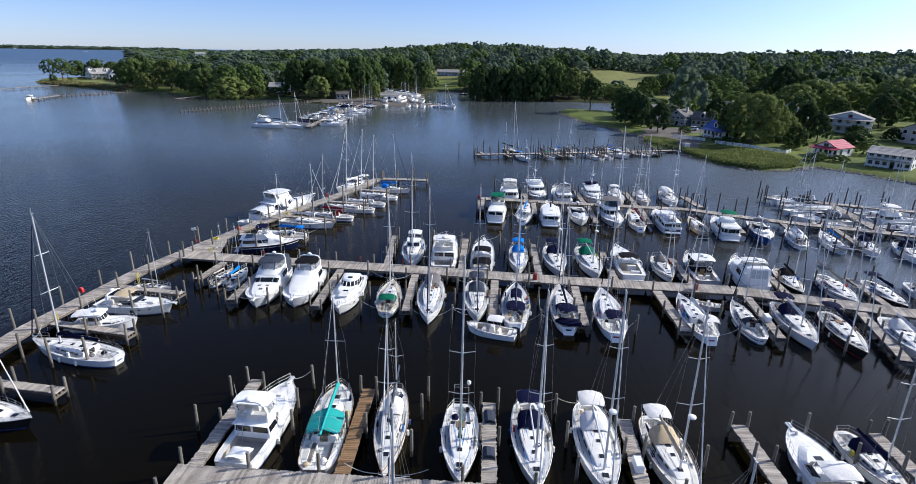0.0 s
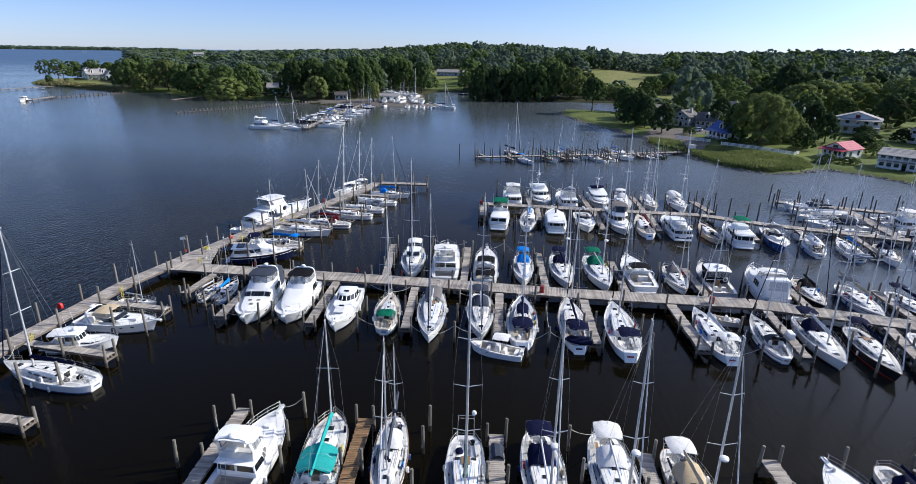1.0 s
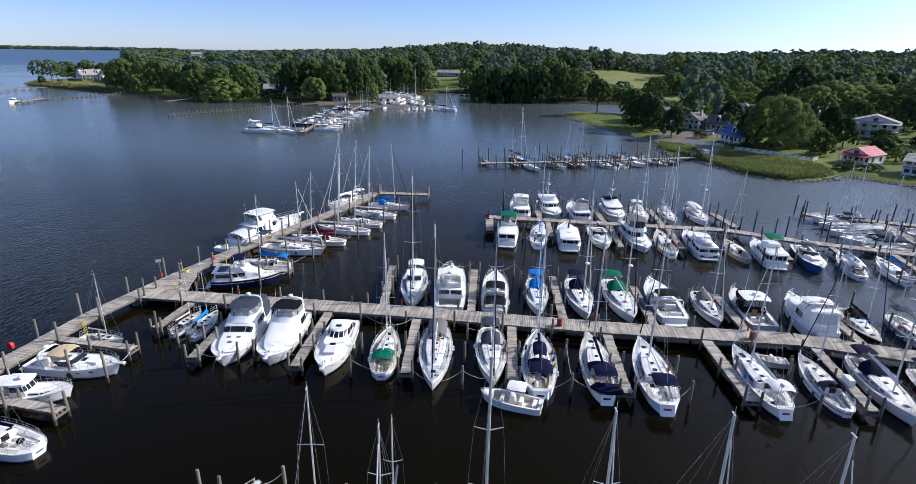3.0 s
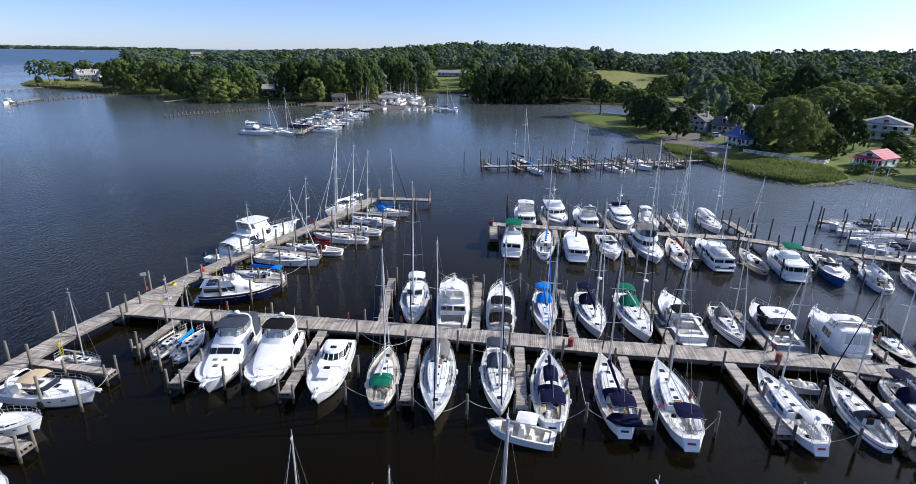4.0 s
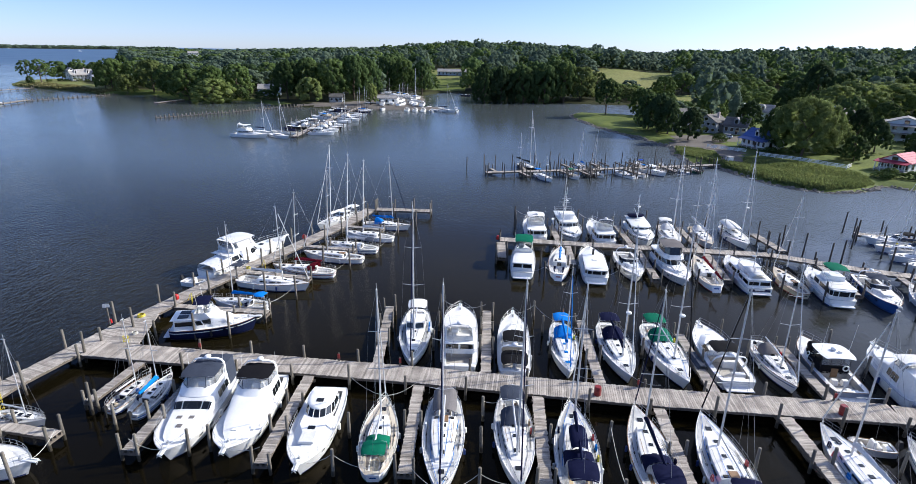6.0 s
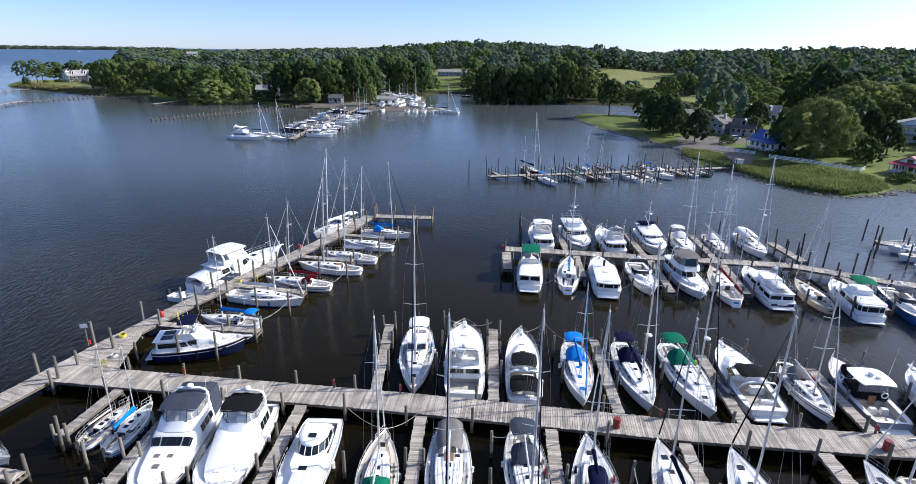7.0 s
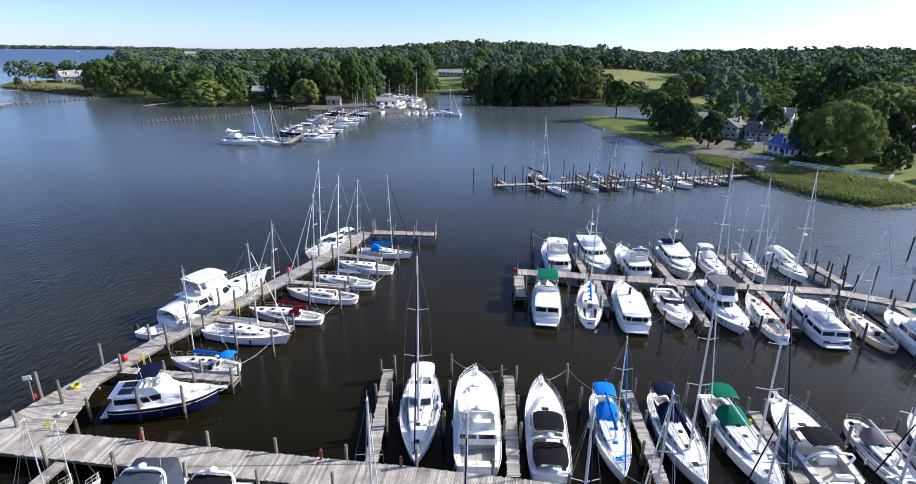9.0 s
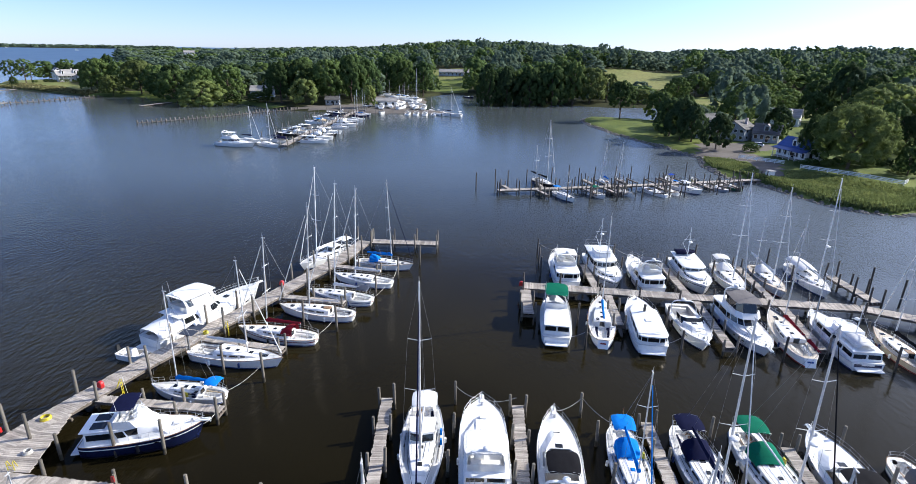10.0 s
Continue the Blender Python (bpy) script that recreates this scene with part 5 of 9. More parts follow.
def sailboat(x, y, head, L, B=None, top=14.0, hull="gelcoat", boot="boot_blue", deck="deck_white", cover="canvas_navy", dodger=None, bimini=None, jib="canvas_white",
             mast="aluminium", radar=False, spreaders=2, cabin=1.0, label="", stripe=None, mizzen=0.0, stern_w=0.62, mast_s=0.63, outboard=False, pilothouse=False, awning=None, dinghy=None, solar=False, hatch="hatch_acrylic", wheel=True, arch=False, blunt=0.0, flag=False, rake=0.012, clutter=None):
    B = (B or 0.27 * L + 0.55) * 0.93
    t = thing("sailboat", place(x, y, head), label or "white fibreglass sloop moored in its berth with sails furled", "sailboat", "moored sailboats")
    k = L / 11
    fs, fb = 0.85 * k ** 0.6, 1.25 * k ** 0.6
    well = (0.05, 0.31)
    beam, sheer, at = hull_parts(t, L, B, stern_w, fs, fb, "sail", hull, boot, deck, well, "teak" if rng.random() < 0.35 else "aluminium", stripe=stripe, blunt=blunt)
    X = lambda s: -L / 2 + L * s
    # coachroof
    s0, s1 = 0.31, 0.74
    H = 0.48 * k ** 0.5 * cabin
    rings, n = [], 9

    def roof(s):
        u = (s - s0) / (s1 - s0)
        return min(beam(s) * 0.66, beam(0.42) * 0.66) * (1 - 0.35 * u ** 2.5), H * (1 - 0.55 * u ** 2) * (0.35 if u > 0.99 else 1)

    prof = ((1.0, 0), (0.97, 0.55), (0.88, 0.92), (0.5, 1.04), (0, 1.07))
    for i in range(n):
        s = s0 + (s1 - s0) * i / (n - 1)
        w, h = roof(s)
        zb = sheer(s) - 0.02
        hv = [(X(s), w * a, zb + h * b) for a, b in prof]
        rings.append(hv + [(p[0], -p[1], p[2]) for p in hv[-2::-1]])
    m = Mesh().loft(rings, closed=True, caps=True)
    part("coachroof", m, deck if deck == "deck_white" else "gelcoat", t)
    for sg in (1, -1):
        for a, b in ((0.36, 0.46), (0.485, 0.57), (0.595, 0.64)):
            w = Mesh()
            quad = []
            for s in (a, b):
                ww, h = roof(s)
                for f, z in ((0.998, 0.28), (0.973, 0.72)):
                    quad.append((X(s), sg * (ww * f + 0.012), sheer(s) - 0.02 + h * z))
            w.add([quad[0], quad[2], quad[3], quad[1]], [(0, 1, 2, 3)])
            part("window", w, "tinted_glass", t)
    for s, sz in ((0.415, 0.42), (0.52, 0.36), (0.665, 0.40), (0.82, 0.5)):
        if sz > 0.45 and L < 7.5:
            continue
        _, h = roof(min(s, 0.735))
        zb = sheer(s) + (h * 1.03 if s < 0.74 else 0.03)
        hm = Mesh().box(X(s) - sz / 2, X(s) + sz / 2, -sz / 2, sz / 2, zb - 0.03, zb + 0.05, 0.03)
        part("hatch", hm, hatch, t)
    # companionway, wheel, winches
    cw = Mesh().box(X(0.31) - 0.03, X(0.31) + 0.9, -0.38, 0.38, sheer(.31) + H * 0.9, sheer(.31) + H * 1.14, 0.05)
    part("companionway", cw, "teak" if rng.random() < 0.4 else "deck_white", t)
    cd = Mesh().box(X(0.31) - 0.045, X(0.31) - 0.01, -0.3, 0.3, sheer(.31) - 0.1, sheer(.31) + H * 0.95)
    part("companionway_door", cd, "tinted_glass", t)
    if wheel and L > 8:
        wm = Mesh().torus((X(0.13), 0, sheer(.1) + 0.25), 0.45 * k ** .5, 0.02, "x")
        wm.tube([(X(0.13), 0, sheer(.1) - 0.4), (X(0.135), 0, sheer(.1) + 0.25)], 0.08, 6, 0.05)
        for a in range(3):
            c, s_ = math.cos(a * math.pi / 3) * 0.45 * k ** .5, math.sin(a * math.pi / 3) * 0.45 * k ** .5
            wm.tube([(X(0.13), -c, sheer(.1) + 0.25 - s_), (X(0.13), c, sheer(.1) + 0.25 + s_)], 0.012, 4)
        part("steering_wheel", wm, "stainless", t)
    for s in (0.24,):
        for sg in (1, -1):
            part("winch", Mesh().tube([(X(s), sg * beam(s) * 0.70, sheer(s)), (X(s), sg * beam(s) * 0.70, sheer(s) + 0.2)], 0.08, 8, 0.06), "stainless", t)
    guard_rail(t, L, beam, sheer, 0.16, 0.80, 0.6, "lifeline", 0.07, True, 7, False)
    guard_rail(t, L, beam, sheer, 0.86, 0.985, 0.62, "pulpit", 0.06, True, 3, True)
    pp = Mesh()
    for h in (0.62, 0.34):
        pp.tube([(X(0.14), beam(.14) - .06, sheer(.14) + h), (X(0.01), beam(.01) - .06, sheer(0) + h), (X(0.01), -beam(.01) + .06, sheer(0) + h), (X(0.14), -beam(.14) + .06, sheer(.14) + h)], 0.014, 4)
    for s in (0.14, 0.01):
        for sg in (1, -1):
            pp.tube([(X(s), sg * (beam(s) - .06), sheer(s)), (X(s), sg * (beam(s) - .06), sheer(s) + .62)], 0.014, 4)
    part("pushpit", pp, "stainless", t)
    rz = sheer(mast_s) + roof(mast_s)[1] * 0.95
    rig(t, L, beam, sheer, mast_s, top, rz, mast, X(0.20), cover, spreaders, jib, 0.034 + 0.0020 * L, rz + 0.95 * k ** .4, True, radar, rake=rake)
    if mizzen:
        rig(t, L, beam, sheer, 0.10, mizzen, sheer(.1) - 0.1, mast, X(-0.12), cover, 1, None, boom_z=sheer(.1) + 1.4, mizzen=True)
    if pilothouse:
        w = beam(.4) * 0.62
        ring = [[(X(.30), -w, z), (X(.30), w, z), (X(.47) - f, w * .9, z), (X(.49) - f, 0, z), (X(.47) - f, -w * .9, z)] for z, f in ((sheer(.4) + H * .5, 0), (sheer(.4) + H * 1.1, .08), (sheer(.4) + H + .75, .28))]
        part("pilothouse", Mesh().loft(ring, smooth=False), "gelcoat", t)
        for sg in (1, -1):
            part("window", Mesh().add([(X(.487) - .03, sg * .05, sheer(.4) + H + .12), (X(.47) + .0, sg * w * .84, sheer(.4) + H + .12), (X(.47) - .2, sg * w * .84, sheer(.4) + H + .62), (X(.49) - .24, sg * .05, sheer(.4) + H + .62)], [(0, 1, 2, 3)] if sg < 0 else [(3, 2, 1, 0)]), "tinted_glass", t)
        for sg in (1, -1):
            part("window", Mesh().add([(X(.32), sg * (w + .012), sheer(.4) + H + .2), (X(.44), sg * (w * .93 + .012), sheer(.4) + H + .2), (X(.43), sg * (w * .93 + .012), sheer(.4) + H + .62), (X(.32), sg * (w + .012), sheer(.4) + H + .62)], [(0, 1, 2, 3)]), "tinted_glass", t)
    dz = sheer(.31) + H
    if dodger:
        m = Mesh()
        rings = []
        for i in range(5):
            u = i / 4
            xx, hh = X(0.27) + u * 0.145 * L, 0.78 * k ** .4 * math.cos(u * math.pi / 2 * 0.96) ** 0.6
            ww = beam(.3) * 0.66
            rings.append([(xx, ww * math.cos(a), dz - 0.25 + (hh + 0.25) * max(0, math.sin(a)) ** 0.55) for a in [math.pi * j / 10 for j in range(11)]])
        m.loft(rings, closed=False, caps=False)
        part("dodger", m, dodger, t, "canvas spray hood")
        ww = beam(.3) * 0.5
        part("dodger_window", Mesh().add([(X(0.27) + 0.118 * L, -ww, dz + 0.08), (X(0.27) + 0.118 * L, ww, dz + 0.08), (X(0.27) + 0.085 * L, ww * .9, dz + 0.48 * k ** .4), (X(0.27) + 0.085 * L, -ww * .9, dz + 0.48 * k ** .4)], [(0, 1, 2, 3)]), "clear_vinyl", t)
    if bimini:
        canopy(t, "bimini", X(0.045), X(0.225), beam(.15) * 1.5, sheer(.1) + 1.66 * k ** .3, 0.15, bimini, "canvas cockpit awning", True, sheer(.1), 0.1)
    if awning:
        canopy(t, "awning", X(awning[1]), X(awning[2]), beam(.3) * awning[3], dz + awning[4], 0.28 * awning[3], awning[0], "canvas awning over cockpit and cabin", True, sheer(.3), tent=awning[3] > 1.5)
    g = random.Random(int(1000 * abs(x) + 77 * abs(y)))
    if not FAR["on"]:
        z0, z1 = sheer(0) * .52, sheer(0) * .70
        xa, xb = at(0, z0)[0] - .012, at(0, z1)[0] - .012
        wb = at(0, z0)[1] * .55
        part("name_bar", Mesh().add([(xa, -wb, z0), (xa, wb, z0), (xb, wb, z1), (xb, -wb, z1)], [(3, 2, 1, 0)]), g.choice(("navy_hull", "black_hull", "blue_hull", "red_paint")), t)
        for sg in (1, -1):
            for s in (g.uniform(.30, .4), g.uniform(.5, .62)):
                fy = sg * (beam(s) + .10)
                part("fender", Mesh().loft([[(X(s) + r * math.cos(a), fy + r * math.sin(a), sheer(s) - zf) for a in [math.pi * j / 4 for j in range(8)]] for r, zf in ((.03, .12), (.11, .2), (.11, .62), (.03, .7))]), g.choice(("gelcoat", "gelcoat", "boot_blue", "rubber_black")), t)
        cush = g.choice(("canvas_beige", "canvas_navy", "canvas_grey", "deck_white", "deck_white", "teak"))
        for sg in (1, -1):
            y1, y0 = sg * beam(.18) * .56, sg * beam(.18) * .34
            part("cockpit_cushion", Mesh().box(X(.08), X(.30), min(y0, y1), max(y0, y1), sheer(.1) - .21, sheer(.1) - .12, .02), cush, t)
        cx, cy = X(g.choice((.07, .22, .35, .60, .78, .88))), g.uniform(-.35, .35) * beam(.5)
        cs = min(.99, max(.01, (cx + L / 2) / L))
        cz = sheer(cs) + .05 + (roof(cs)[1] if .31 < cs < .74 else 0)
        coil = Mesh().torus((cx, cy, cz + .02), .19, .035, "z", 10, 4)
        coil.torus((cx + .03, cy, cz + .07), .16, .03, "z", 10, 4)
        part("rope_coil", coil, g.choice(("rope_white", "rope_white", "canvas_slate", "rubber_black")), t)
        for sg in (1, -1) if y < 92 else ():
            track = Mesh().tube([(X(s_), sg * beam(s_) * .80, sheer(s_) + .05) for s_ in (.34, .47, .62)], .022, 4)
            track.box(X(.47) - .10, X(.47) + .10, sg * beam(.47) * .80 - .06, sg * beam(.47) * .80 + .06, sheer(.47) + .02, sheer(.47) + .15, .02)
            part("sheet_track", track, "rubber_black", t)
            clutch = Mesh().box(X(.335) - .14, X(.335) + .12, sg * .62 - .2, sg * .62 + .2, sheer(.335) + H * .93, sheer(.335) + H + .06, .02)
            part("rope_clutch", clutch, "rubber_black", t)
            rail_at = lambda s_, dz: (X(s_), sg * roof(s_)[0] * .72, sheer(s_) + roof(s_)[1] * 1.03 + dz)
            part("handrail", Mesh().tube([rail_at(.37, -.03), rail_at(.38, .07), rail_at(.48, .07), rail_at(.57, .07), rail_at(.58, -.03)], .02, 4), "teak" if (int(10 * abs(x)) + int(10 * abs(y))) % 2 else "stainless", t)
        ln = Mesh()
        for sg in (1, -1):
            ln.tube([(X(.95), sg * .1, sheer(.95) + .06), (X(mast_s), sg * beam(mast_s) * .62, sheer(mast_s) + .08), (X(.3), sg * beam(.3) * .74, sheer(.3) + .1)], .018, 4)
            ln.tube([(X(mast_s) - .1, sg * .2, rz + .05), (X(.40), sg * .45, sheer(.4) + H * 1.1), (X(.32), sg * .5, sheer(.32) + H * 1.1)], .016, 4)
        if y < 92:
            part("running_line", ln, g.choice(("rope_white", "canvas_slate", "canvas_blue")), t)
    if outboard:
        m = Mesh().box(X(0) - 0.55, X(0) - 0.15, -0.15, 0.15, 0.75, 1.15, 0.05)
        m.box(X(0) - 0.42, X(0) - 0.28, -0.06, 0.06, -0.3, 0.8)
        part("outboard_motor", m, "rubber_black", t)
    if solar:
        for sg in (1, -1):
            part("solar_panel", Mesh().box(X(-.03), X(.12), sg * .62 - .55, sg * .62 + .55, sheer(0) + 2.12, sheer(0) + 2.17), "canvas_slate", t, "grey solar panel on the stern arch")
    if arch:
        m = Mesh()
        for dx in (0, 0.35):
            m.tube([(X(0.02) + dx, beam(.02) - .1, sheer(0)), (X(0.02) + dx, beam(.02) - .15, sheer(0) + 2.1), (X(0.02) + dx, -beam(.02) + .15, sheer(0) + 2.1), (X(0.02) + dx, -beam(.02) + .1, sheer(0))], 0.025, 5)
        part("stern_arch", m, "stainless", t)
        part("antenna_dome", Mesh().ball((X(0.02), beam(.02) - .15, sheer(0) + 2.35), .2, .2, .22), "gelcoat", t)
    if clutter is None:
        clutter = g.choice((0, 2, 3, 4)) if y < 92 and not FAR["on"] else 0
    for j in range(clutter):      # cans lashed to the rail, bags and bundles in the cockpit
        sg, kind = (1, -1)[j % 2], g.randrange(4)
        if kind < 2:
            sx = .34 + .05 * j
            yy = sg * (beam(sx) - .24)
            part("jerry_can", Mesh().box(X(sx) - .17, X(sx) + .17, yy - .09, yy + .09, sheer(sx) + .02, sheer(sx) + .46, .03), g.choice(("canvas_blue", "canvas_beige", "yellow_paint", "red_plastic", "gelcoat", "canvas_navy")), t)
        else:
            sx, yy, r = g.uniform(.05, .28), sg * g.uniform(.15, .5) * beam(.15), g.uniform(.16, .3)
            bag = [[(X(sx) + r * f * math.cos(a) * g.uniform(.8, 1.2), yy + r * f * math.sin(a) * g.uniform(.8, 1.2), sheer(.1) - .14 + zz * r) for a in [math.pi * i / 4 for i in range(8)]] for f, zz in ((1, 0), (1.1, .5), (.8, 1.1), (.3, 1.4))]
            part("bag", Mesh().loft(bag), g.choice(("canvas_navy", "canvas_grey", "canvas_beige", "canvas_black", "canvas_white")), t)
    if dinghy:
        dinghy_on(t, X(0.035), 0, sheer(0) + .38, 90, dinghy)
    if flag:
        part("flag_staff", Mesh().tube([(X(0.01), beam(.01) * .6, sheer(0)), (X(0.0) - .35, beam(.01) * .6, sheer(0) + 1.7)], .015, 4), "teak", t)
        for z0, z1, m_ in ((1.0, 1.15, "red_plastic"), (1.15, 1.3, "sign_white"), (1.3, 1.45, "red_plastic"), (1.45, 1.6, "canvas_navy")):
            part("flag_stripe", Mesh().add([(X(0) - .2 - .12 * z0, beam(.01) * .6, sheer(0) + z0), (X(0) - .95, beam(.01) * .6 + .15, sheer(0) + z0 - .3), (X(0) - .98, beam(.01) * .6 + .1, sheer(0) + z1 - .3), (X(0) - .2 - .12 * z1, beam(.01) * .6, sheer(0) + z1)], [(0, 1, 2, 3)]), m_, t)
    return t


def dinghy_on(t, x, y, z, a, mat):
    """An inflatable tender hung across the stern."""
    m = Mesh()
    c, s = math.cos(radians(a)), math.sin(radians(a))
    pts = [(-1.3, .55), (0, .58), (.8, .5), (1.35, 0.0), (.8, -.5), (0, -.58), (-1.3, -.55)]
    m.tube([(x + c * px - s * py, y + s * px + c * py, z + 0.12 * (px > 0.7)) for px, py in pts], 0.2, 8)
    d = part("tender", m, mat, t, "small inflatable tender")
    if mat.startswith("canvas"):
        rings = [[(x + c * px * k_ - s * py * k_, y + s * px * k_ + c * py * k_, z + zz) for px, py in pts] for k_, zz in ((1.12, .06), (1.0, .22), (.6, .32), (.1, .36))]
        part("tender_cover", Mesh().loft(rings), mat, d)
    else:
        f = Mesh().add([(x + c * px - s * py, y + s * px + c * py, z - .08) for px, py in pts], [tuple(range(7))])
        part("tender_floor", f, "cockpit_sole", d)


def house(t, name, x0, x1, w0, w1, z, h, rake_f, rake_a, mat, win=(0.4, 0.82), roof=None, overhang=(0.1, 0.1), round_f=0.35, front_taper=0.8):
    """One tier of a cabin: raked ends, a rounded front, real panes set on its sides, and a roof slab."""
    def outline(u):
        a, b = x0 + rake_a * u, x1 - rake_f * u
        w = w0 + (w1 - w0) * u
        rf = round_f * (b - a)
        pts = [(a, -w), (a + (b - a) * 0.5, -w)]
        pts += [(b - rf, -w * (0.5 + 0.5 * front_taper)), (b - rf * 0.3, -w * front_taper * 0.8), (b, -w * front_taper * 0.38)]
        return pts + [(p[0], -p[1]) for p in reversed(pts)]
    lo, hi = outline(0), outline(1)
    rings = [[(*p, z + h * 0) for p in lo], [(*p, z + h) for p in hi]]
    b = part(name, Mesh().loft(rings, smooth=False), mat, t)
    k = len(lo)

    def on(i, f, u):
        p, q = outline(u)[i], outline(u)[(i + 1) % k]
        return Vector((p[0] + (q[0] - p[0]) * f, p[1] + (q[1] - p[1]) * f, z + h * u))
    far_panes = Mesh()
    for i in range(k):
        seg = (on(i, 1, .5) - on(i, 0, .5)).length
        if win is None or seg < 0.25:
            continue
        cnt = max(1, round(seg / (1.8 if not FAR["on"] else 4.0)))
        for c in range(cnt):
            f0, f1 = (c + 0.07) / cnt, (c + 0.93) / cnt
            q = [on(i, f0, win[0]), on(i, f1, win[0]), on(i, f1, win[1]), on(i, f0, win[1])]
            nrm = (q[1] - q[0]).cross(q[3] - q[0]).normalized() * 0.014
            if FAR["on"]:
                far_panes.add([p + nrm for p in q], [(0, 1, 2, 3)])
            else:
                part("window", Mesh().add([p + nrm for p in q], [(0, 1, 2, 3)]), "tinted_glass", b)
    if far_panes.f:
        part("window_band", far_panes, "tinted_glass", b)
    if roof:
        of, oa = overhang
        th = 0.08
        out = []
        for grow, dz in ((-0.02, 0), (0.05, 0.03), (0.05, th * .7), (-0.06, th + 0.02)):
            ring = []
            for px, py in hi:
                mid = (hi[0][0] + hi[4][0]) / 2
                ring.append((px + (of if px > mid else -oa) * 1.0 + (grow if px > mid else -grow), py * (1 + grow / max(0.3, abs(w1)) + 0.04), z + h + dz))
            out.append(ring)
        part("roof", Mesh().loft(out), "gelcoat", b)
    return b


def glazed_end(t, x0, x1, w, z0, z1, tint="tinted_glass"):
    """A white after-deck enclosure with a knee wall, posts and separate panes, rounded round the stern."""
    line = [(x1, -w), (x0 + .55, -w), (x0 + .12, -w * .82), (x0, -w * .42), (x0, w * .42), (x0 + .12, w * .82), (x0 + .55, w), (x1, w)]
    zs = z0 + (z1 - z0) * .42
    wall = part("aft_enclosure", Mesh().loft([[(*p, z) for p in line] for z in (z0, zs)], closed=False, caps=False, smooth=False), "gelcoat", t)
    head = Mesh().loft([[(*p, z) for p in line] for z in (z1 - .14, z1)], closed=False, caps=False, smooth=False)
    for p in line:
        head.tube([(*p, zs), (*p, z1)], .045, 4)
    part("frame", head, "gelcoat", wall)
    for p, q in zip(line, line[1:]):
        p, q = Vector((*p, 0)), Vector((*q, 0))
        a, b = p.lerp(q, .06), p.lerp(q, .94)
        part("pane", Mesh().add([(a.x, a.y, zs), (b.x, b.y, zs), (b.x, b.y, z1 - .14), (a.x, a.y, z1 - .14)], [(0, 1, 2, 3)]), tint, wall)
    part("roof", Mesh().loft([[(px - .12 if px < x1 else px, py * 1.05, z1 + dz) for px, py in line] for dz in (0, .06)] + [[(px * .98 + x1 * .02, py * .95, z1 + .1) for px, py in line]]), "gelcoat", wall)


def screen(t, x, w, z, h, rake, mat="clear_vinyl", depth=0.8):
    """A wraparound windscreen of separate panes."""
    pts = [(x - depth, -w), (x - depth * 0.25, -w * 0.93), (x, -w * 0.55), (x, w * 0.55), (x - depth * 0.25, w * 0.93), (x - depth, w)]
    quads = [[(a[0], a[1], z), (b[0], b[1], z), (b[0] - rake, b[1] * .94, z + h), (a[0] - rake, a[1] * .94, z + h)] for a, b in zip(pts, pts[1:])]
    fr = Mesh()
    fr.tube([quads[0][0], quads[0][3]] + [q[2] for q in quads] + [quads[-1][1]], 0.022, 4)
    ws = part("windscreen", fr, "stainless", t)
    for q in quads:
        part("pane", Mesh().add(q, [(0, 1, 2, 3)]), mat, ws)
    if h > .7:      # dark seams of a tall canvas-and-vinyl enclosure
        seams = Mesh().tube([quads[0][0]] + [q[1] for q in quads], .03, 4)
        for q in quads:
            seams.tube([q[0], q[3]], .028, 4)
        seams.tube([quads[-1][1], quads[-1][2]], .028, 4)
        part("seams", seams, "canvas_slate", ws)


def coupe_top(t, x0, x1, w, z, h, mat):
    """A moulded hard top on a raked band of dark glass, open aft, with a sun hatch."""
    def ring(u, grow=0.0):
        b, a, ww = x1 - 1.25 * h * u, x0 + .12 * h * u, w * (1 - .16 * u) + grow
        return [(a, -ww), (a + (b - a) * .45, -ww), (b - .85, -ww * .90), (b - .25, -ww * .62), (b + grow, -ww * .22), (b + grow, ww * .22), (b - .25, ww * .62), (b - .85, ww * .90), (a + (b - a) * .45, ww), (a, ww)]
    low, mid, high = ring(0), ring(.22), ring(.86)
    base = part("screen_base", Mesh().loft([[(*p, z) for p in low], [(*p, z + .22 * h) for p in mid]], closed=False, caps=False), "gelcoat", t)
    for i in range(len(mid) - 1):
        a, b, c, d = [Vector((*p, z + f * h)) for p, f in ((mid[i], .22), (mid[i + 1], .22), (high[i + 1], .86), (high[i], .86))]
        part("pane", Mesh().add([a.lerp(b, .03), b.lerp(a, .03), c.lerp(d, .03), d.lerp(c, .03)], [(0, 1, 2, 3)]), "tinted_glass", base)
    posts = Mesh()
    for p, q in zip(mid, high):
        posts.tube([(*p, z + .22 * h), (*q, z + .86 * h)], .03, 4)
    part("frame", posts, "gelcoat", base)
    roof = Mesh().loft([[(px - (.25 if i in (0, 9) else 0), py, z + zz * h) for i, (px, py) in enumerate(ring(u, gr))] for u, gr, zz in ((.86, .04, .84), (.90, .07, .90), (.95, .02, .97), (1.02, -.22, 1.03), (1.10, -.75, 1.06))])
    rf = part("hard_top", roof, mat, base, "moulded white hard top")
    mx = x0 + (x1 - x0) * .42
    part("sun_hatch", Mesh().box(mx - .3, mx + .22, -.32, .32, z + 1.04 * h, z + 1.10 * h, .03), "hatch_acrylic", rf)


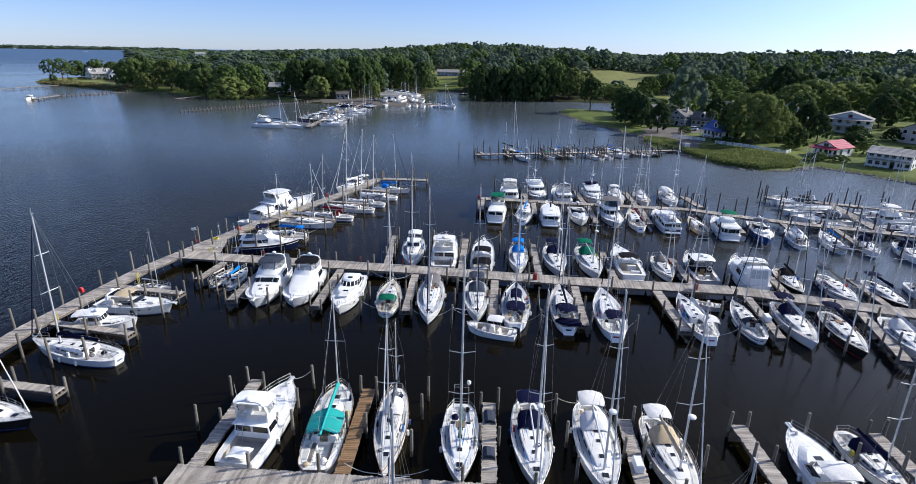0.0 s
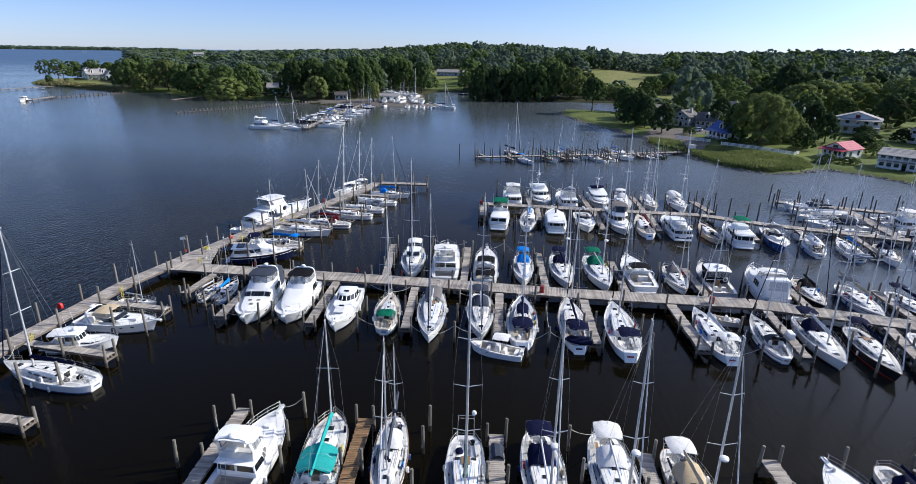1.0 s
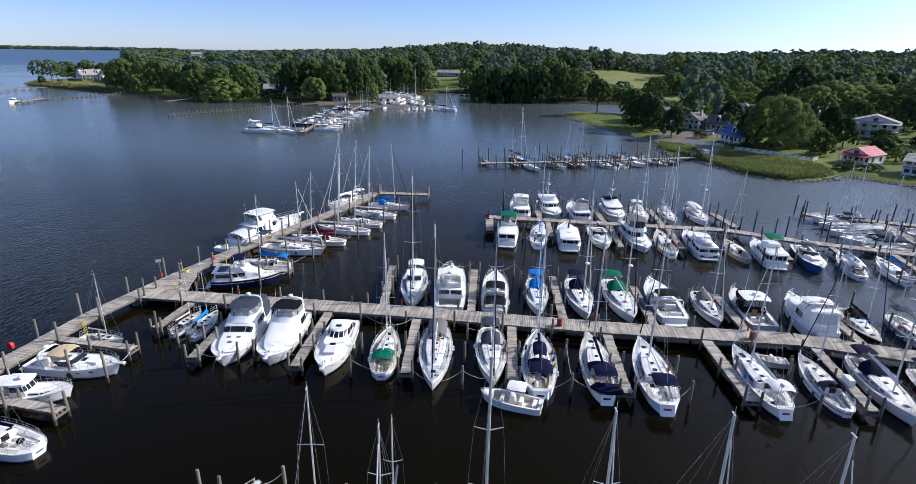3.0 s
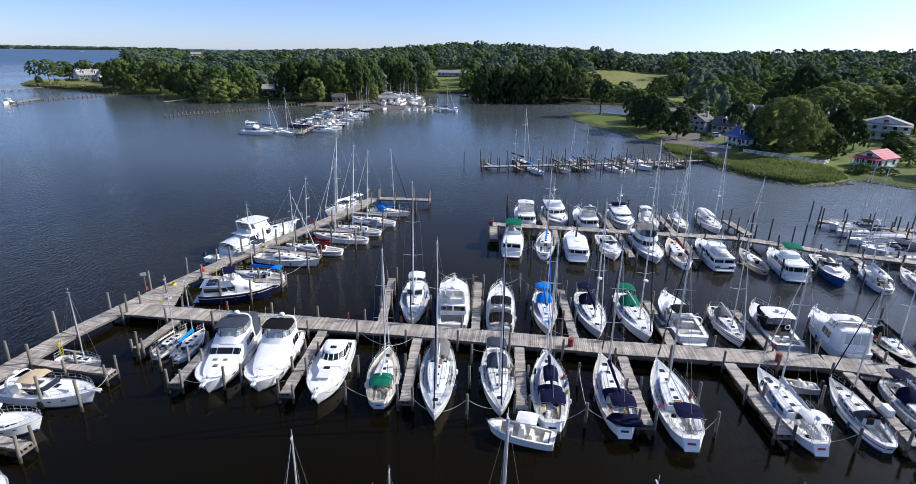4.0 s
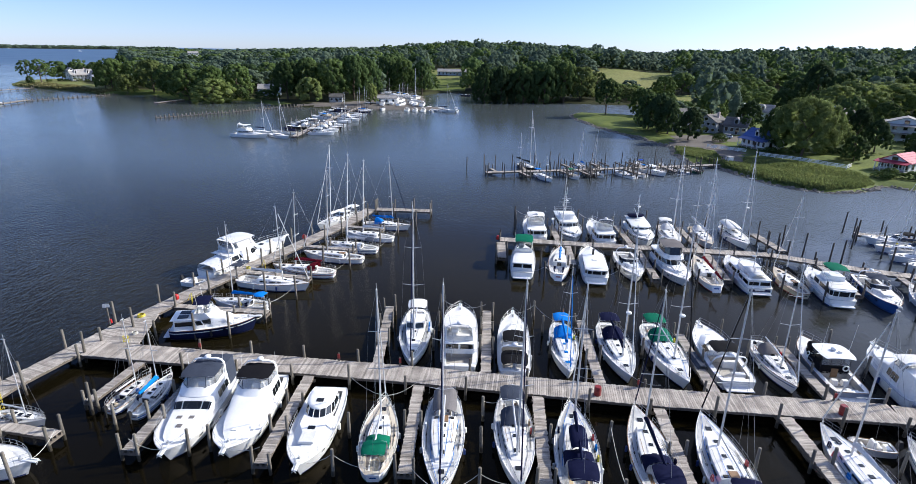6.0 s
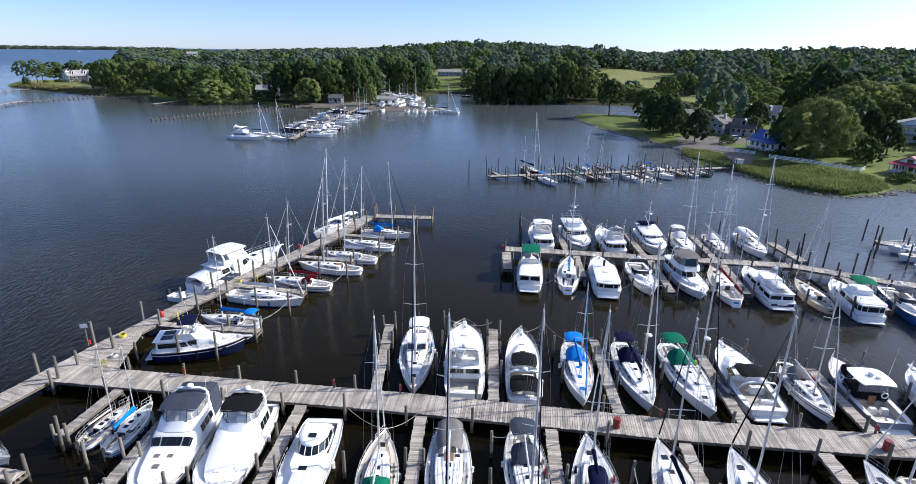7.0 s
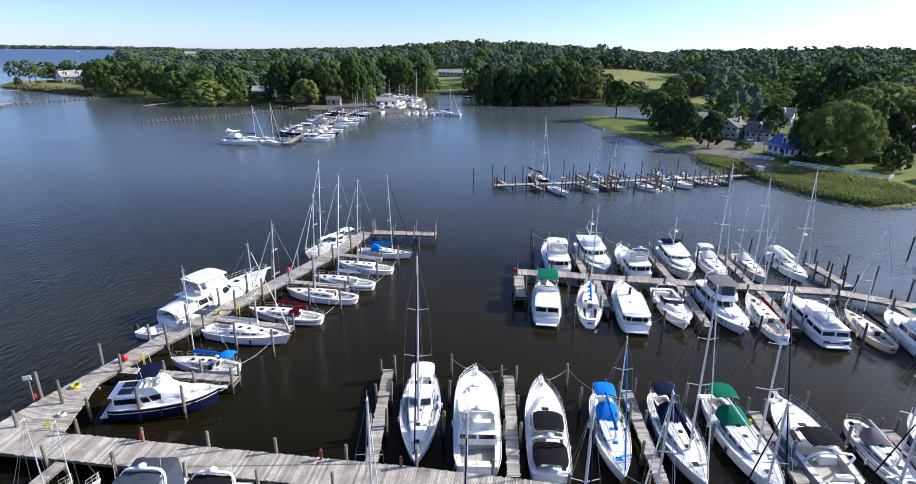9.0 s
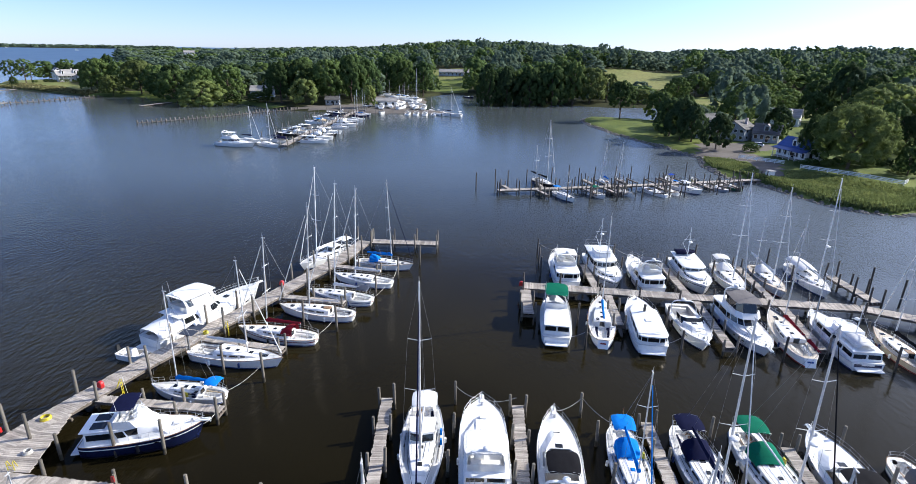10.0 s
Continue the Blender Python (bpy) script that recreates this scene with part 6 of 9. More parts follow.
def sleek_deckhouse(t, X, bw, beam, sheer, smooth, top, clear, aft):
    """A low moulded deckhouse that runs up from the foredeck, a bridge with a clear enclosure on it, and a canvas room aft."""
    prof = ((.20, 1, 1.30), (.40, 1, 1.32), (.47, .98, 1.18), (.55, .93, .92), (.63, .86, .66), (.74, .72, .42), (.84, .48, .24), (.90, .2, .04)) if smooth else \
        ((.20, 1, 1.16), (.43, 1, 1.16), (.495, .98, .98), (.512, .96, .80), (.56, .92, .40), (.60, .88, .35), (.76, .66, .30), (.86, .44, .20), (.91, .18, .03))
    def ring(st):
        sx, f, h = st
        w, z0, z1 = min(bw * .86 * f, beam(sx) * .86), sheer(sx) - .08, sheer(sx) + h
        half = [(w, z0), (w * .98, z0 + (z1 - z0) * .40), (w * .92, z1 - .12 * h), (w * .84, z1 - .03), (w * .5, z1 + .02)]
        return [Vector((X(sx), -p, q)) for p, q in half] + [Vector((X(sx), p, q)) for p, q in reversed(half)]
    rings = [ring(p) for p in prof]
    body = part("deckhouse", Mesh().loft(rings), "gelcoat", t)
    if not smooth:
        a, b = rings[3], rings[4]
        for i in (2, 3, 4, 5, 6):
            q = [b[i].lerp(b[i + 1], .04), b[i].lerp(b[i + 1], .96), a[i].lerp(a[i + 1], .96), a[i].lerp(a[i + 1], .04)]
            part("windscreen_pane", Mesh().add([v + Vector((.03, 0, .02)) for v in q], [(0, 1, 2, 3)]), "tinted_glass", body)
        for y in (-.5, .5):
            part("wiper", Mesh().tube([(X(.562), y, sheer(.56) + .44), (X(.525), y * .7, sheer(.525) + .75)], .014, 4), "rubber_black", body)
    for i in (1, 7):
        for u0, u1 in ((.10, .36), (.39, .65), (.68, .94)):
            p, q = (rings[0], rings[1])
            lo, hi = (i, i + 1) if i == 1 else (i + 1, i)
            c = [p[lo].lerp(q[lo], u0), p[lo].lerp(q[lo], u1), p[hi].lerp(q[hi], u1), p[hi].lerp(q[hi], u0)]
            out = Vector((0, .02 if i == 7 else -.02, .004))
            part("side_window", Mesh().add([v + out for v in c], [(0, 1, 2, 3)]), "tinted_glass", body)
    for sx, y in ((.655, -.5), (.655, .5), (.755, 0)) if not smooth else ((.80, 0),):
        z = sheer(sx) + (.335 if not smooth else .33)
        part("hatch", Mesh().box(X(sx) - .22, X(sx) + .22, y - .24, y + .24, z - .05, z + .05, .04), "canvas_grey" if not smooth else "gelcoat", t)
    # bridge
    zf, fx0, fx1, fw = sheer(.35) + 1.18, X(.20), X(.445), bw * .74
    plan = [(fx0, -fw), (fx1 - .7, -fw), (fx1 - .15, -fw * .72), (fx1, -fw * .3), (fx1, fw * .3), (fx1 - .15, fw * .72), (fx1 - .7, fw), (fx0, fw)]
    lift = lambda out, f, z: [(px + (out if px > fx0 + .1 else 0), py * f, z) for px, py in plan]
    part("bridge_coaming", Mesh().loft([lift(.55, 1.05, zf - .06), lift(.2, 1.01, zf + .25), lift(0, .98, zf + .52), lift(-.07, .93, zf + .52), lift(-.07, .91, zf + .04)], caps=False), "gelcoat", t)
    part("bridge_seat", Mesh().box(fx0 + .25, fx0 + .8, -fw * .8, fw * .8, zf, zf + .42, .04), "deck_white", t)
    part("helm_console", Mesh().box(fx1 - .85, fx1 - .4, -.1, fw * .7, zf, zf + .8, .12), "gelcoat", t)
    screen(t, fx1 - .05, fw * .96, zf + .50, .82, .38, clear, (fx1 - fx0) * .9)
    canopy(t, "bimini", fx0 - .05, fx1 - .30, fw * 2.02, zf + 1.42, .10, top, "canvas bridge top", True, zf + .5, .05)
    radar_arch(t, fx0 + .5, fw * 1.04, zf + .1, 1.55, .55)
    antennas(t, fx0 + .6, fw, zf + .6, 2.2)
    if aft:
        w, x0, x1, z0, z1 = beam(.1) * .84, X(.015), X(.205), sheer(.1) - .02, zf + .95
        bend = [[(x1, -w * f, z), (x0 + .3, -w * f, z), (x0 + d, -w * f * .8, z), (x0 + d, w * f * .8, z), (x0 + .3, w * f, z), (x1, w * f, z)] for f, d, z in ((1, 0, z0), (.97, .08, z0 + .9), (.90, .25, z1), (.55, .4, z1 + .12))]
        room = part("aft_enclosure", Mesh().loft(bend, closed=True, smooth=False), aft, t, "canvas room over the aft deck")
        for y0, y1 in ((-.86, -.32), (-.26, .26), (.32, .86)):
            part("pane", Mesh().add([(x0 + .07, y0 * w * .8, z0 + .95), (x0 + .07, y1 * w * .8, z0 + .95), (x0 + .2, y1 * w * .74, z1 - .12), (x0 + .2, y0 * w * .74, z1 - .12)], [(3, 2, 1, 0)]), "clear_vinyl", room)


def bow_gear(t, L, sheer, pulpit=True):
    if pulpit:
        m = Mesh()
        x = L / 2
        m.box(x - 0.7, x + 0.45, -0.2, 0.2, sheer(1) - 0.02, sheer(1) + 0.06, 0.02)
        part("bow_platform", m, "gelcoat", t)
        m = Mesh().tube([(x - 0.3, 0, sheer(1) + 0.12), (x + 0.5, 0, sheer(1) + 0.08)], 0.03, 5)
        m.tube([(x + 0.5, -0.2, sheer(1) - 0.15), (x + 0.5, 0, sheer(1) + .02), (x + 0.5, 0.2, sheer(1) - 0.15)], 0.03, 5)
        part("anchor", m, "stainless", t)
    part("windlass", Mesh().tube([(L / 2 - .95, 0, sheer(.95)), (L / 2 - .95, 0, sheer(.95) + .25)], .12, 8, .09), "stainless", t)


def swim_platform(t, L, beam, w=0.85, d=0.75):
    part("swim_platform", Mesh().box(-L / 2 - d, -L / 2 + 0.05, -beam(0) * w, beam(0) * w, 0.28, 0.36, 0.03), "gelcoat", t)


def antennas(t, x, y, z, h=2.2):
    for sg in (1, -1):
        part("antenna", Mesh().tube([(x, sg * y, z), (x - 0.25, sg * y * 1.02, z + h)], 0.018, 4, 0.008), "gelcoat", t)


def radar_arch(t, x, w, z, h, lean=0.5, mat="gelcoat"):
    m = Mesh()
    rings = []
    for yy, zz, xx in ((-w, 0, 0), (-w * .99, h * .45, -lean * .45), (-w * .93, h * .76, -lean * .78), (-w * .78, h * .93, -lean * .95), (-w * .5, h, -lean), (w * .5, h, -lean), (w * .78, h * .93, -lean * .95), (w * .93, h * .76, -lean * .78), (w * .99, h * .45, -lean * .45), (w, 0, 0)):
        rings.append([(x + xx - .13, yy, z + zz - .03), (x + xx + .13, yy, z + zz - .03), (x + xx + .10, yy * .97, z + zz + .05), (x + xx - .10, yy * .97, z + zz + .05)])
    m.loft(rings)
    part("radar_arch", m, mat, t)
    part("radar_dome", Mesh().ball((x - lean, 0, z + h + .2), .3, .3, .16), "gelcoat", t)


def motor_yacht(x, y, head, L, B, label, style="fly", hull="gelcoat", boot="boot_blue", top=None, encl=None, deck="deck_white", stripe=None, cover=None, curtain=None, mast=0.0, dinghy=None, hard=False, fly_at=None, after=False, plain=False, tent=None, panels=False, free=1.0, blunt=0.0, blind=False):
    """Flybridge cruisers, sedans, express cruisers, trawlers and pilothouse boats."""
    t = thing("motor_yacht", place(x, y, head), label, "motor boat", "moored motor boats")
    k = L / 12
    fs, fb = 1.0 * k ** .5 * free, 1.5 * k ** .5 * free
    if style == "open":
        fs, fb = .5 + .02 * L, .75 + .03 * L
    X = lambda s: -L / 2 + L * s
    well = {"fly": (.03, .22), "sport": (.03, .30), "express": (.05, .40), "trawler": (.03, .13), "sleek": (.03, .2), "hardtop": (.03, .34), "pilot": (.04, .36), "open": (.06, .8), "aft": None}[style]
    beam, sheer, at = hull_parts(t, L, B, 0.9, fs, fb, "motor", hull, boot, deck, well or (), "stainless" if hull == "gelcoat" else "teak", 0.74 if style != "open" else 0.8, stripe, blunt)
    guard_rail(t, L, beam, sheer, 0.42 if style != "open" else .8, 0.99, 0.7 if style != "open" else .22, "bow_rail", 0.1, True, 8, True)
    if style in ("fly", "sport", "aft", "trawler", "express", "sleek"):
        bow_gear(t, L, sheer, style != "trawler")
    if style != "open":
        swim_platform(t, L, beam)
    for sg in (1, -1):
        for s in (.64, .77):
            pm = Mesh()
            a, b = at(s - .022, sheer(s) - .5 * k), at(s + .022, sheer(s) - .5 * k)
            c, e = at(s - .018, sheer(s) - .34 * k), at(s + .018, sheer(s) - .34 * k)
            z1, z2 = sheer(s) - .5 * k, sheer(s) - .34 * k
            pm.add([(a[0], sg * (a[1] + .014), z1), (b[0], sg * (b[1] + .014), z1), (e[0], sg * (e[1] + .014), z2), (c[0], sg * (c[1] + .014), z2)], [(0, 1, 2, 3)])
            part("portlight", pm, "tinted_glass", t)
    bw = beam(.45)
    g = random.Random(int(1000 * abs(x) + 77 * abs(y)))
    if not FAR["on"] and style != "open":
        for sg in (1, -1):
            s = g.uniform(.3, .55)
            fx, fy = at(s, sheer(s) - .5)
            part("fender", Mesh().loft([[(fx + r * math.cos(a), sg * (fy + .13) + r * math.sin(a), sheer(s) - zz) for a in [math.pi * j / 4 for j in range(8)]] for r, zz in ((.03, .2), (.13, .28), (.13, .8), (.03, .9))]), g.choice(("gelcoat", "boot_blue", "rubber_black", "gelcoat")), t)
        if style in ("fly", "express") and g.random() < .6:
            sx = g.uniform(.62, .66)
            zc = sheer(sx) + (.40 if style == "fly" else .42) * k
            part("sun_pad", Mesh().box(X(sx) - .1, X(sx) + 1.5 * k, -bw * .34, bw * .34, zc - .1, zc + .05, .05), g.choice(("deck_white", "deck_white", "nonskid")), t)
    if style in ("fly", "sport", "aft"):
        a0 = {"fly": .20, "sport": .29, "aft": .06}[style]
        # low forward trunk, saloon, flybridge
        house(t, "trunk_cabin", X(.5), X(.86), bw * .74, bw * .62, sheer(.6) - .05, .42 * k, .9 * k, 0, "gelcoat", None, roof=None, front_taper=.62)
        for s in (.66, .77):
            part("hatch", Mesh().box(X(s) - .28, X(s) + .28, -.28, .28, sheer(s) + .36 * k - (.06 if s > .7 else 0), sheer(s) + .45 * k - (.04 if s > .7 else 0), .04), "hatch_acrylic" if s < .7 and rng.random() < .5 else "gelcoat", t)
        house(t, "saloon", X(a0), X(.62), bw * .82, bw * .74, sheer(.4) - .12, 1.35 * k ** .5, 1.25 * k, 0.0, "gelcoat", (.42, .84), roof=True, overhang=(.02, .5 if style == "fly" else .25))
        zf = sheer(.4) - .12 + 1.35 * k ** .5 + .1
        fx0, fx1 = (X(a0 + .02), X(.50)) if not fly_at else (X(fly_at[0]), X(fly_at[1]))
        fw = bw * .72
        # flybridge coaming: a tub with sloping sides
        cm = Mesh()
        o1 = [(fx0, -fw), (fx1 - .8, -fw), (fx1 - .1, -fw * .6), (fx1 - .1, fw * .6), (fx1 - .8, fw), (fx0, fw)]
        rings = [[(p[0] + (.45 if p[0] > fx0 + .1 else 0), p[1], zf - .03) for p in o1], [(p[0], p[1] * .97, zf + .6) for p in o1], [(p[0] - (.08 if p[0] > fx0 + .1 else 0), p[1] * .92, zf + .6) for p in o1], [(p[0], p[1] * .9, zf + .02) for p in o1]]
        cm.loft(rings, closed=True, caps=False, smooth=False)
        part("flybridge", cm, "gelcoat", t)
        st = Mesh().box(fx0 + .25, fx0 + .8, -fw * .8, fw * .8, zf, zf + .42, .04)
        part("helm_chair", Mesh().box(fx1 - 1.9, fx1 - 1.35, .1, fw * .6, zf, zf + .75, .05), "deck_white", t)
        part("flybridge_seat", st, "deck_white", t)
        part("helm_console", Mesh().box(fx1 - .95, fx1 - .45, -.1, fw * .7, zf, zf + .85, .12), "gelcoat", t)
        screen(t, fx1 - .1, fw * .95, zf + .58, .45 if not encl else 1.0, .25 if not encl else .35, encl or "clear_vinyl", (fx1 - fx0) * (.45 if not encl else .75))
        if top:
            canopy(t, "bimini", fx0 + (-.05 if not hard else -.2), fx1 - .35, fw * (2.08 if not hard else 2.3), zf + 1.72, .09, top, "canvas flybridge top" if not hard else "white fibreglass hard top", True, zf + .5, .06)
        if style != "aft":
            radar_arch(t, fx0 + .35, fw * .98, zf + .1, 1.25 if not top else 1.85, .5)
        antennas(t, fx0 + .6, fw, zf + .6, 2.6)
        if curtain == "glazed":
            glazed_end(t, X(.02), X(a0 + .01), beam(.1) * .84, sheer(.1) - .05, zf - .2)
        elif curtain:
            canopy(t, "cockpit_cover", X(.02), X(a0 + .03), beam(.1) * 1.6, zf - .12 if style == "fly" else sheer(.2) + 1.5, .12, curtain, "dark canvas over the aft cockpit", True, sheer(.1))
        if dinghy:
            dinghy_on(t, X(.06), 0, sheer(0) + .25, 90, dinghy)
        lad = Mesh()
        for sg in (-.2, .2):
            lad.tube([(X(a0) - .35, bw * .5 + sg, sheer(.2) - .5), (X(a0) + .1, bw * .5 + sg, zf + .1)], .02, 4)
        for i in range(6):
            u = (i + .5) / 6
            lad.tube([(X(a0) - .35 + .45 * u, bw * .5 - .2, sheer(.2) - .5 + u * (zf - sheer(.2) + .6)), (X(a0) - .35 + .45 * u, bw * .5 + .2, sheer(.2) - .5 + u * (zf - sheer(.2) + .6))], .02, 4)
        if style != "aft":
            part("bridge_ladder", lad, "stainless", t)
    elif style == "sleek":
        sleek_deckhouse(t, X, bw, beam, sheer, blind, top, encl or "clear_vinyl", curtain)
        if dinghy:
            dinghy_on(t, X(.0) - .3, 0, sheer(0) - .35, 90, dinghy)
    elif style == "hardtop":
        house(t, "trunk_cabin", X(.40), X(.84), bw * .76, bw * .60, sheer(.6) - .06, .62 * k, 1.1 * k, 0, "gelcoat", (.38, .74), front_taper=.6)
        wheel = part("wheelhouse", Mesh().loft([[(X(.56) - dx, -bw * f, z), (X(.34), -bw * f, z), (X(.34), bw * f, z), (X(.56) - dx, bw * f, z)] for f, dx, z in ((.78, 0, sheer(.45) - .2), (.74, .12, sheer(.45) + .72))]), "canvas_black", t, "black canvas skirt round the helm")
        for y0, y1 in ((-.7, -.26), (-.22, .22), (.26, .7)):
            for x0, x1, m_ in ((X(.55) - .1, X(.55) - .45, "clear_vinyl"), (X(.337), X(.337) + .1, "clear_vinyl")):
                part("pane", Mesh().add([(x0, y0 * bw, sheer(.45) + .74), (x0, y1 * bw, sheer(.45) + .74), (x1, y1 * bw, sheer(.45) + 1.78), (x1, y0 * bw, sheer(.45) + 1.78)], [(0, 1, 2, 3)]), m_, wheel)
        for sg in (1, -1):
            for xa, xb in ((.55, .51), (.45, .45), (.34, .345)):
                part("post", Mesh().tube([(X(xa), sg * bw * .74, sheer(.45) + .5), (X(xb), sg * bw * .74, sheer(.45) + 1.85)], .035, 5), "black_hull", wheel)
        canopy(t, "hard_top", X(.27), X(.56), bw * 1.72, sheer(.45) + 1.92, .10, top, "white fibreglass hard top", False)
        part("bulkhead_door", Mesh().box(X(.335) - .03, X(.335) - .005, -.35, .3, sheer(.3) - .5, sheer(.3) + .45), "teak", t)
        part("life_ring", Mesh().torus((X(.33) - .06, -bw * .52, sheer(.4) + .55), .26, .07, "x", 14, 6), "sign_white", t)
        part("radar_dome", Mesh().ball((X(.42), 0, sheer(.45) + 2.12), .3, .3, .16), "gelcoat", t)
        part("radio_box", Mesh().box(X(.36), X(.39), -.5, -.2, sheer(.45) + 1.95, sheer(.45) + 2.15, .03), "gelcoat", t)
        antennas(t, X(.40), bw * .7, sheer(.45) + 1.9, 3.2)
        part("covered_tender", Mesh().ball((X(.62), .75, sheer(.62) + 1.0), .9, .5, .62), "canvas_black", t, "upturned black tender on the foredeck")
        for sx, y in ((.22, -.5), (.22, .5), (.06, 0)):
            part("cockpit_seat", Mesh().box(X(sx) - .25, X(sx) + .25, y - .32, y + .32, sheer(.1) - .6, sheer(.1) - .05, .06), "deck_white", t)
    elif style == "express":
        house(t, "foredeck_cabin", X(.42), X(.88), bw * .82, bw * .60, sheer(.6) - .08, .55 * k, 2.2 * k, 0, "gelcoat", None, front_taper=.6)
        for s, sz in ((.60, .25), (.74, .24)):
            part("hatch", Mesh().box(X(s) - sz, X(s) + sz, -sz * 1.3, sz * 1.3, sheer(s) + .40 * k - (s - .6) * 2.0, sheer(s) + .50 * k - (s - .6) * 2.0, .04), "hatch_acrylic", t)
        if hard:
            coupe_top(t, X(.21), X(.52), bw * .71, sheer(.45) + .18 * k, .95 * k ** .5, top)
        else:
            screen(t, X(.60), bw * .80, sheer(.5) + .25 * k, .62 * k, .75, "tinted_glass", L * .17)
        if top and not hard:
            canopy(t, "bimini", X(.27), X(.47), bw * 1.42, sheer(.4) + 1.55 * k ** .5, .15, top, "", True, sheer(.3), .08)
        if not hard:
            radar_arch(t, X(.26), bw * .86, sheer(.2), 1.5 * k ** .5, .7)
        for sx in (.10, .30):
            part("cockpit_seat", Mesh().box(X(sx), X(sx) + .55, -bw * .6, bw * .1, sheer(.1) - .6, sheer(.1) + .1, .06), "deck_white", t)
        part("helm_seat", Mesh().box(X(.43), X(.43) + .5, bw * .1, bw * .55, sheer(.1) - .6, sheer(.1) + .35, .06), "deck_white", t)
        if curtain:
            canopy(t, "cockpit_cover", X(.03), X(.24), beam(.1) * 1.66, sheer(.1) + .75, .2, curtain, "dark canvas over the aft cockpit", False)
    elif style == "trawler":
        house(t, "trunk_cabin", X(.5), X(.84), bw * .70, bw * .60, sheer(.6) - .05, .45 * k, .5 * k, 0, "gelcoat", (.35, .7), roof=True, overhang=(0, 0), front_taper=.65)
        if after:
            house(t, "after_cabin", X(.03), X(.36), beam(.06) * .84, beam(.06) * .78, sheer(.1) - .1, 1.15, .1, .15, "gelcoat", (.35, .75), roof=True, overhang=(0, .1), round_f=.1, front_taper=.95)
            canopy(t, "deck_cover", X(.06), X(.30), beam(.1) * 1.2, sheer(.1) + 1.75, .5, "canvas_white", "white tarpaulin over the after cabin", False)
            part("name_band", Mesh().box(X(0) - .02, X(0) - .006, -beam(0) * .86, beam(0) * .86, .45, sheer(0) - .12), "navy_hull", t)
            part("name_bar", Mesh().box(X(0) - .035, X(0) - .022, -beam(0) * .4, beam(0) * .4, .62, .78), "sign_white", t)
        house(t, "saloon", X(.37 if after else .12), X(.70 if after else .60), bw * .80, bw * .76, sheer(.4) - .15, (1.2 if plain or after else 1.55) * k ** .5, .35, 0, "gelcoat", (.45, .82), roof=True, overhang=(.35, .9 if not after else .1), round_f=.12, front_taper=.9)
        zf = sheer(.4) - .15 + (1.2 if plain or after else 1.55) * k ** .5 + .1
        if plain:
            if not mast:
                part("exhaust_stack", Mesh().tube([(X(.5), 0, zf), (X(.49), 0, zf + .9)], .16, 8), "rubber_black", t)
            part("hatch", Mesh().box(X(.3) - .35, X(.3) + .35, -.35, .35, zf + .01, zf + .09, .04), "deck_white", t)
        else:
            house(t, "upper_helm", X(.28), X(.50), bw * .60, bw * .58, zf - .02, .7 * k, .2, .1, "gelcoat", None, round_f=.15, front_taper=.9)
        if not plain:
            screen(t, X(.50), bw * .56, zf + .62 * k, .35, .15, "clear_vinyl", .9)
        if top:
            canopy(t, "bimini", X(.20), X(.48), bw * 1.25, zf + 1.85, .14, top, "canvas top over the upper helm", True, zf + .4)
        if mast:
            mm = Mesh().tube([(X(.26), 0, zf), (X(.25), 0, zf + mast)], .07, 7, .04)
            mm.tube([(X(.26), -.8, zf + mast * .6), (X(.26), .8, zf + mast * .6)], .025, 5)
            mm.tube([(X(.26), 0, zf + mast * .85), (X(-.02), 0, zf + .7)], .015, 4)
            mm.tube([(X(.26), 0, zf + .6), (X(.02), 0, zf + 1.3)], .04, 5)
            part("signal_mast", mm, "mast_white", t)
            part("radar_dome", Mesh().ball((X(.26) + .35, 0, zf + mast * .55), .3, .3, .15), "gelcoat", t)
        rl = Mesh()
        for h in (.45, .85):
            rl.tube([(X(.30), bw * .74, zf + h), (X(.06), bw * .74, zf + h), (X(.06), -bw * .74, zf + h), (X(.30), -bw * .74, zf + h)], .016, 4)
        for px, py in ((.30, 1), (.18, 1), (.06, 1), (.30, -1), (.18, -1), (.06, -1)):
            rl.tube([(X(px), py * bw * .74, zf), (X(px), py * bw * .74, zf + .85)], .016, 4)
        if not plain:
            part("boat_deck_rail", rl, "stainless", t)
        if curtain == "glazed":
            glazed_end(t, X(.005), X(.125), beam(.06) * .86, sheer(.05) - .05, zf - .2)
        elif curtain:
            cu = Mesh()
            w = beam(.06) * .86
            ring = [[(X(.125), -w, z), (X(.02), -w, z), (X(.0), -w * .6, z), (X(.0), w * .6, z), (X(.02), w, z), (X(.125), w, z)] for z in (sheer(.05), zf - .15)]
            cu.loft(ring, closed=False, caps=False, smooth=False)
            part("aft_enclosure", cu, curtain, t)
        if dinghy:
            dinghy_on(t, X(.14), 0, zf + .35, 90, dinghy)
    elif style == "pilot":
        house(t, "trunk_cabin", X(.5), X(.84), bw * .72, bw * .58, sheer(.6) - .06, .5 * k, .9 * k, 0, "gelcoat", (.35, .7), front_taper=.6)
        house(t, "wheelhouse", X(.30), X(.56), bw * .78, bw * .70, sheer(.4) - .2, 1.75 * k ** .4, .5, .05, "gelcoat", (.52, .86), roof=True, overhang=(.25, .7), round_f=.2, front_taper=.85)
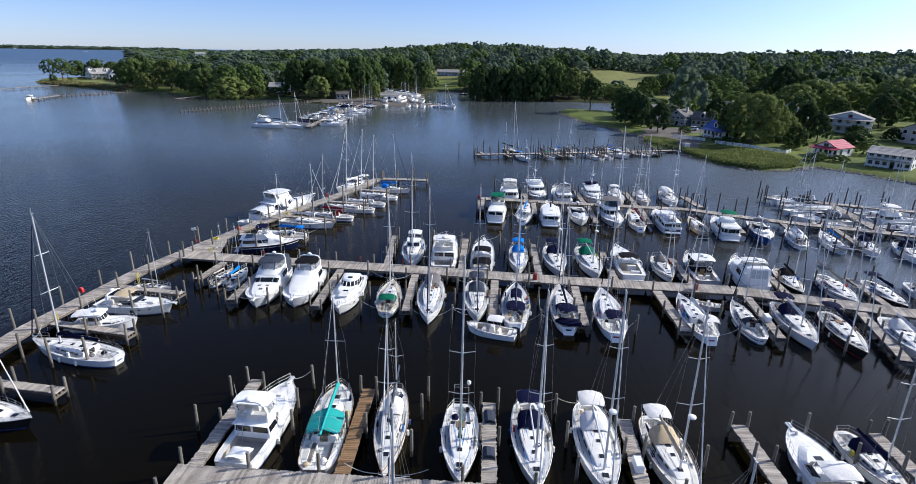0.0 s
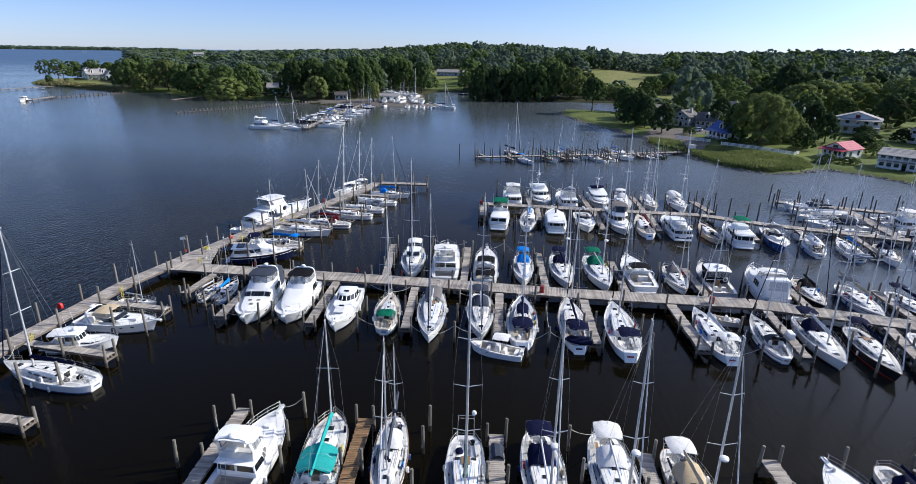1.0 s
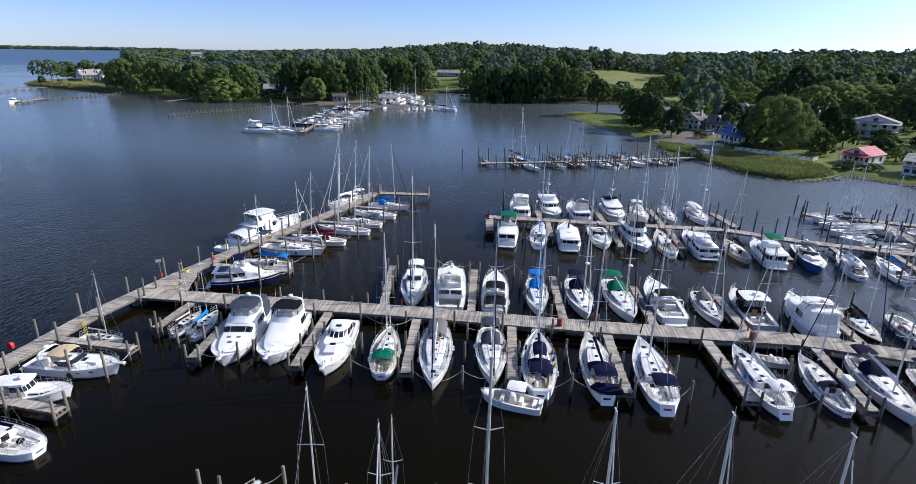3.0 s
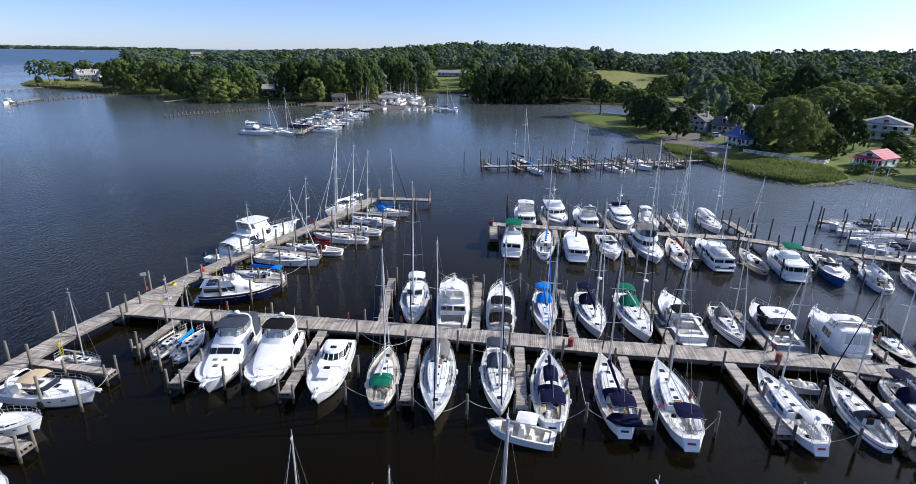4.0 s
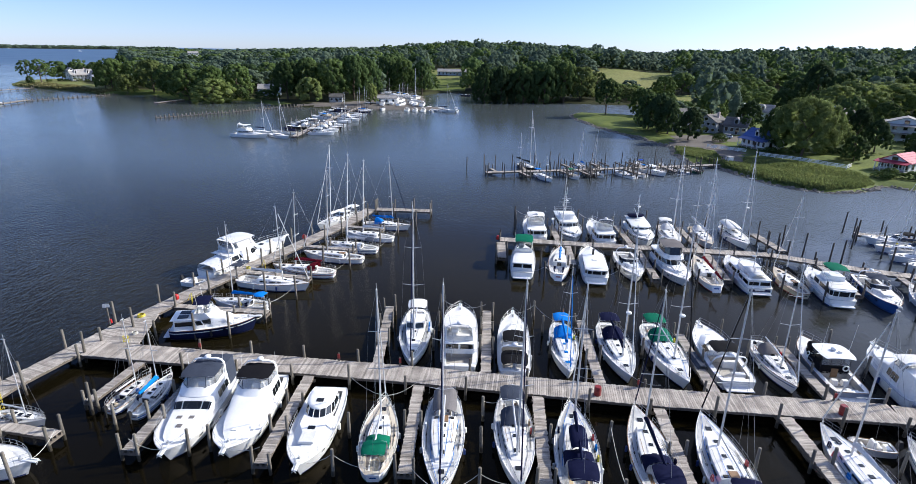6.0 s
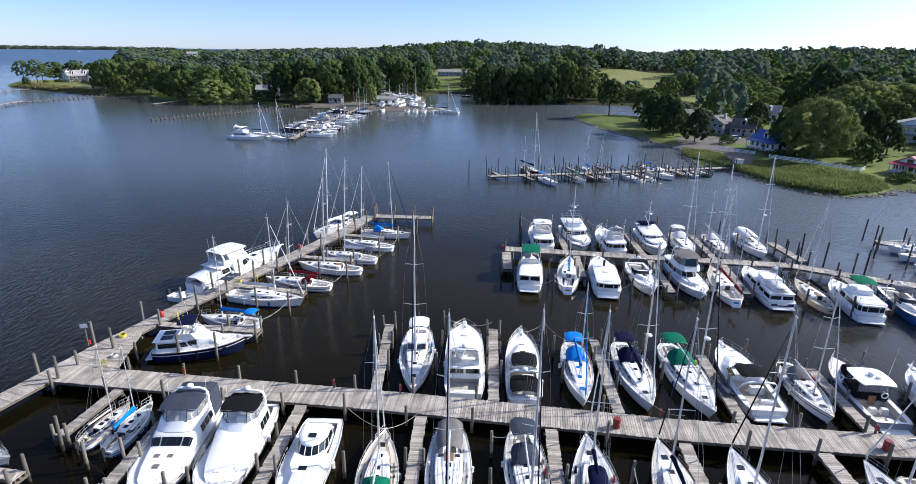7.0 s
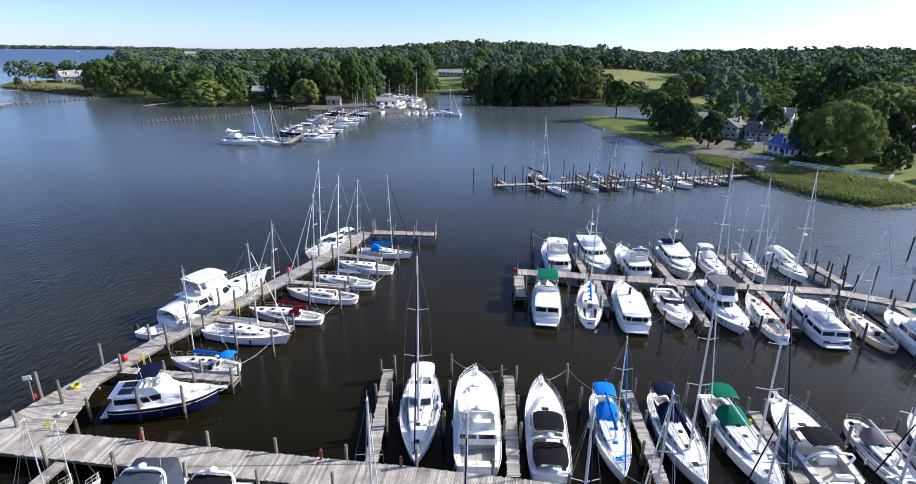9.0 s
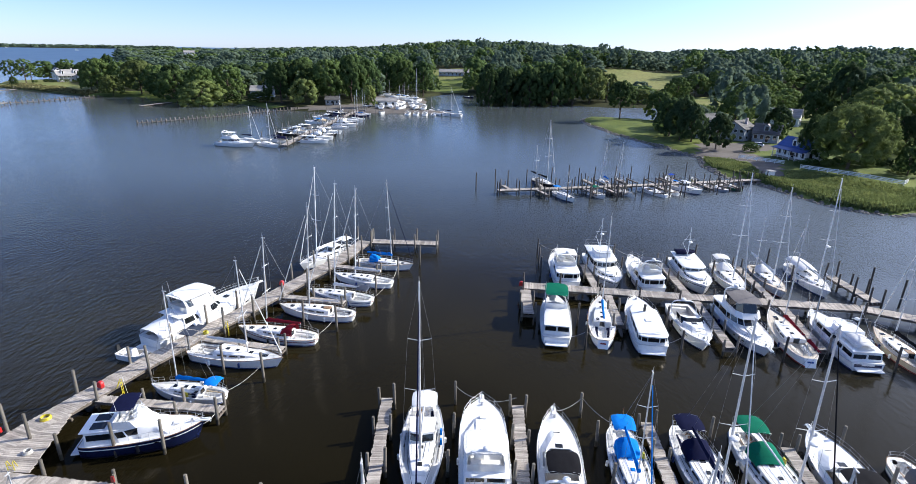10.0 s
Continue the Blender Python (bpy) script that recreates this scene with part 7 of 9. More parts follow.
        zf = sheer(.4) - .2 + 1.75 * k ** .4
        part("radar_dome", Mesh().ball((X(.40), 0, zf + .3), .3, .3, .16), "gelcoat", t)
        antennas(t, X(.36), bw * .5, zf + .1, 2.0)
        if top:
            canopy(t, "bimini", X(.05), X(.30), bw * 1.5, zf + .05, .15, top, "canvas cockpit top", True, sheer(.2))
    elif style == "open":
        part("console", Mesh().box(X(.42), X(.53), -.4, .4, sheer(.5) - .5, sheer(.5) + .45, .1), "gelcoat", t)
        part("helm_seat", Mesh().box(X(.30), X(.37), -.5, .5, sheer(.4) - .6, sheer(.4) + .1, .05), "deck_white", t)
        part("thwart", Mesh().box(X(.62), X(.68), -beam(.65) * .7, beam(.65) * .7, sheer(.6) - .5, sheer(.6) - .15, .03), "deck_white", t)
        if top:
            canopy(t, "bimini", X(.26), X(.56), beam(.4) * 1.5, sheer(.4) + 1.5, .1, top, "canvas sun top", True, sheer(.4) - .1)
        m = Mesh().box(X(0) - .5, X(0) - .1, -.22, .22, .65, 1.25, .08)
        m.box(X(0) - .38, X(0) - .2, -.08, .08, -.3, .7)
        part("outboard_motor", m, "rubber_black", t)
    if tent:
        # a crumpled canvas shelter: (from, to, height there, height here, width)
        g = random.Random(int(100 * abs(x)))
        a, b, ha, hb, tw = tent
        rings = []
        for i in range(9):
            u = i / 8
            top_z = sheer(.4) + ha + (hb - ha) * u + g.uniform(-.06, .06) - .12 * math.sin(u * math.pi * 2)
            wd = min(tw, beam(a + (b - a) * u) * .9) * (1 - .12 * math.sin(u * 3.1) ** 2)
            rings.append([(X(a + (b - a) * u), wd * math.cos(w_) + g.uniform(-.04, .04), sheer(.4) + .1 + (top_z - sheer(.4) - .1) * max(0, math.sin(w_)) ** .5 + g.uniform(-.04, .04)) for w_ in [math.pi * j / 10 for j in range(11)]])
        part("canvas_shelter", Mesh().loft(rings, closed=False, caps=False), "shrink_wrap", t, "crumpled white canvas shelter")
    if panels:
        for sg in (1, -1):
            part("deck_hatch", Mesh().box(X(.10), X(.10) + 1.1, sg * .55 - .4, sg * .55 + .4, sheer(.4) - .12 + 1.35 * k ** .5 + .12, sheer(.4) - .12 + 1.35 * k ** .5 + .19, .03), "hatch_acrylic", t)
    if cover:
        canopy(t, "cockpit_cover", X(.02), X(.45), beam(.2) * 1.75, sheer(.2) + 1.0, .5, cover, "canvas boat cover", False)
    return t


def berth(bx, by, sx, sy):
    """Centre, heading and length of a boat from its bow and its stern in plan."""
    return (bx + sx) / 2, (by + sy) / 2, math.degrees(math.atan2(by - sy, bx - sx)), math.hypot(bx - sx, by - sy)


# near pier
motor_yacht(*berth(-17.0, 44.4, -17.8, 33.9), 3.7, "white flybridge sport fisherman with white canvas and a covered tender", "sport", top="gelcoat", encl="clear_vinyl", hard=True, tent=(.02, .15, .35, .2, .85))
sailboat(*berth(-12.3, 44.4, -11.7, 33.8), 3.4, 10.7, cover="canvas_teal", awning=("canvas_teal", .27, .53, 1.72, .95), jib=None, mast_s=0.86, spreaders=1, blunt=3.0, stern_w=.86, clutter=10, label="beamy white cat-rigged sailboat with teal sail cover and awning", mast="aluminium")
sailboat(*berth(-6.6, 33.5, -7.2, 44.6), 2.9, 11.8, mast_s=.60, boot="red_paint", cover="canvas_slate", mizzen=8.0, dodger="canvas_white", stern_w=.5, clutter=7, label="older white ketch with a grey weathered deck and red waterline")
sailboat(*berth(-1.0, 33.2, -1.3, 42.8), 3.25, 16.9, spreaders=3, cover="canvas_green", jib=None, arch=True, label="white racing sloop with a green sail bag along the boom", stern_w=.66)
sailboat(*berth(4.7, 32.9, 4.45, 43.6), 3.5, 15.0, mast_s=.74, cover=None, bimini="canvas_navy", dodger="canvas_navy", radar=True, boot="boot_black", clutter=6, label="white cruising sloop with navy bimini and spray hood")
sailboat(*berth(9.6, 32.5, 9.8, 43.8), 3.7, 15.4, mast_s=.76, cover=None, bimini="canvas_white", dodger="canvas_white", radar=True, label="large white deck-saloon sloop with a white hard bimini", cabin=1.2, pilothouse=False)
sailboat(*berth(15.4, 31.9, 14.9, 42.4), 3.5, 14.4, mast_s=.66, cover="canvas_beige", bimini="canvas_white", dodger="canvas_beige", radar=True, boot="boot_black", label="white cruising sloop with beige spray hood and white bimini")
motor_yacht(*berth(26.0, 41.2, 26.4, 31.4), 3.6, "white sport cruiser with a wrapped orange life buoy aft", "express", top="canvas_white")
sailboat(*berth(31.0, 34.0, 30.6, 41.8), 3.0, 11.5, cover="canvas_navy", dodger="canvas_navy", label="white sloop with navy sail cover")
sailboat(*berth(-3.9, 18.5, -3.7, 29.6), 3.4, 14.6, cover="canvas_navy", label="white sloop moored on the landward side of the near pier")
sailboat(*berth(12.6, 18.0, 12.8, 29.4), 3.4, 13.0, cover="canvas_blue", label="white sloop moored on the landward side of the near pier")

# main pier, south side
sailboat(*berth(-34.7, 71.8, -35.4, 66.4), 2.1, 7.6, cover=None, jib=None, spreaders=1, outboard=True, wheel=False, label="small white sailing dinghy with a bare mast")
sailboat(*berth(-32.8, 72.0, -32.9, 65.8), 2.2, 7.6, hull="gelcoat", boot="boot_blue", stripe="canvas_blue", cover="canvas_blue", jib=None, spreaders=1, outboard=True, wheel=False, label="small white sailboat with bright blue sail cover and trim")
motor_yacht(*berth(-27.2, 60.6, -28.1, 72.3), 4.1, "white flybridge motor yacht with dark slate canvas enclosures", "sleek", top="canvas_slate", curtain="canvas_slate", blunt=1.2)
motor_yacht(*berth(-22.75, 61.2, -23.2, 72.2), 4.0, "white flybridge cruiser with rounded bow and black canvas top", "sleek", top="canvas_black", blunt=2.0, blind=True)
motor_yacht(*berth(-16.7, 59.8, -17.0, 70.6), 3.6, "white express cruiser with a hard top and tinted windscreen", "express", top="gelcoat", hard=True)
sailboat(*berth(-11.7, 69.3, -11.1, 60.0), 3.3, 13.2, deck="deck_cream", boot="boot_green", cover=None, dodger="canvas_green", bimini="canvas_green", stern_w=.55, label="white cutter with a tan deck and dark green spray hood")
sailboat(*berth(-5.95, 58.0, -6.4, 70.4), 3.7, 15.5, mast_s=.71, cover=None, awning=("canvas_grey", .03, .30, 1.25, .55), boot="boot_blue", jib="canvas_navy", label="white sloop with a grey awning over the cockpit")
sailboat(*berth(-0.25, 59.0, -0.6, 70.4), 3.5, 15.6, mast_s=.70, cover=None, bimini="canvas_slate", dodger="canvas_slate", jib="canvas_navy", boot="boot_blue", label="white sloop with slate canvas over the cockpit")
sailboat(*berth(4.7, 69.7, 4.1, 58.2), 3.8, 14.0, mast_s=.72, cover="canvas_navy", awning=("canvas_navy", .34, .57, .8, 1.15), dodger="canvas_navy", bimini="canvas_navy", clutter=9, label="white sloop with a navy awning and cluttered cockpit")
sailboat(*berth(10.3, 69.6, 10.15, 58.2), 3.7, 13.8, mast_s=.70, cover="canvas_navy", dodger="canvas_navy", bimini="canvas_navy", jib="canvas_navy", dinghy="canvas_navy", boot="boot_black", label="white sloop with navy sail cover, spray hood and covered tender")
sailboat(*berth(15.75, 68.9, 15.25, 57.0), 3.9, 15.0, cover=None, bimini="canvas_navy", jib="canvas_black", boot="boot_black", label="large white sloop with a navy bimini and a clear deck")
sailboat(*berth(25.5, 68.2, 25.65, 57.2), 3.6, 13.8, cover="canvas_white", bimini="canvas_white", arch=True, boot="boot_black", clutter=10, label="white cruising sloop with a cluttered deck and stern arch")
sailboat(*berth(31.8, 67.0, 31.3, 57.4), 3.2, 12.8, hull="gelcoat", boot="boot_blue", stripe="boot_blue", deck="deck_white", cover="canvas_black", dodger="canvas_slate", stern_w=.45, jib="canvas_black", label="double-ended white sloop with blue trim")
sailboat(*berth(36.3, 56.0, 37.6, 67.4), 3.6, 14.4, cover="canvas_white", dodger="canvas_navy", bimini="canvas_navy", boot="boot_black", label="white sloop with navy cockpit canvas")
sailboat(*berth(40.6, 54.4, 42.2, 65.2), 3.4, 14.4, hull="black_hull", cover="canvas_navy", bimini="canvas_navy", boot="red_paint", label="black-hulled sloop with navy bimini")
sailboat(*berth(46.6, 53.6, 48.8, 64.2), 3.5, 14.0, cover="canvas_white", dodger="canvas_white", label="white sloop with pale canvas")
motor_yacht(*berth(-1.4, 58.0, 4.1, 56.6), 2.2, "open white centre-console skiff with a white sun top", "open", top="canvas_white", boot=None)
motor_yacht(*berth(26.9, 66.6, 30.4, 66.2), 1.5, "small grey inflatable tender tied under the pier", "open", hull="grey_hull", boot=None)

# main pier, north side
sailboat(*berth(-10.25, 74.9, -10.9, 87.4), 3.75, 15.9, cover=None, bimini="gelcoat", pilothouse=True, cabin=1.0, jib="canvas_navy", boot="boot_blue", label="large white sloop with a white hard bimini")
motor_yacht(*berth(-5.9, 87.6, -5.45, 74.9), 3.9, "large white flybridge motor yacht with a smooth white foredeck", "fly", deck="deck_white", fly_at=(.2, .42), top="canvas_white", hard=True, blunt=2.0)
motor_yacht(*berth(0.3, 86.4, 0.0, 74.4), 3.45, "white sport cruiser with black canvas over helm and cockpit", "express", top="canvas_black", curtain="canvas_black")
sailboat(*berth(5.35, 74.4, 5.65, 85.4), 3.2, 10.4, cover="canvas_blue", bimini="canvas_blue", dodger="canvas_blue", jib="canvas_blue", hatch="canvas_blue", flag=True, boot="boot_blue", label="white sloop with bright blue canvas covers")
sailboat(*berth(11.1, 74.0, 10.95, 85.8), 3.6, 15.1, mast_s=.69, cover="canvas_navy", bimini="canvas_navy", dodger="canvas_navy", radar=True, boot="boot_blue", label="white sloop with navy canvas covers")
sailboat(*berth(16.3, 73.4, 15.9, 85.9), 3.8, 14.9, mast_s=.67, cover=None, bimini="canvas_green", dodger="canvas_green", radar=True, jib="canvas_black", label="white sloop with dark green bimini and spray hood")
motor_yacht(*berth(21.5, 85.6, 21.4, 74.4), 3.9, "white express cruiser with a small dark canvas top", "express", top="canvas_black")
sailboat(*berth(26.4, 73.6, 26.9, 83.2), 3.1, 12.0, cover=None, dodger="canvas_grey", stripe="boot_blue", boot="boot_blue", label="small white sloop with blue trim")
motor_yacht(*berth(31.9, 83.6, 31.4, 73.4), 3.7, "grey-hulled sport fisherman with a white hard top and black curtains", "hardtop", hull="grey_hull", top="gelcoat")
motor_yacht(*berth(38.4, 81.8, 37.2, 72.0), 4.2, "high white motor yacht with enclosed bridge and grey tender astern", "sleek", top="canvas_white", curtain="gelcoat", blind=True, dinghy="grey_hull", free=1.2)
sailboat(*berth(42.2, 70.2, 43.6, 79.6), 3.1, 12.6, hull="black_hull", deck="deck_cream", cover="canvas_black", dodger="canvas_black", boot="red_paint", jib="canvas_black", label="black-hulled sloop with dark canvas and tan deck")
sailboat(*berth(47.6, 67.6, 48.6, 78.0), 3.6, 14.6, hull="gelcoat", stripe="canvas_slate", deck="deck_white", cover="canvas_beige", bimini="canvas_slate", mizzen=9.5, label="large white ketch with grey canvas")
sailboat(*berth(53.4, 67.0, 54.0, 76.4), 3.2, 12.8, hull="black_hull", cover="canvas_navy", bimini="canvas_navy", label="dark-hulled sloop with navy canvas")
sailboat(*berth(58.6, 66.2, 59.6, 76.0), 3.2, 13.2, cover="canvas_navy", label="white sloop with navy canvas")

# north pier, south side
motor_yacht(*berth(3.1, 110.9, 2.2, 100.2), 3.6, "white aft-cabin cruiser with a dark green canvas top", "aft", top="canvas_green", encl="canvas_green", fly_at=(.44, .80))
sailboat(*berth(9.0, 111.3, 7.3, 100.2), 3.5, 13.0, cover="canvas_blue", jib=None, label="white sloop with a rounded stern and bright blue sail cover", stern_w=.62)
motor_yacht(*berth(13.3, 111.0, 12.4, 99.2), 3.9, "white trawler with a rounded, glazed stern enclosure", "trawler", curtain="glazed", plain=True)
motor_yacht(*berth(18.2, 99.6, 18.4, 110.2), 3.5, "white express cruiser with a long foredeck", "express")
motor_yacht(*berth(24.5, 98.8, 24.4, 111.0), 4.0, "white double-cabin motor yacht with tinted windows and canvas bridge enclosure", "fly", top="canvas_grey", encl="tinted_glass", curtain="glazed", fly_at=(.22, .56), free=.85)
sailboat(*berth(29.1, 109.0, 28.3, 98.0), 3.6, 14.0, mizzen=10.0, boot="red_paint", cover="canvas_maroon", deck="deck_cream", stern_w=.6, label="white ketch with maroon sail covers and teak trim")
motor_yacht(*berth(34.3, 109.3, 33.8, 97.4), 4.0, "white double-cabin trawler with a navy transom and tarpaulins", "trawler", mast=4.0, after=True, free=.9)
sailboat(*berth(39.4, 105.6, 39.3, 96.4), 3.2, 13.2, hull="tan_hull", deck="deck_cream", cover="canvas_black", boot="red_paint", stern_w=.5, label="cream-hulled cruising sloop with dark covers")
motor_yacht(*berth(44.2, 105.0, 42.8, 94.4), 3.9, "white aft-cabin motor yacht with a green canvas top", "trawler", top="canvas_green", curtain="glazed")
motor_yacht(*berth(48.0, 92.0, 50.8, 103.6), 3.5, "blue-hulled express cruiser with dark canvas", "express", hull="blue_hull", top="canvas_slate")
sailboat(*berth(55.2, 100.4, 52.9, 90.6), 3.3, 12.0, cover="canvas_white", awning=("canvas_white", .08, .6, 1.2, .9), boot="boot_black", clutter=7, label="white sloop under a ragged white cover")
sailboat(*berth(60.2, 99.0, 58.4, 89.2), 3.3, 12.5, cover="canvas_blue", dinghy="grey_hull", jib=None, label="white sloop with blue sail cover and grey tender astern")
sailboat(*berth(62.6, 87.0, 65.4, 96.6), 3.2, 12.6, cover="canvas_navy", dodger="canvas_navy", deck="deck_cream", clutter=6, label="white sloop at the end of the row")
sailboat(*berth(67.6, 84.4, 70.4, 94.2), 3.2, 13.0, cover="canvas_navy", dodger="canvas_navy", label="white sloop with navy canvas")
motor_yacht(*berth(73.0, 83.2, 75.8, 93.4), 3.6, "white express cruiser with pale canvas", "express", top="canvas_white")
# north pier, north side
motor_yacht(*berth(5.4, 127.0, 5.6, 116.0), 3.9, "white flybridge motor yacht berthed stern-to", "fly", top="canvas_white", curtain="glazed")
motor_yacht(*berth(11.7, 114.9, 11.1, 127.6), 4.3, "tall white pilothouse yacht with a dark window band and signal mast", "trawler", mast=5.0, stripe="boot_black")
motor_yacht(*berth(16.5, 126.0, 16.9, 114.9), 3.9, "white flybridge cruiser with a dark enclosure", "fly", curtain="glazed", top="canvas_slate", stripe="boot_black", fly_at=(.16, .36))
motor_yacht(*berth(23.5, 114.5, 24.0, 126.6), 4.2, "white trawler yacht with a navy boat-deck cover and radar mast", "trawler", mast=4.6, dinghy="canvas_navy", stripe="boot_black", plain=True, free=1.1)
sailboat(*berth(28.3, 114.0, 29.1, 125.6), 3.7, 16.1, mast="mast_white", mast_s=.62, cover=None, bimini="canvas_white", dodger="canvas_white", jib="canvas_white", boot="boot_blue", label="large white sloop with pale grey cockpit canvas")
sailboat(*berth(33.8, 114.4, 34.4, 125.2), 3.4, 14.3, cover="canvas_white", boot="red_paint", dodger="canvas_white", deck="deck_cream", mast="mast_white", mizzen=8.4, label="white ketch with a red waterline")
sailboat(*berth(39.8, 114.9, 40.4, 126.4), 3.8, 15.7, mast="mast_white", mast_s=.71, cover=None, awning=("canvas_white", .04, .50, 1.45, .85), radar=True, boot="boot_blue", label="large white sloop under a pale grey cockpit cover")
# east pier
motor_yacht(*berth(62.0, 121.0, 71.8, 119.6), 3.3, "white motor boat with dark cockpit canvas", "express", top="canvas_black")
sailboat(*berth(61.0, 117.0, 71.0, 116.2), 3.2, 12.6, cover="canvas_slate", dodger="canvas_slate", deck="deck_cream", clutter=6, label="white sloop lying against the east pier")
sailboat(*berth(60.2, 112.4, 70.4, 112.2), 3.2, 13.4, cover="canvas_white", awning=("canvas_white", .1, .6, 1.2, .9), label="white sloop under a pale awning")
motor_yacht(*berth(59.6, 107.6, 70.0, 107.6), 3.5, "white express cruiser with slate covers lying against the east pier", "express", top="canvas_slate", cover="canvas_slate")
sailboat(*berth(60.8, 103.9, 69.8, 103.2), 3.0, 13.0, cover="canvas_slate", label="white sloop with grey canvas")
sailboat(*berth(84.0, 112.0, 75.0, 113.4), 3.2, 13.0, cover="canvas_white", label="white sloop east of the pier")
motor_yacht(*berth(84.4, 107.6, 74.6, 108.6), 3.6, "white motor cruiser with a white hard top", "fly", top="canvas_white", hard=True)
sailboat(*berth(83.0, 103.0, 73.8, 103.8), 3.2, 14.0, hull="navy_hull", cover="canvas_white", label="dark-hulled sloop east of the pier")
motor_yacht(*berth(82.6, 98.6, 74.2, 99.6), 3.4, "white motor cruiser with pale canvas", "express", top="canvas_white", cover="canvas_white")
sailboat(*berth(92.6, 108.0, 86.2, 109.4), 3.0, 13.0, cover="canvas_navy", label="white sloop at the outer east berth")

# west pier
motor_yacht(*berth(-34.9, 110.0, -41.2, 95.8), 4.3, "large white raked motor yacht wrapped in white covers", "fly", top="gelcoat", encl="canvas_white", hard=True, fly_at=(.24, .52), tent=(.005, .42, .8, 2.25, 1.85), free=1.15)
motor_yacht(*berth(-40.0, 93.6, -43.6, 94.4), 1.7, "small white tender tied astern of the large motor yacht", "open", boot=None)
sailboat(*berth(-32.4, 118.4, -27.4, 128.2), 3.4, 14.5, rake=.05, mast_s=.69, mast="mast_white", cover="canvas_white", pilothouse=True, bimini="gelcoat", label="white motor-sailer with a raised pilothouse")
motor_yacht(*berth(-28.7, 82.7, -37.5, 80.6), 3.3, "navy-hulled trawler with white cabin and navy canvas top", "aft", hull="navy_hull", top="canvas_navy", boot="boot_black", stripe="gelcoat", fly_at=(.30, .52), tent=(.48, .72, 1.9, .45, 1.1), panels=True, free=1.3)
sailboat(*berth(-36.6, 88.3, -29.3, 87.6), 2.6, 10.6, cover="canvas_blue", bimini="canvas_blue", jib=None, spreaders=1, label="small white sailboat with bright blue sail cover")
sailboat(*berth(-26.0, 93.4, -36.4, 95.2), 3.4, 11.2, cover="canvas_white", arch=True, solar=True, label="white sailboat with solar panels aft and grey canvas", stern_w=.85)
sailboat(*berth(-33.4, 99.8, -24.0, 98.5), 3.0, 11.8, rake=.045, mast_s=.62, cover="canvas_maroon", dodger="canvas_maroon", stripe="canvas_maroon", label="white sloop with maroon sail cover and spray hood", stern_w=.6)
sailboat(*berth(-30.8, 105.6, -21.2, 104.3), 3.1, 13.7, rake=.045, mast_s=.59, cover=None, label="white sloop with a bare boom")
sailboat(*berth(-28.6, 110.4, -19.9, 108.6), 3.0, 15.3, rake=.055, mast_s=.59, mast="mast_white", cover="canvas_white", stripe="boot_blue", bimini="canvas_slate", label="white sloop with blue trim and a tall mast")
sailboat(*berth(-26.8, 116.0, -18.3, 114.2), 2.9, 13.3, rake=.04, mast="mast_white", cover="canvas_white", label="white sloop with pale covers")
sailboat(*berth(-16.3, 120.4, -25.0, 122.0), 2.9, 12.8, rake=.04, cover="canvas_blue", dodger="canvas_blue", jib="canvas_navy", label="white sloop with blue sail cover and spray hood")
sailboat(*berth(-46.0, 49.8, -35.4, 47.7), 3.5, 15.0, cover="canvas_navy", label="white sloop with a navy sail cover beside the breakwater pier", mast_s=.66, jib="canvas_navy")
motor_yacht(*berth(-38.3, 55.4, -45.0, 54.3), 2.7, "white pilothouse boat with a varnished cabin front", "pilot", top="canvas_white")
motor_yacht(*berth(-36.3, 59.2, -45.6, 59.8), 3.3, "white express cruiser with a beige bimini", "express", top="canvas_beige")
sailboat(*berth(-39.6, 64.6, -44.6, 65.2), 1.9, 8.0, cover=None, jib=None, spreaders=0, wheel=False, label="small white daysailer with a bare mast")
sailboat(*berth(-36.2, 37.6, -45.6, 39.2), 3.2, 12.5, hull="black_hull", cover="canvas_beige", label="dark-hulled sloop with a white deck")

# ---- small dock, its boats, and things on the piers ----
DOCK = [(-3.2, 167.0), (24, 174.0), (64, 186.2)]
pier("small_dock", DOCK, 1.7, "long narrow timber dock with tall dark piles", z=1.0, gap=4.4, pile_h=3.25, pile_mat="pile_shaded")


def on_dock(s, off):
    """A point s metres along the small dock and off metres to its north side."""
    a, b = Vector(DOCK[0]), Vector(DOCK[2])
    d = (b - a).normalized()
    p = a + d * s + Vector((-d.y, d.x)) * off
    return p.x, p.y


for s, off in ((9, -5.6), (11, 6.0), (20, -6.2), (25, -7.0), (32, 6.4), (38, -6.4), (44, 6), (47, -6), (54, -5.4)):
    finger(*on_dock(s, math.copysign(0.8, off)), *on_dock(s + 0.6, off), 0.75, z=0.95, gap=2.8)
for s, off in ((4, 5), (6, -5), (10, 9), (13, -8.4), (16, 8), (18, -9), (21, 9), (24, -10), (28, 9), (30, -10), (34, 9.4), (36, -9), (41, -9.4), (43, 9), (48, 9), (50, -8.6), (53, 8), (-4, 4), (57, -7), (1.5, 7), (22.5, 6.5), (37, 7.5), (15, -6)):
    x, y = on_dock(s, off)
    pile(x, y, rng.choice((3.5, 3.75, 4.0, 4.25)), r=0.13, mat="pile_shaded")


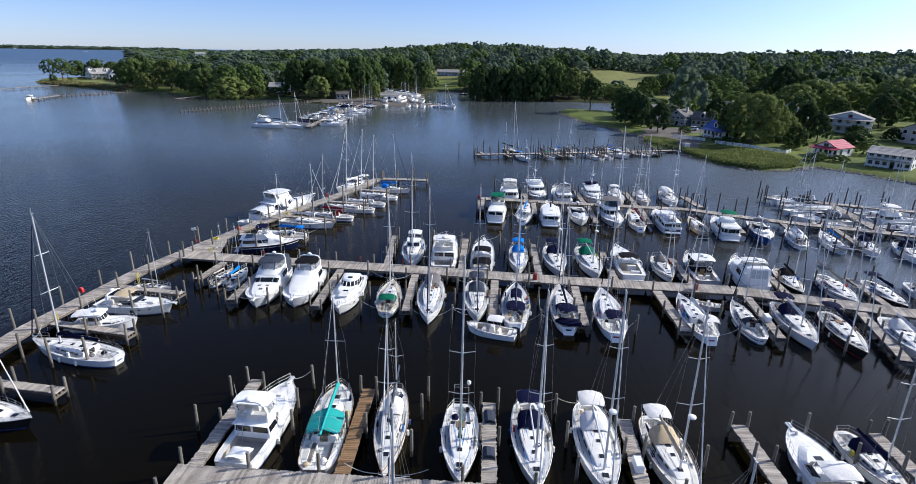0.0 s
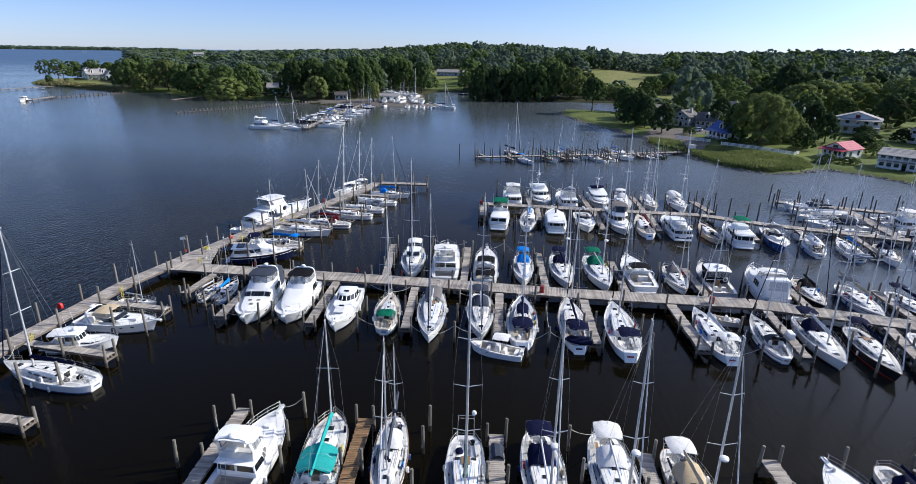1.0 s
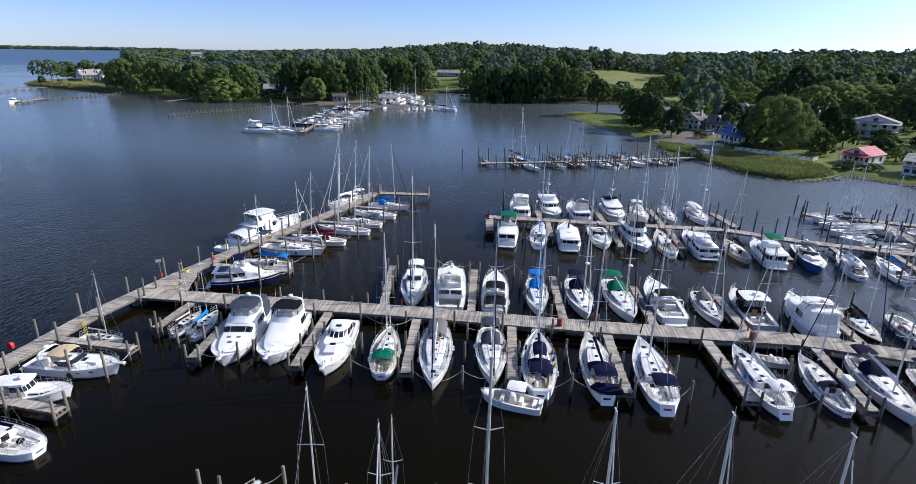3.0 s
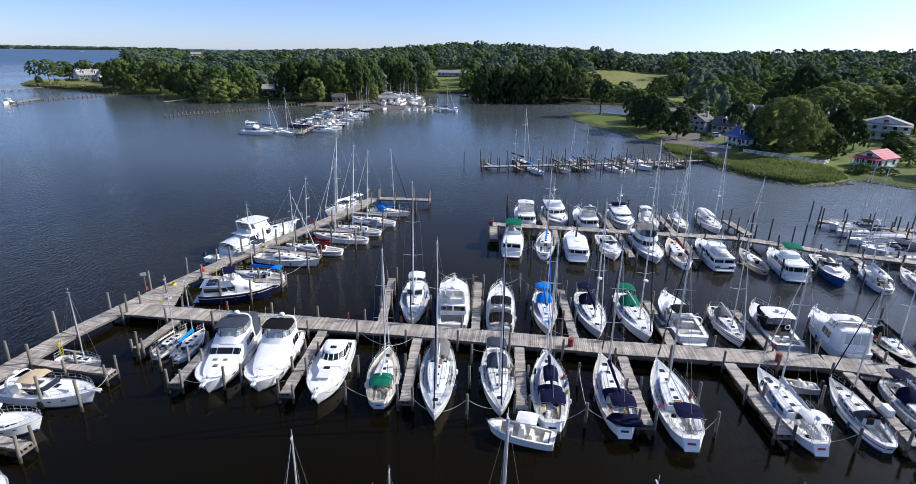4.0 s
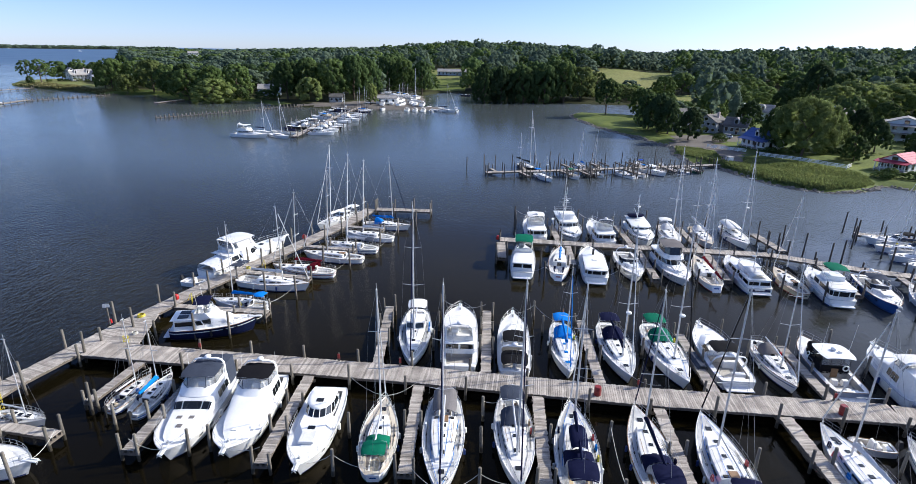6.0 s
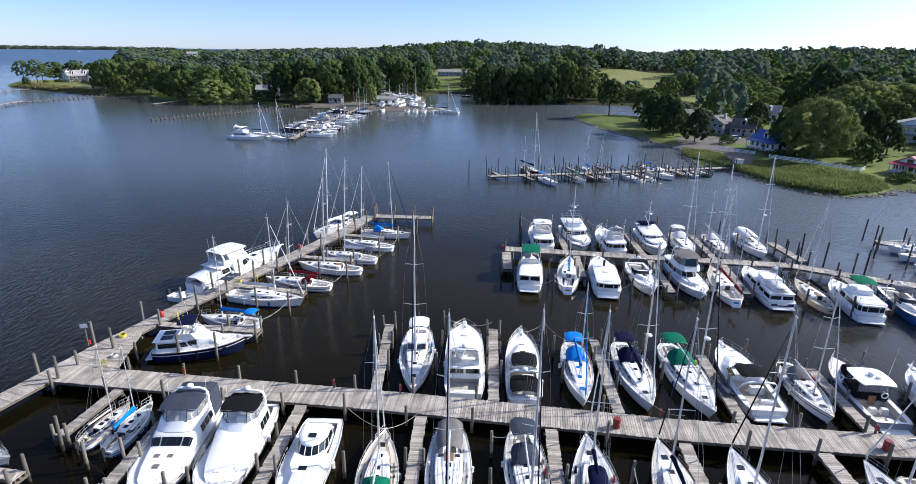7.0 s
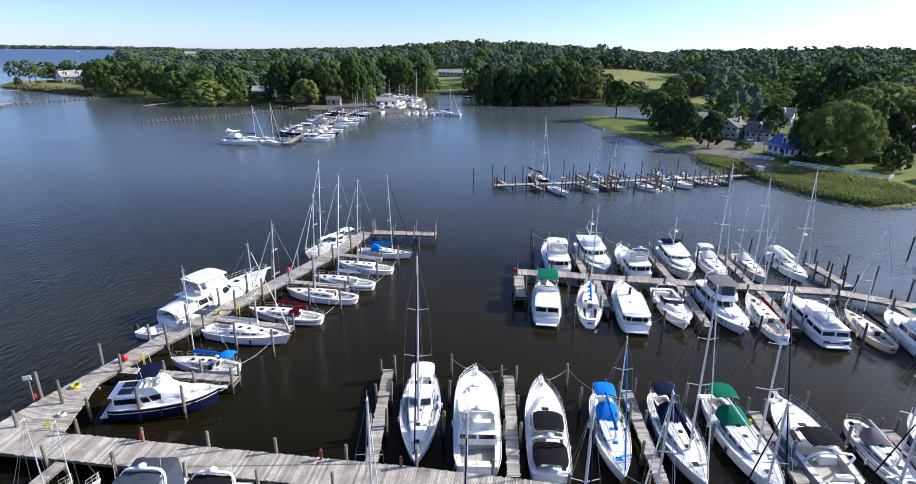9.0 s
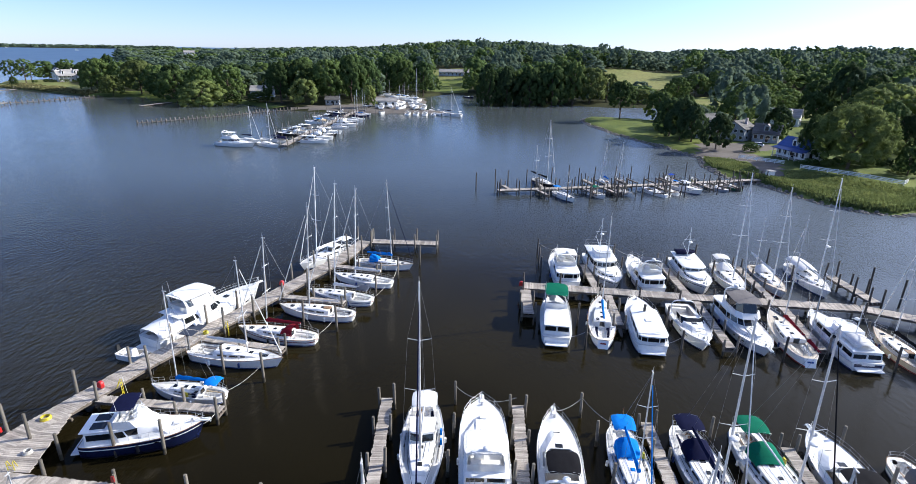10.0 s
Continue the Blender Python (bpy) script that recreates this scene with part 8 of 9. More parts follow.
def boat_lift(s, off, w=3.0, d=4.4):
    t = thing("boat_lift", pose(*on_dock(s, off), 0, 0, 0, 17), "dark timber boat lift with cross beams beside the dock", "boat lift", "boat lifts")
    for px in (-w / 2, w / 2):
        for py in (-d / 2, d / 2):
            part("lift_post", Mesh().tube([(px, py, -1.2), (px, py, 3.4)], .14, 8), "pile_wood", t)
        part("lift_beam", Mesh().box(px - .1, px + .1, -d / 2 - .3, d / 2 + .3, 3.0, 3.25), "beam_wood", t)
    for py in (-d / 2 + .3, d / 2 - .3):
        part("cradle_beam", Mesh().box(-w / 2, w / 2, py - .08, py + .08, .55, .72), "beam_wood", t)


for s, off in ((20.6, -5.0), (28.6, -5.0), (35.6, -5.8), (39.8, -5.4)):
    boat_lift(s, off)
for s, off in ((3, 4.6), (24.5, 7.4), (27, -6.4), (50.5, -6.6), (57.5, -7.0)):
    finger(*on_dock(s, math.copysign(0.8, off)), *on_dock(s - 0.4, off), 0.75, z=0.95, gap=2.8)


def at_dock(s0, o0, s1, o1):
    return berth(*on_dock(s0, o0), *on_dock(s1, o1))


sailboat(*at_dock(14.5, 1.8, 12.5, 10.8), 2.9, 15.6, hull="black_hull", cover="canvas_black", mizzen=9.0, label="dark ketch on the far side of the small dock")
sailboat(*at_dock(14.0, -10.2, 12.6, -2.0), 2.6, 6.0, cover=None, jib=None, bimini="canvas_blue", spreaders=1, label="small white boat with a bright blue canvas top", hull="gelcoat")
motor_yacht(*at_dock(22.0, -8.4, 20.8, -1.8), 2.4, "open work boat with a green canvas top", "open", top="canvas_green", boot=None)
sailboat(*at_dock(29.0, 8.0, 28.4, 1.6), 2.3, 10.6, cover="canvas_blue", spreaders=1, wheel=False, label="small sailboat with a leaning bare mast")
sailboat(*at_dock(33.2, 8.0, 32.8, 1.8), 2.3, 10.0, cover="canvas_white", spreaders=1, wheel=False, label="small white sailboat on the far side of the dock")
motor_yacht(*at_dock(29.0, -7.6, 28.2, -2.4), 2.0, "small white skiff on a timber boat lift", "open", boot=None)
motor_yacht(*at_dock(34.6, -2.0, 37.0, -9.2), 2.5, "white cuddy boat with its bow to the dock", "open", boot=None, top=None)
motor_yacht(*at_dock(38.6, -2.0, 40.6, -8.0), 2.3, "white open boat moored at the small dock", "open", boot=None)
motor_yacht(*at_dock(46.2, -8.6, 43.4, -1.2), 2.8, "white cabin cruiser with a blue canvas top", "pilot", top="canvas_blue")
motor_yacht(*at_dock(47.0, 7.4, 46.0, 2.0), 2.1, "white open boat with a royal-blue canvas top", "open", top="canvas_royal", boot=None)
motor_yacht(*at_dock(51.0, -2.0, 54.2, -7.0), 2.0, "grey open skiff with a black outboard", "open", hull="grey_hull", boot=None)
motor_yacht(*at_dock(55.2, -2.0, 58.2, -6.4), 2.0, "pale green open skiff", "open", hull="boot_green", boot=None)
motor_yacht(*at_dock(53.2, 5.6, 52.2, 1.8), 1.3, "small yellow rowing skiff", "open", hull="yellow_paint", boot=None)

gate = thing("dock_shed", pose(65.5, 186.8, 1.0, 0, 0, 17), "small white ticket shed at the landward end of the dock", "shed")
part("wall", Mesh().box(-.8, .8, -.7, .7, 0, 2.0), "siding_white", gate)
part("roof", Mesh().box(-1.0, 1.0, -.9, .9, 2.0, 2.18, .1), "roof_light", gate)


def hose_coil(x, y, z, mat, label, r=0.33):
    m = Mesh()
    for k in range(5):
        m.torus((0, 0.02 * (k % 2), 0.04 + .05 * k), r - .02 * k, .028, "z", 14, 5)
    ob = new("hose_coil", m.mesh("hose_coil", mat))
    ob.matrix_world = pose(x, y, z)
    tagged(ob, label, "hose", "hose coils")


def life_ring_post(x, y, head):
    t = thing("life_ring_stand", pose(x, y, DECK, 0, 0, head), "red cabinet on a short post at the pier edge", "life ring stand", "red safety cabinets")
    part("stake", Mesh().tube([(0, 0, 0), (0, 0, .55)], .045, 6), "pile_wood", t)
    m = Mesh()
    prof = [(-.26, .12), (.26, .12), (.30, .2), (.30, .52), (.22, .70), (.1, .77), (-.1, .77), (-.22, .70), (-.30, .52), (-.30, .2)]
    m.loft([[(.17 * sx, py * k, .44 + (pz - .44) * k) for py, pz in prof] for sx, k in ((-1, .9), (-.75, 1), (.75, 1), (1, .9))])
    part("cabinet", m, "red_plastic", t)


def sign_post(x, y, head):
    t = thing("sign_post", pose(x, y, DECK, 0, 0, head), "white sign board on a post at the pier junction", "sign")
    part("stake", Mesh().box(-.06, .06, -.06, .06, 0, 2.5), "pile_wood", t)
    part("board", Mesh().box(-.36, -.02, -.10, -.06, 2.1, 2.5), "sign_white", t)
    part("board", Mesh().box(.02, .36, -.12, -.08, 2.16, 2.56), "sign_white", t)
    part("red_box", Mesh().box(-.16, .16, .06, .3, .1, .55, .02), "red_plastic", t)


def ladder(x, y, head):
    t = thing("dock_ladder", pose(x, y, DECK, 0, 0, head), "yellow steel ladder hung on the pier edge", "ladder", "dock ladders")
    for sg in (-.22, .22):
        part("rail", Mesh().tube([(.25, sg, .05), (0, sg, .75), (-.12, sg, .7), (-.12, sg, -1.1)], .03, 5), "yellow_paint", t)
    for i in range(5):
        part("rung", Mesh().tube([(-.12, -.22, -.9 + .34 * i), (-.12, .22, -.9 + .34 * i)], .025, 5), "yellow_paint", t)


sign_post(-44.3, 80.2, 10)
life_ring_post(-40.4, 86.9, 70)
life_ring_post(-48.7, 60.9, 85)
life_ring_post(-32.2, 110.6, 68)
life_ring_post(-1.0, 113.2, 85)
drum_rows = ((7.3, 70.9), (28.1, 69.6))
for x, y in drum_rows:
    m = Mesh()
    m.loft([[(rr * math.cos(2 * math.pi * k / 14), rr * math.sin(2 * math.pi * k / 14), z) for k in range(14)] for rr, z in ((.30, 0), (.31, .03), (.31, .4), (.33, .42), (.33, .46), (.31, .48), (.31, .82), (.27, .88))])
    ob = new("waste_drum", m.mesh("waste_drum", "drum_red"))
    ob.matrix_world = pose(x, y, DECK)
    tagged(ob, "dark red plastic waste drum standing on the pier", "waste bin", "waste drums")
for x, y in ((-31.8, 75.75), (-17.3, 74.75), (11.3, 72.4), (-11.2, 74.4), (28.5, 71.6)):
    ex = thing("extinguisher_box", pose(x, y, DECK, 0, 0, rng.uniform(-20, 20)), "small red fire extinguisher box fixed to a short post", "extinguisher", "red extinguisher boxes")
    part("stake", Mesh().box(-.07, .07, -.07, .07, 0, .9), "pile_wood", ex)
    part("box", Mesh().box(-.12, .12, -.22, -.07, .4, .85, .02), "drum_red", ex)
hose_coil(-42.1, 82.4, DECK, "yellow_paint", "coiled yellow hose lying on the pier", .42)
hose_coil(-40.4, 78.4, DECK, "rope_white", "coiled pale hose hung beside a pile")
hose_coil(-36.0, 97.6, DECK, "yellow_paint", "coiled yellow hose lying on the pier", .3)
for x, y, h in ((-40.2, 76.7, 100), (-38.8, 87.2, 200), (-34.3, 99.0, 200), (-46.6, 53.9, 180), (-45.0, 66.2, 190)):
    ladder(x, y, h)


def dock_box(x, y, head, mat="gelcoat"):
    t = thing("dock_box", pose(x, y, 1.1, 0, 0, head), "white fibreglass dock box standing on a finger pier", "dock box", "dock boxes")
    part("body", Mesh().box(-.6, .6, -.3, .3, 0, .5, .03), mat, t)
    part("lid", Mesh().box(-.63, .63, -.33, .33, .5, .62, .07), mat, t)


for x, y, h in ((12.2, 35.6, 90), (33.6, 61.6, 85)):
    dock_box(x, y, h)
for x, y, ln in ((1.2, 40.6, .9), (18.5, 77.6, 1.6), (1.15, 36.2, .7)):
    tarp = Mesh().loft([[(sx * .46, -ln, 0), (sx * .46, ln, 0)] if h == 0 else [(sx * w, -ln + .1 + e, h), (sx * w, ln - .1 - e, h)] for sx, w, h, e in ((-1, .46, 0, 0), (-1, .40, .22, 0), (-1, .2, .34, .06), (1, .18, .30, .1), (1, .42, .2, .02), (1, .46, 0, 0))], closed=False, caps=False, smooth=False)
    ob = new("tarpaulin", tarp.mesh("tarpaulin", "canvas_slate"))
    ob.matrix_world = pose(x, y, 1.105, 0, 0, 3)
    tagged(ob, "stack of gear under a dark blue tarpaulin on the finger pier", "tarpaulin")


def mooring_line(p, q, sag=0.35):
    p, q = Vector(p), Vector(q)
    pts = []
    for i in range(7):
        u = i / 6
        v = p.lerp(q, u) - Vector((0, 0, sag * 4 * u * (1 - u)))
        pts.append(v)
    m = Mesh().tube(pts, 0.022, 4)
    ob = new("mooring_line", m.mesh("mooring_line", "rope_white"))
    tagged(ob, "slack pale mooring line between a boat and a pile", "rope", "mooring lines")


LINES = "-16.9,44.3,1.6;-15.2,45.2,2.1|-6.6,33.4,1.3;-9.3,33.4,2.0|-6.6,33.4,1.3;-3.2,33.2,2.0|4.4,43.4,1.2;6.9,42.6,2.0|9.7,43.5,1.2;6.9,42.6,2.1|-27.2,60.7,1.6;-30.1,61.2,2.0|-22.8,61.3,1.6;-19.8,61.0,2.0|-16.7,60.0,1.6;-14.2,60.6,2.0"
LINES += "|-11.8,69.2,1.3;-9.2,71.3,1.4|-11.8,69.2,1.3;-15.5,71.8,1.4|-11.0,60.4,1.0;-14.2,60.6,2.0|-5.95,58.2,1.4;-3.2,59.4,2.0|-5.95,58.2,1.4;-8.6,60.2,2.0|-.25,59.2,1.4;-3.2,59.4,2.0|-.6,70.2,1.0;-3.0,68,2.0|4.2,58.4,1.0;7.0,59.0,2.0|7.0,59.0,2.0;7.3,65.4,2.0"
LINES += "|10.2,58.4,1.0;7.0,59.0,2.0|15.3,57.2,1.0;17.8,58.6,2.0|25.6,57.4,1.0;28.6,57.4,2.0|-5.9,87.4,1.6;-8.3,88.6,2.0|-5.9,87.4,1.6;-2.9,87.2,2.0|.3,86.2,1.5;2.9,87.6,2.0|5.6,85.2,1.0;2.9,87.6,2.0|5.35,74.6,1.3;8.0,73.4,1.3|11.1,74.2,1.3;13.4,72.6,1.4|-28.9,82.6,1.3;-28.4,84.8,1.6"
LINES += "|-29.4,87.7,.9;-27.0,90.8,2.0|-24.2,98.5,1.0;-22.6,101.4,2.0|-21.4,104.3,1.0;-22.6,101.4,2.0|-20.0,108.6,1.0;-18.4,111.2,2.0|-18.5,114.2,1.0;-18.0,117.2,2.0|-36.4,59.2,1.4;-36.9,62.4,1.6|-35.6,47.8,1.0;-38.2,47.0,2.0|-45.9,49.8,1.3;-47.2,52.6,1.3|2.3,100.4,1.0;5.3,99.6,2.2|7.3,100.4,1.0;5.3,99.6,2.2|12.4,99.4,1.0;15.4,99.2,2.2|18.2,99.8,1.5;15.4,99.2,2.2"
LINES += "|24.5,99.0,1.6;25.9,98.6,2.2|28.3,98.2,1.0;25.9,98.6,2.2|5.4,126.8,1.6;2.4,128,2.4|16.5,125.8,1.6;14.0,126.8,2.4"
for item in LINES.split("|"):
    a, b = item.split(";")
    mooring_line([float(v) for v in a.split(",")], [float(v) for v in b.split(",")])

# ---- houses ----
def building(name, x, y, rot, w, d, h, rh, wall, roof, label, ridge="x", storeys=1, cols=4, dormers=0, porch=None, chimney=False, z=None, bare=False):
    """A house with thick roof slabs, framed windows and a door; its front looks along local -y."""
    z = ground_z(x, y) if z is None else z
    t = thing(name, pose(x, y, z - .1, 0, 0, rot), label, "house" if not bare else "shed")
    m = Mesh()
    if ridge == "x":
        g = [(-w / 2, 0), (w / 2, 0)]
        m.add([(-w / 2, -d / 2, 0), (w / 2, -d / 2, 0), (w / 2, d / 2, 0), (-w / 2, d / 2, 0), (-w / 2, -d / 2, h), (w / 2, -d / 2, h), (w / 2, d / 2, h), (-w / 2, d / 2, h), (-w / 2, 0, h + rh), (w / 2, 0, h + rh)],
              [(0, 1, 5, 4), (2, 3, 7, 6), (1, 2, 6, 9, 5), (3, 0, 4, 8, 7)])
    else:
        m.add([(-w / 2, -d / 2, 0), (w / 2, -d / 2, 0), (w / 2, d / 2, 0), (-w / 2, d / 2, 0), (-w / 2, -d / 2, h), (w / 2, -d / 2, h), (w / 2, d / 2, h), (-w / 2, d / 2, h), (0, -d / 2, h + rh), (0, d / 2, h + rh)],
              [(0, 1, 5, 8, 4), (2, 3, 7, 9, 6), (1, 2, 6, 5), (3, 0, 4, 7)])
    part("wall", m, wall, t)
    o = .45
    for sg in (1, -1):
        r = Mesh()
        n = 5
        for i in range(n):
            u0, u1 = i / n, (i + 1) / n
            half, run = (d / 2, w / 2 + o) if ridge == "x" else (w / 2, d / 2 + o)
            e = half + o
            zz = lambda u: h + rh - (rh + rh * o / half) * u + .05
            p = [(-run, sg * e * u0, zz(u0) + .02), (run, sg * e * u0, zz(u0) + .02), (run, sg * e * u1, zz(u1) + .07), (-run, sg * e * u1, zz(u1) + .07)]
            q = [(a, b, c - .2) for a, b, c in p]
            if ridge == "y":
                p, q = [(b, a, c) for a, b, c in p], [(b, a, c) for a, b, c in q]
            r.add(p + q, [(0, 1, 2, 3), (7, 6, 5, 4), (0, 4, 5, 1), (1, 5, 6, 2), (2, 6, 7, 3), (3, 7, 4, 0)])
        part("roof", r, roof, t)

    def opening(face, u, zc, ww, hh, nm="window"):
        f = Mesh().box(-ww / 2 - .1, ww / 2 + .1, -.07, .05, zc - hh / 2 - .1, zc + hh / 2 + .1)
        g = Mesh().box(-ww / 2, ww / 2, -.085, -.06, zc - hh / 2, zc + hh / 2)
        loc = {"f": (u, -d / 2, 0), "b": (u, d / 2, 180), "l": (-w / 2, u, -90), "r": (w / 2, u, 90)}[face]
        fo = part(nm, f, "siding_white" if wall != "siding_white" else "siding_grey", t)
        fo.matrix_local = pose(loc[0], loc[1], 0, 0, 0, loc[2])
        part("pane", g, "tinted_glass", fo)
    sh = h / storeys
    for k in range(storeys):
        for c in range(cols):
            opening("f", -w / 2 + w * (c + .5) / cols, sh * k + sh * .56, min(1.1, w / cols * .6), sh * .42)
        sc = max(1, int(d / 3.5))
        for c in range(sc):
            for face in ("l", "r"):
                opening(face, -d / 2 + d * (c + .5) / sc, sh * k + sh * .56, 1.0, sh * .42)
    if ridge == "y":
        opening("f", 0, h + rh * .35, 1.3, min(1.1, rh * .45))
    for k in range(dormers):
        u = -w / 2 + w * (k + .5) / dormers
        dm = Mesh()
        y0 = -d / 2 * .78
        zb, zt = h + rh * .15, h + rh * .78
        dm.add([(u - .9, y0, zb), (u + .9, y0, zb), (u + .9, y0, zt), (u, y0, zt + .7), (u - .9, y0, zt), (u - .9, -.1, zt), (u + .9, -.1, zt), (u, .1, zt + .7)], [(0, 1, 2, 3, 4), (0, 4, 5), (1, 6, 2)])
        dd = part("dormer", dm, wall, t)
        part("dormer_roof", Mesh().add([(u - 1.1, y0 - .2, zt - .12), (u, y0 - .2, zt + .8), (u, .2, zt + .8), (u - 1.1, .2, zt - .12), (u + 1.1, y0 - .2, zt - .12), (u + 1.1, .2, zt - .12)], [(0, 1, 2, 3), (1, 4, 5, 2)]), roof if dormers != 1 else "roof_light", dd)
        part("pane", Mesh().box(u - .5, u + .5, y0 - .05, y0 - .02, zb + .35, zt), "tinted_glass", dd)
    if porch:
        pz, pd = porch
        part("porch_floor", Mesh().box(-w / 2, w / 2, -d / 2 - pd, -d / 2, pz - .2, pz), "plank_grey", t)
        part("porch_roof", Mesh().add([(-w / 2 - .3, -d / 2 - pd - .3, h - .35), (w / 2 + .3, -d / 2 - pd - .3, h - .35), (w / 2 + .3, -d / 2, h + .15), (-w / 2 - .3, -d / 2, h + .15), (-w / 2 - .3, -d / 2 - pd - .3, h - .5), (w / 2 + .3, -d / 2 - pd - .3, h - .5), (w / 2 + .3, -d / 2, h), (-w / 2 - .3, -d / 2, h)], [(0, 1, 2, 3), (7, 6, 5, 4), (0, 4, 5, 1), (1, 5, 6, 2), (3, 7, 4, 0)]), roof, t)
        for c in range(cols + 1):
            u = -w / 2 + .1 + (w - .2) * c / cols
            part("porch_post", Mesh().box(u - .08, u + .08, -d / 2 - pd + .05, -d / 2 - pd + .2, 0, h - .4), "siding_white", t)
        rl = Mesh()
        for zz in (pz + .45, pz + .95):
            rl.box(-w / 2, w / 2, -d / 2 - pd + .08, -d / 2 - pd + .14, zz - .05, zz)
        part("porch_rail", rl, "siding_white", t)
    if chimney:
        part("chimney", Mesh().box(w * .2, w * .2 + .8, .3, 1.0, h, h + rh + .9), "siding_pink", t)
    if not bare:
        opening("f", w * .08, 1.1, .95, 2.0, "door")
    return t


building("blue_roof_house", 87.2, 214.6, -74, 11.0, 7.0, 3.2, 2.8, "siding_white", "roof_blue", "white waterfront cottage with a deep blue roof and dormer", dormers=1, cols=5, porch=(.5, 1.5))
building("red_roof_house", 109.5, 182.5, -58, 7.2, 8.6, 3.0, 1.8, "siding_white", "roof_red", "white waterfront house with a bright red roof and porch", "y", 1, 5, porch=(.6, 2.2))
building("deck_house", 117.0, 166.3, -45, 10.5, 7.5, 4.4, 1.0, "siding_white", "roof_light", "two-storey pale waterfront house with a glazed front and deck", "x", 2, 6, porch=(2.4, 1.8))
building("tall_grey_house", 73.6, 256.0, -66, 7, 8, 6.8, 1.6, "siding_grey", "roof_grey", "tall grey three-storey house with white trim", "y", 3, 3)
building("grey_gabled_house", 84.0, 251.0, -50, 8.5, 8, 4.3, 2.4, "siding_grey", "roof_grey", "grey gabled house with white windows above the drive", "y", 2, 4, dormers=0, chimney=True)
building("garage_house", 92.0, 246.0, -36, 8, 7, 3.2, 2.8, "siding_grey", "roof_grey", "grey garage wing with a dark steep roof", "x", 1, 4, dormers=1)
building("white_gabled_house", 133, 254, -50, 8.5, 11, 6.6, 3.2, "siding_blue", "roof_grey", "pale blue gabled house among trees", "y", 2, 3)
building("white_villa", 142, 230, -34, 15, 8, 5.6, 2.4, "siding_white", "roof_light", "long white two-storey villa with a railed deck", "y", 2, 5, porch=(2.8, 3.0))
building("back_house", 119, 294, -35, 16, 8, 4.2, 3.0, "siding_white", "roof_light", "white house with pale grey roofs behind the tree", "x", 1, 5, dormers=2)
building("east_house", 153, 206, -52, 11, 8, 5.0, 2.6, "siding_pink", "roof_grey", "pale house with a dark roof among garden trees", "y", 2, 4)
building("waterfront_mansion", -331, 476, 58, 17, 10, 5.0, 4.0, "siding_white", "roof_light", "large white mansion on the wooded point", "x", 2, 6, dormers=2, chimney=True, porch=(.6, 2.5))
building("mansion_tower", -335, 471, 58, 4.5, 4.5, 8.5, 2.0, "siding_white", "roof_light", "white cupola tower of the waterfront mansion", "y", 3, 1)
building("mansion_wing", -323, 480, 58, 8, 9, 4.2, 3.4, "siding_white", "roof_light", "white gabled wing of the waterfront mansion", "y", 1, 3)
building("long_farmhouse", -33, 545, -2, 30, 8, 3.2, 2.2, "siding_blue", "roof_light", "long low grey-roofed farmhouse beyond the lawn", "x", 1, 9)
building("boathouse", -138.5, 377, 14, 13, 8, 4.2, 2.6, "siding_blue", "roof_light", "low boathouse with a pale roof by the woods", "x", 1, 4)
building("quay_shed", -59, 341, 8, 11, 6, 3.2, 1.4, "siding_white", "roof_light", "low white boatyard shed on the quay", "x", 1, 3, bare=True)
building("harbour_office", -88, 344, 8, 7, 5, 3.0, 1.6, "siding_grey", "roof_grey", "small grey harbour office under the oaks", "x", 1, 3)
building("far_white_house", -498, 984, 30, 16, 9, 7, 3, "siding_white", "roof_light", "distant white house showing above the trees", "x", 2, 6, z=10)


def fence(path, label):
    t = thing("fence", Matrix.Identity(4), label, "fence")
    for (ax, ay), (bx, by) in zip(path, path[1:]):
        p, q = Vector((ax, ay)), Vector((bx, by))
        n = max(1, round((q - p).length / 2.4))
        for k in range(n):
            a, b = p.lerp(q, k / n), p.lerp(q, (k + 1) / n)
            za, zb = ground_z(*a), ground_z(*b)
            part("fence_post", Mesh().box(a.x - .07, a.x + .07, a.y - .07, a.y + .07, za - .2, za + 1.25), "fence_white", t)
            for h in (.25, .6, .95):
                d = (b - a).normalized()
                nn = Vector((-d.y, d.x)) * .02
                m = Mesh().add([(*(a - nn), za + h), (*(b - nn), zb + h), (*(b - nn), zb + h + .2), (*(a - nn), za + h + .2), (*(a + nn), za + h), (*(b + nn), zb + h), (*(b + nn), zb + h + .2), (*(a + nn), za + h + .2)], [(0, 1, 2, 3), (7, 6, 5, 4), (3, 2, 6, 7), (0, 4, 5, 1)])
                part("fence_board", m, "fence_white", t)


fence([(79.6, 199.4), (84, 194.4), (95.0, 182.0)], "white board fence between lawn and marsh")
fence([(95.0, 182.0), (98.0, 184.8)], "short white fence return beside the bank")
fence([(69.6, 214.6), (78.2, 205.2)], "white board fence beside the gravel drive")
fence([(120, 152), (132, 158), (142, 163)], "white board fence across the waterfront lawn")


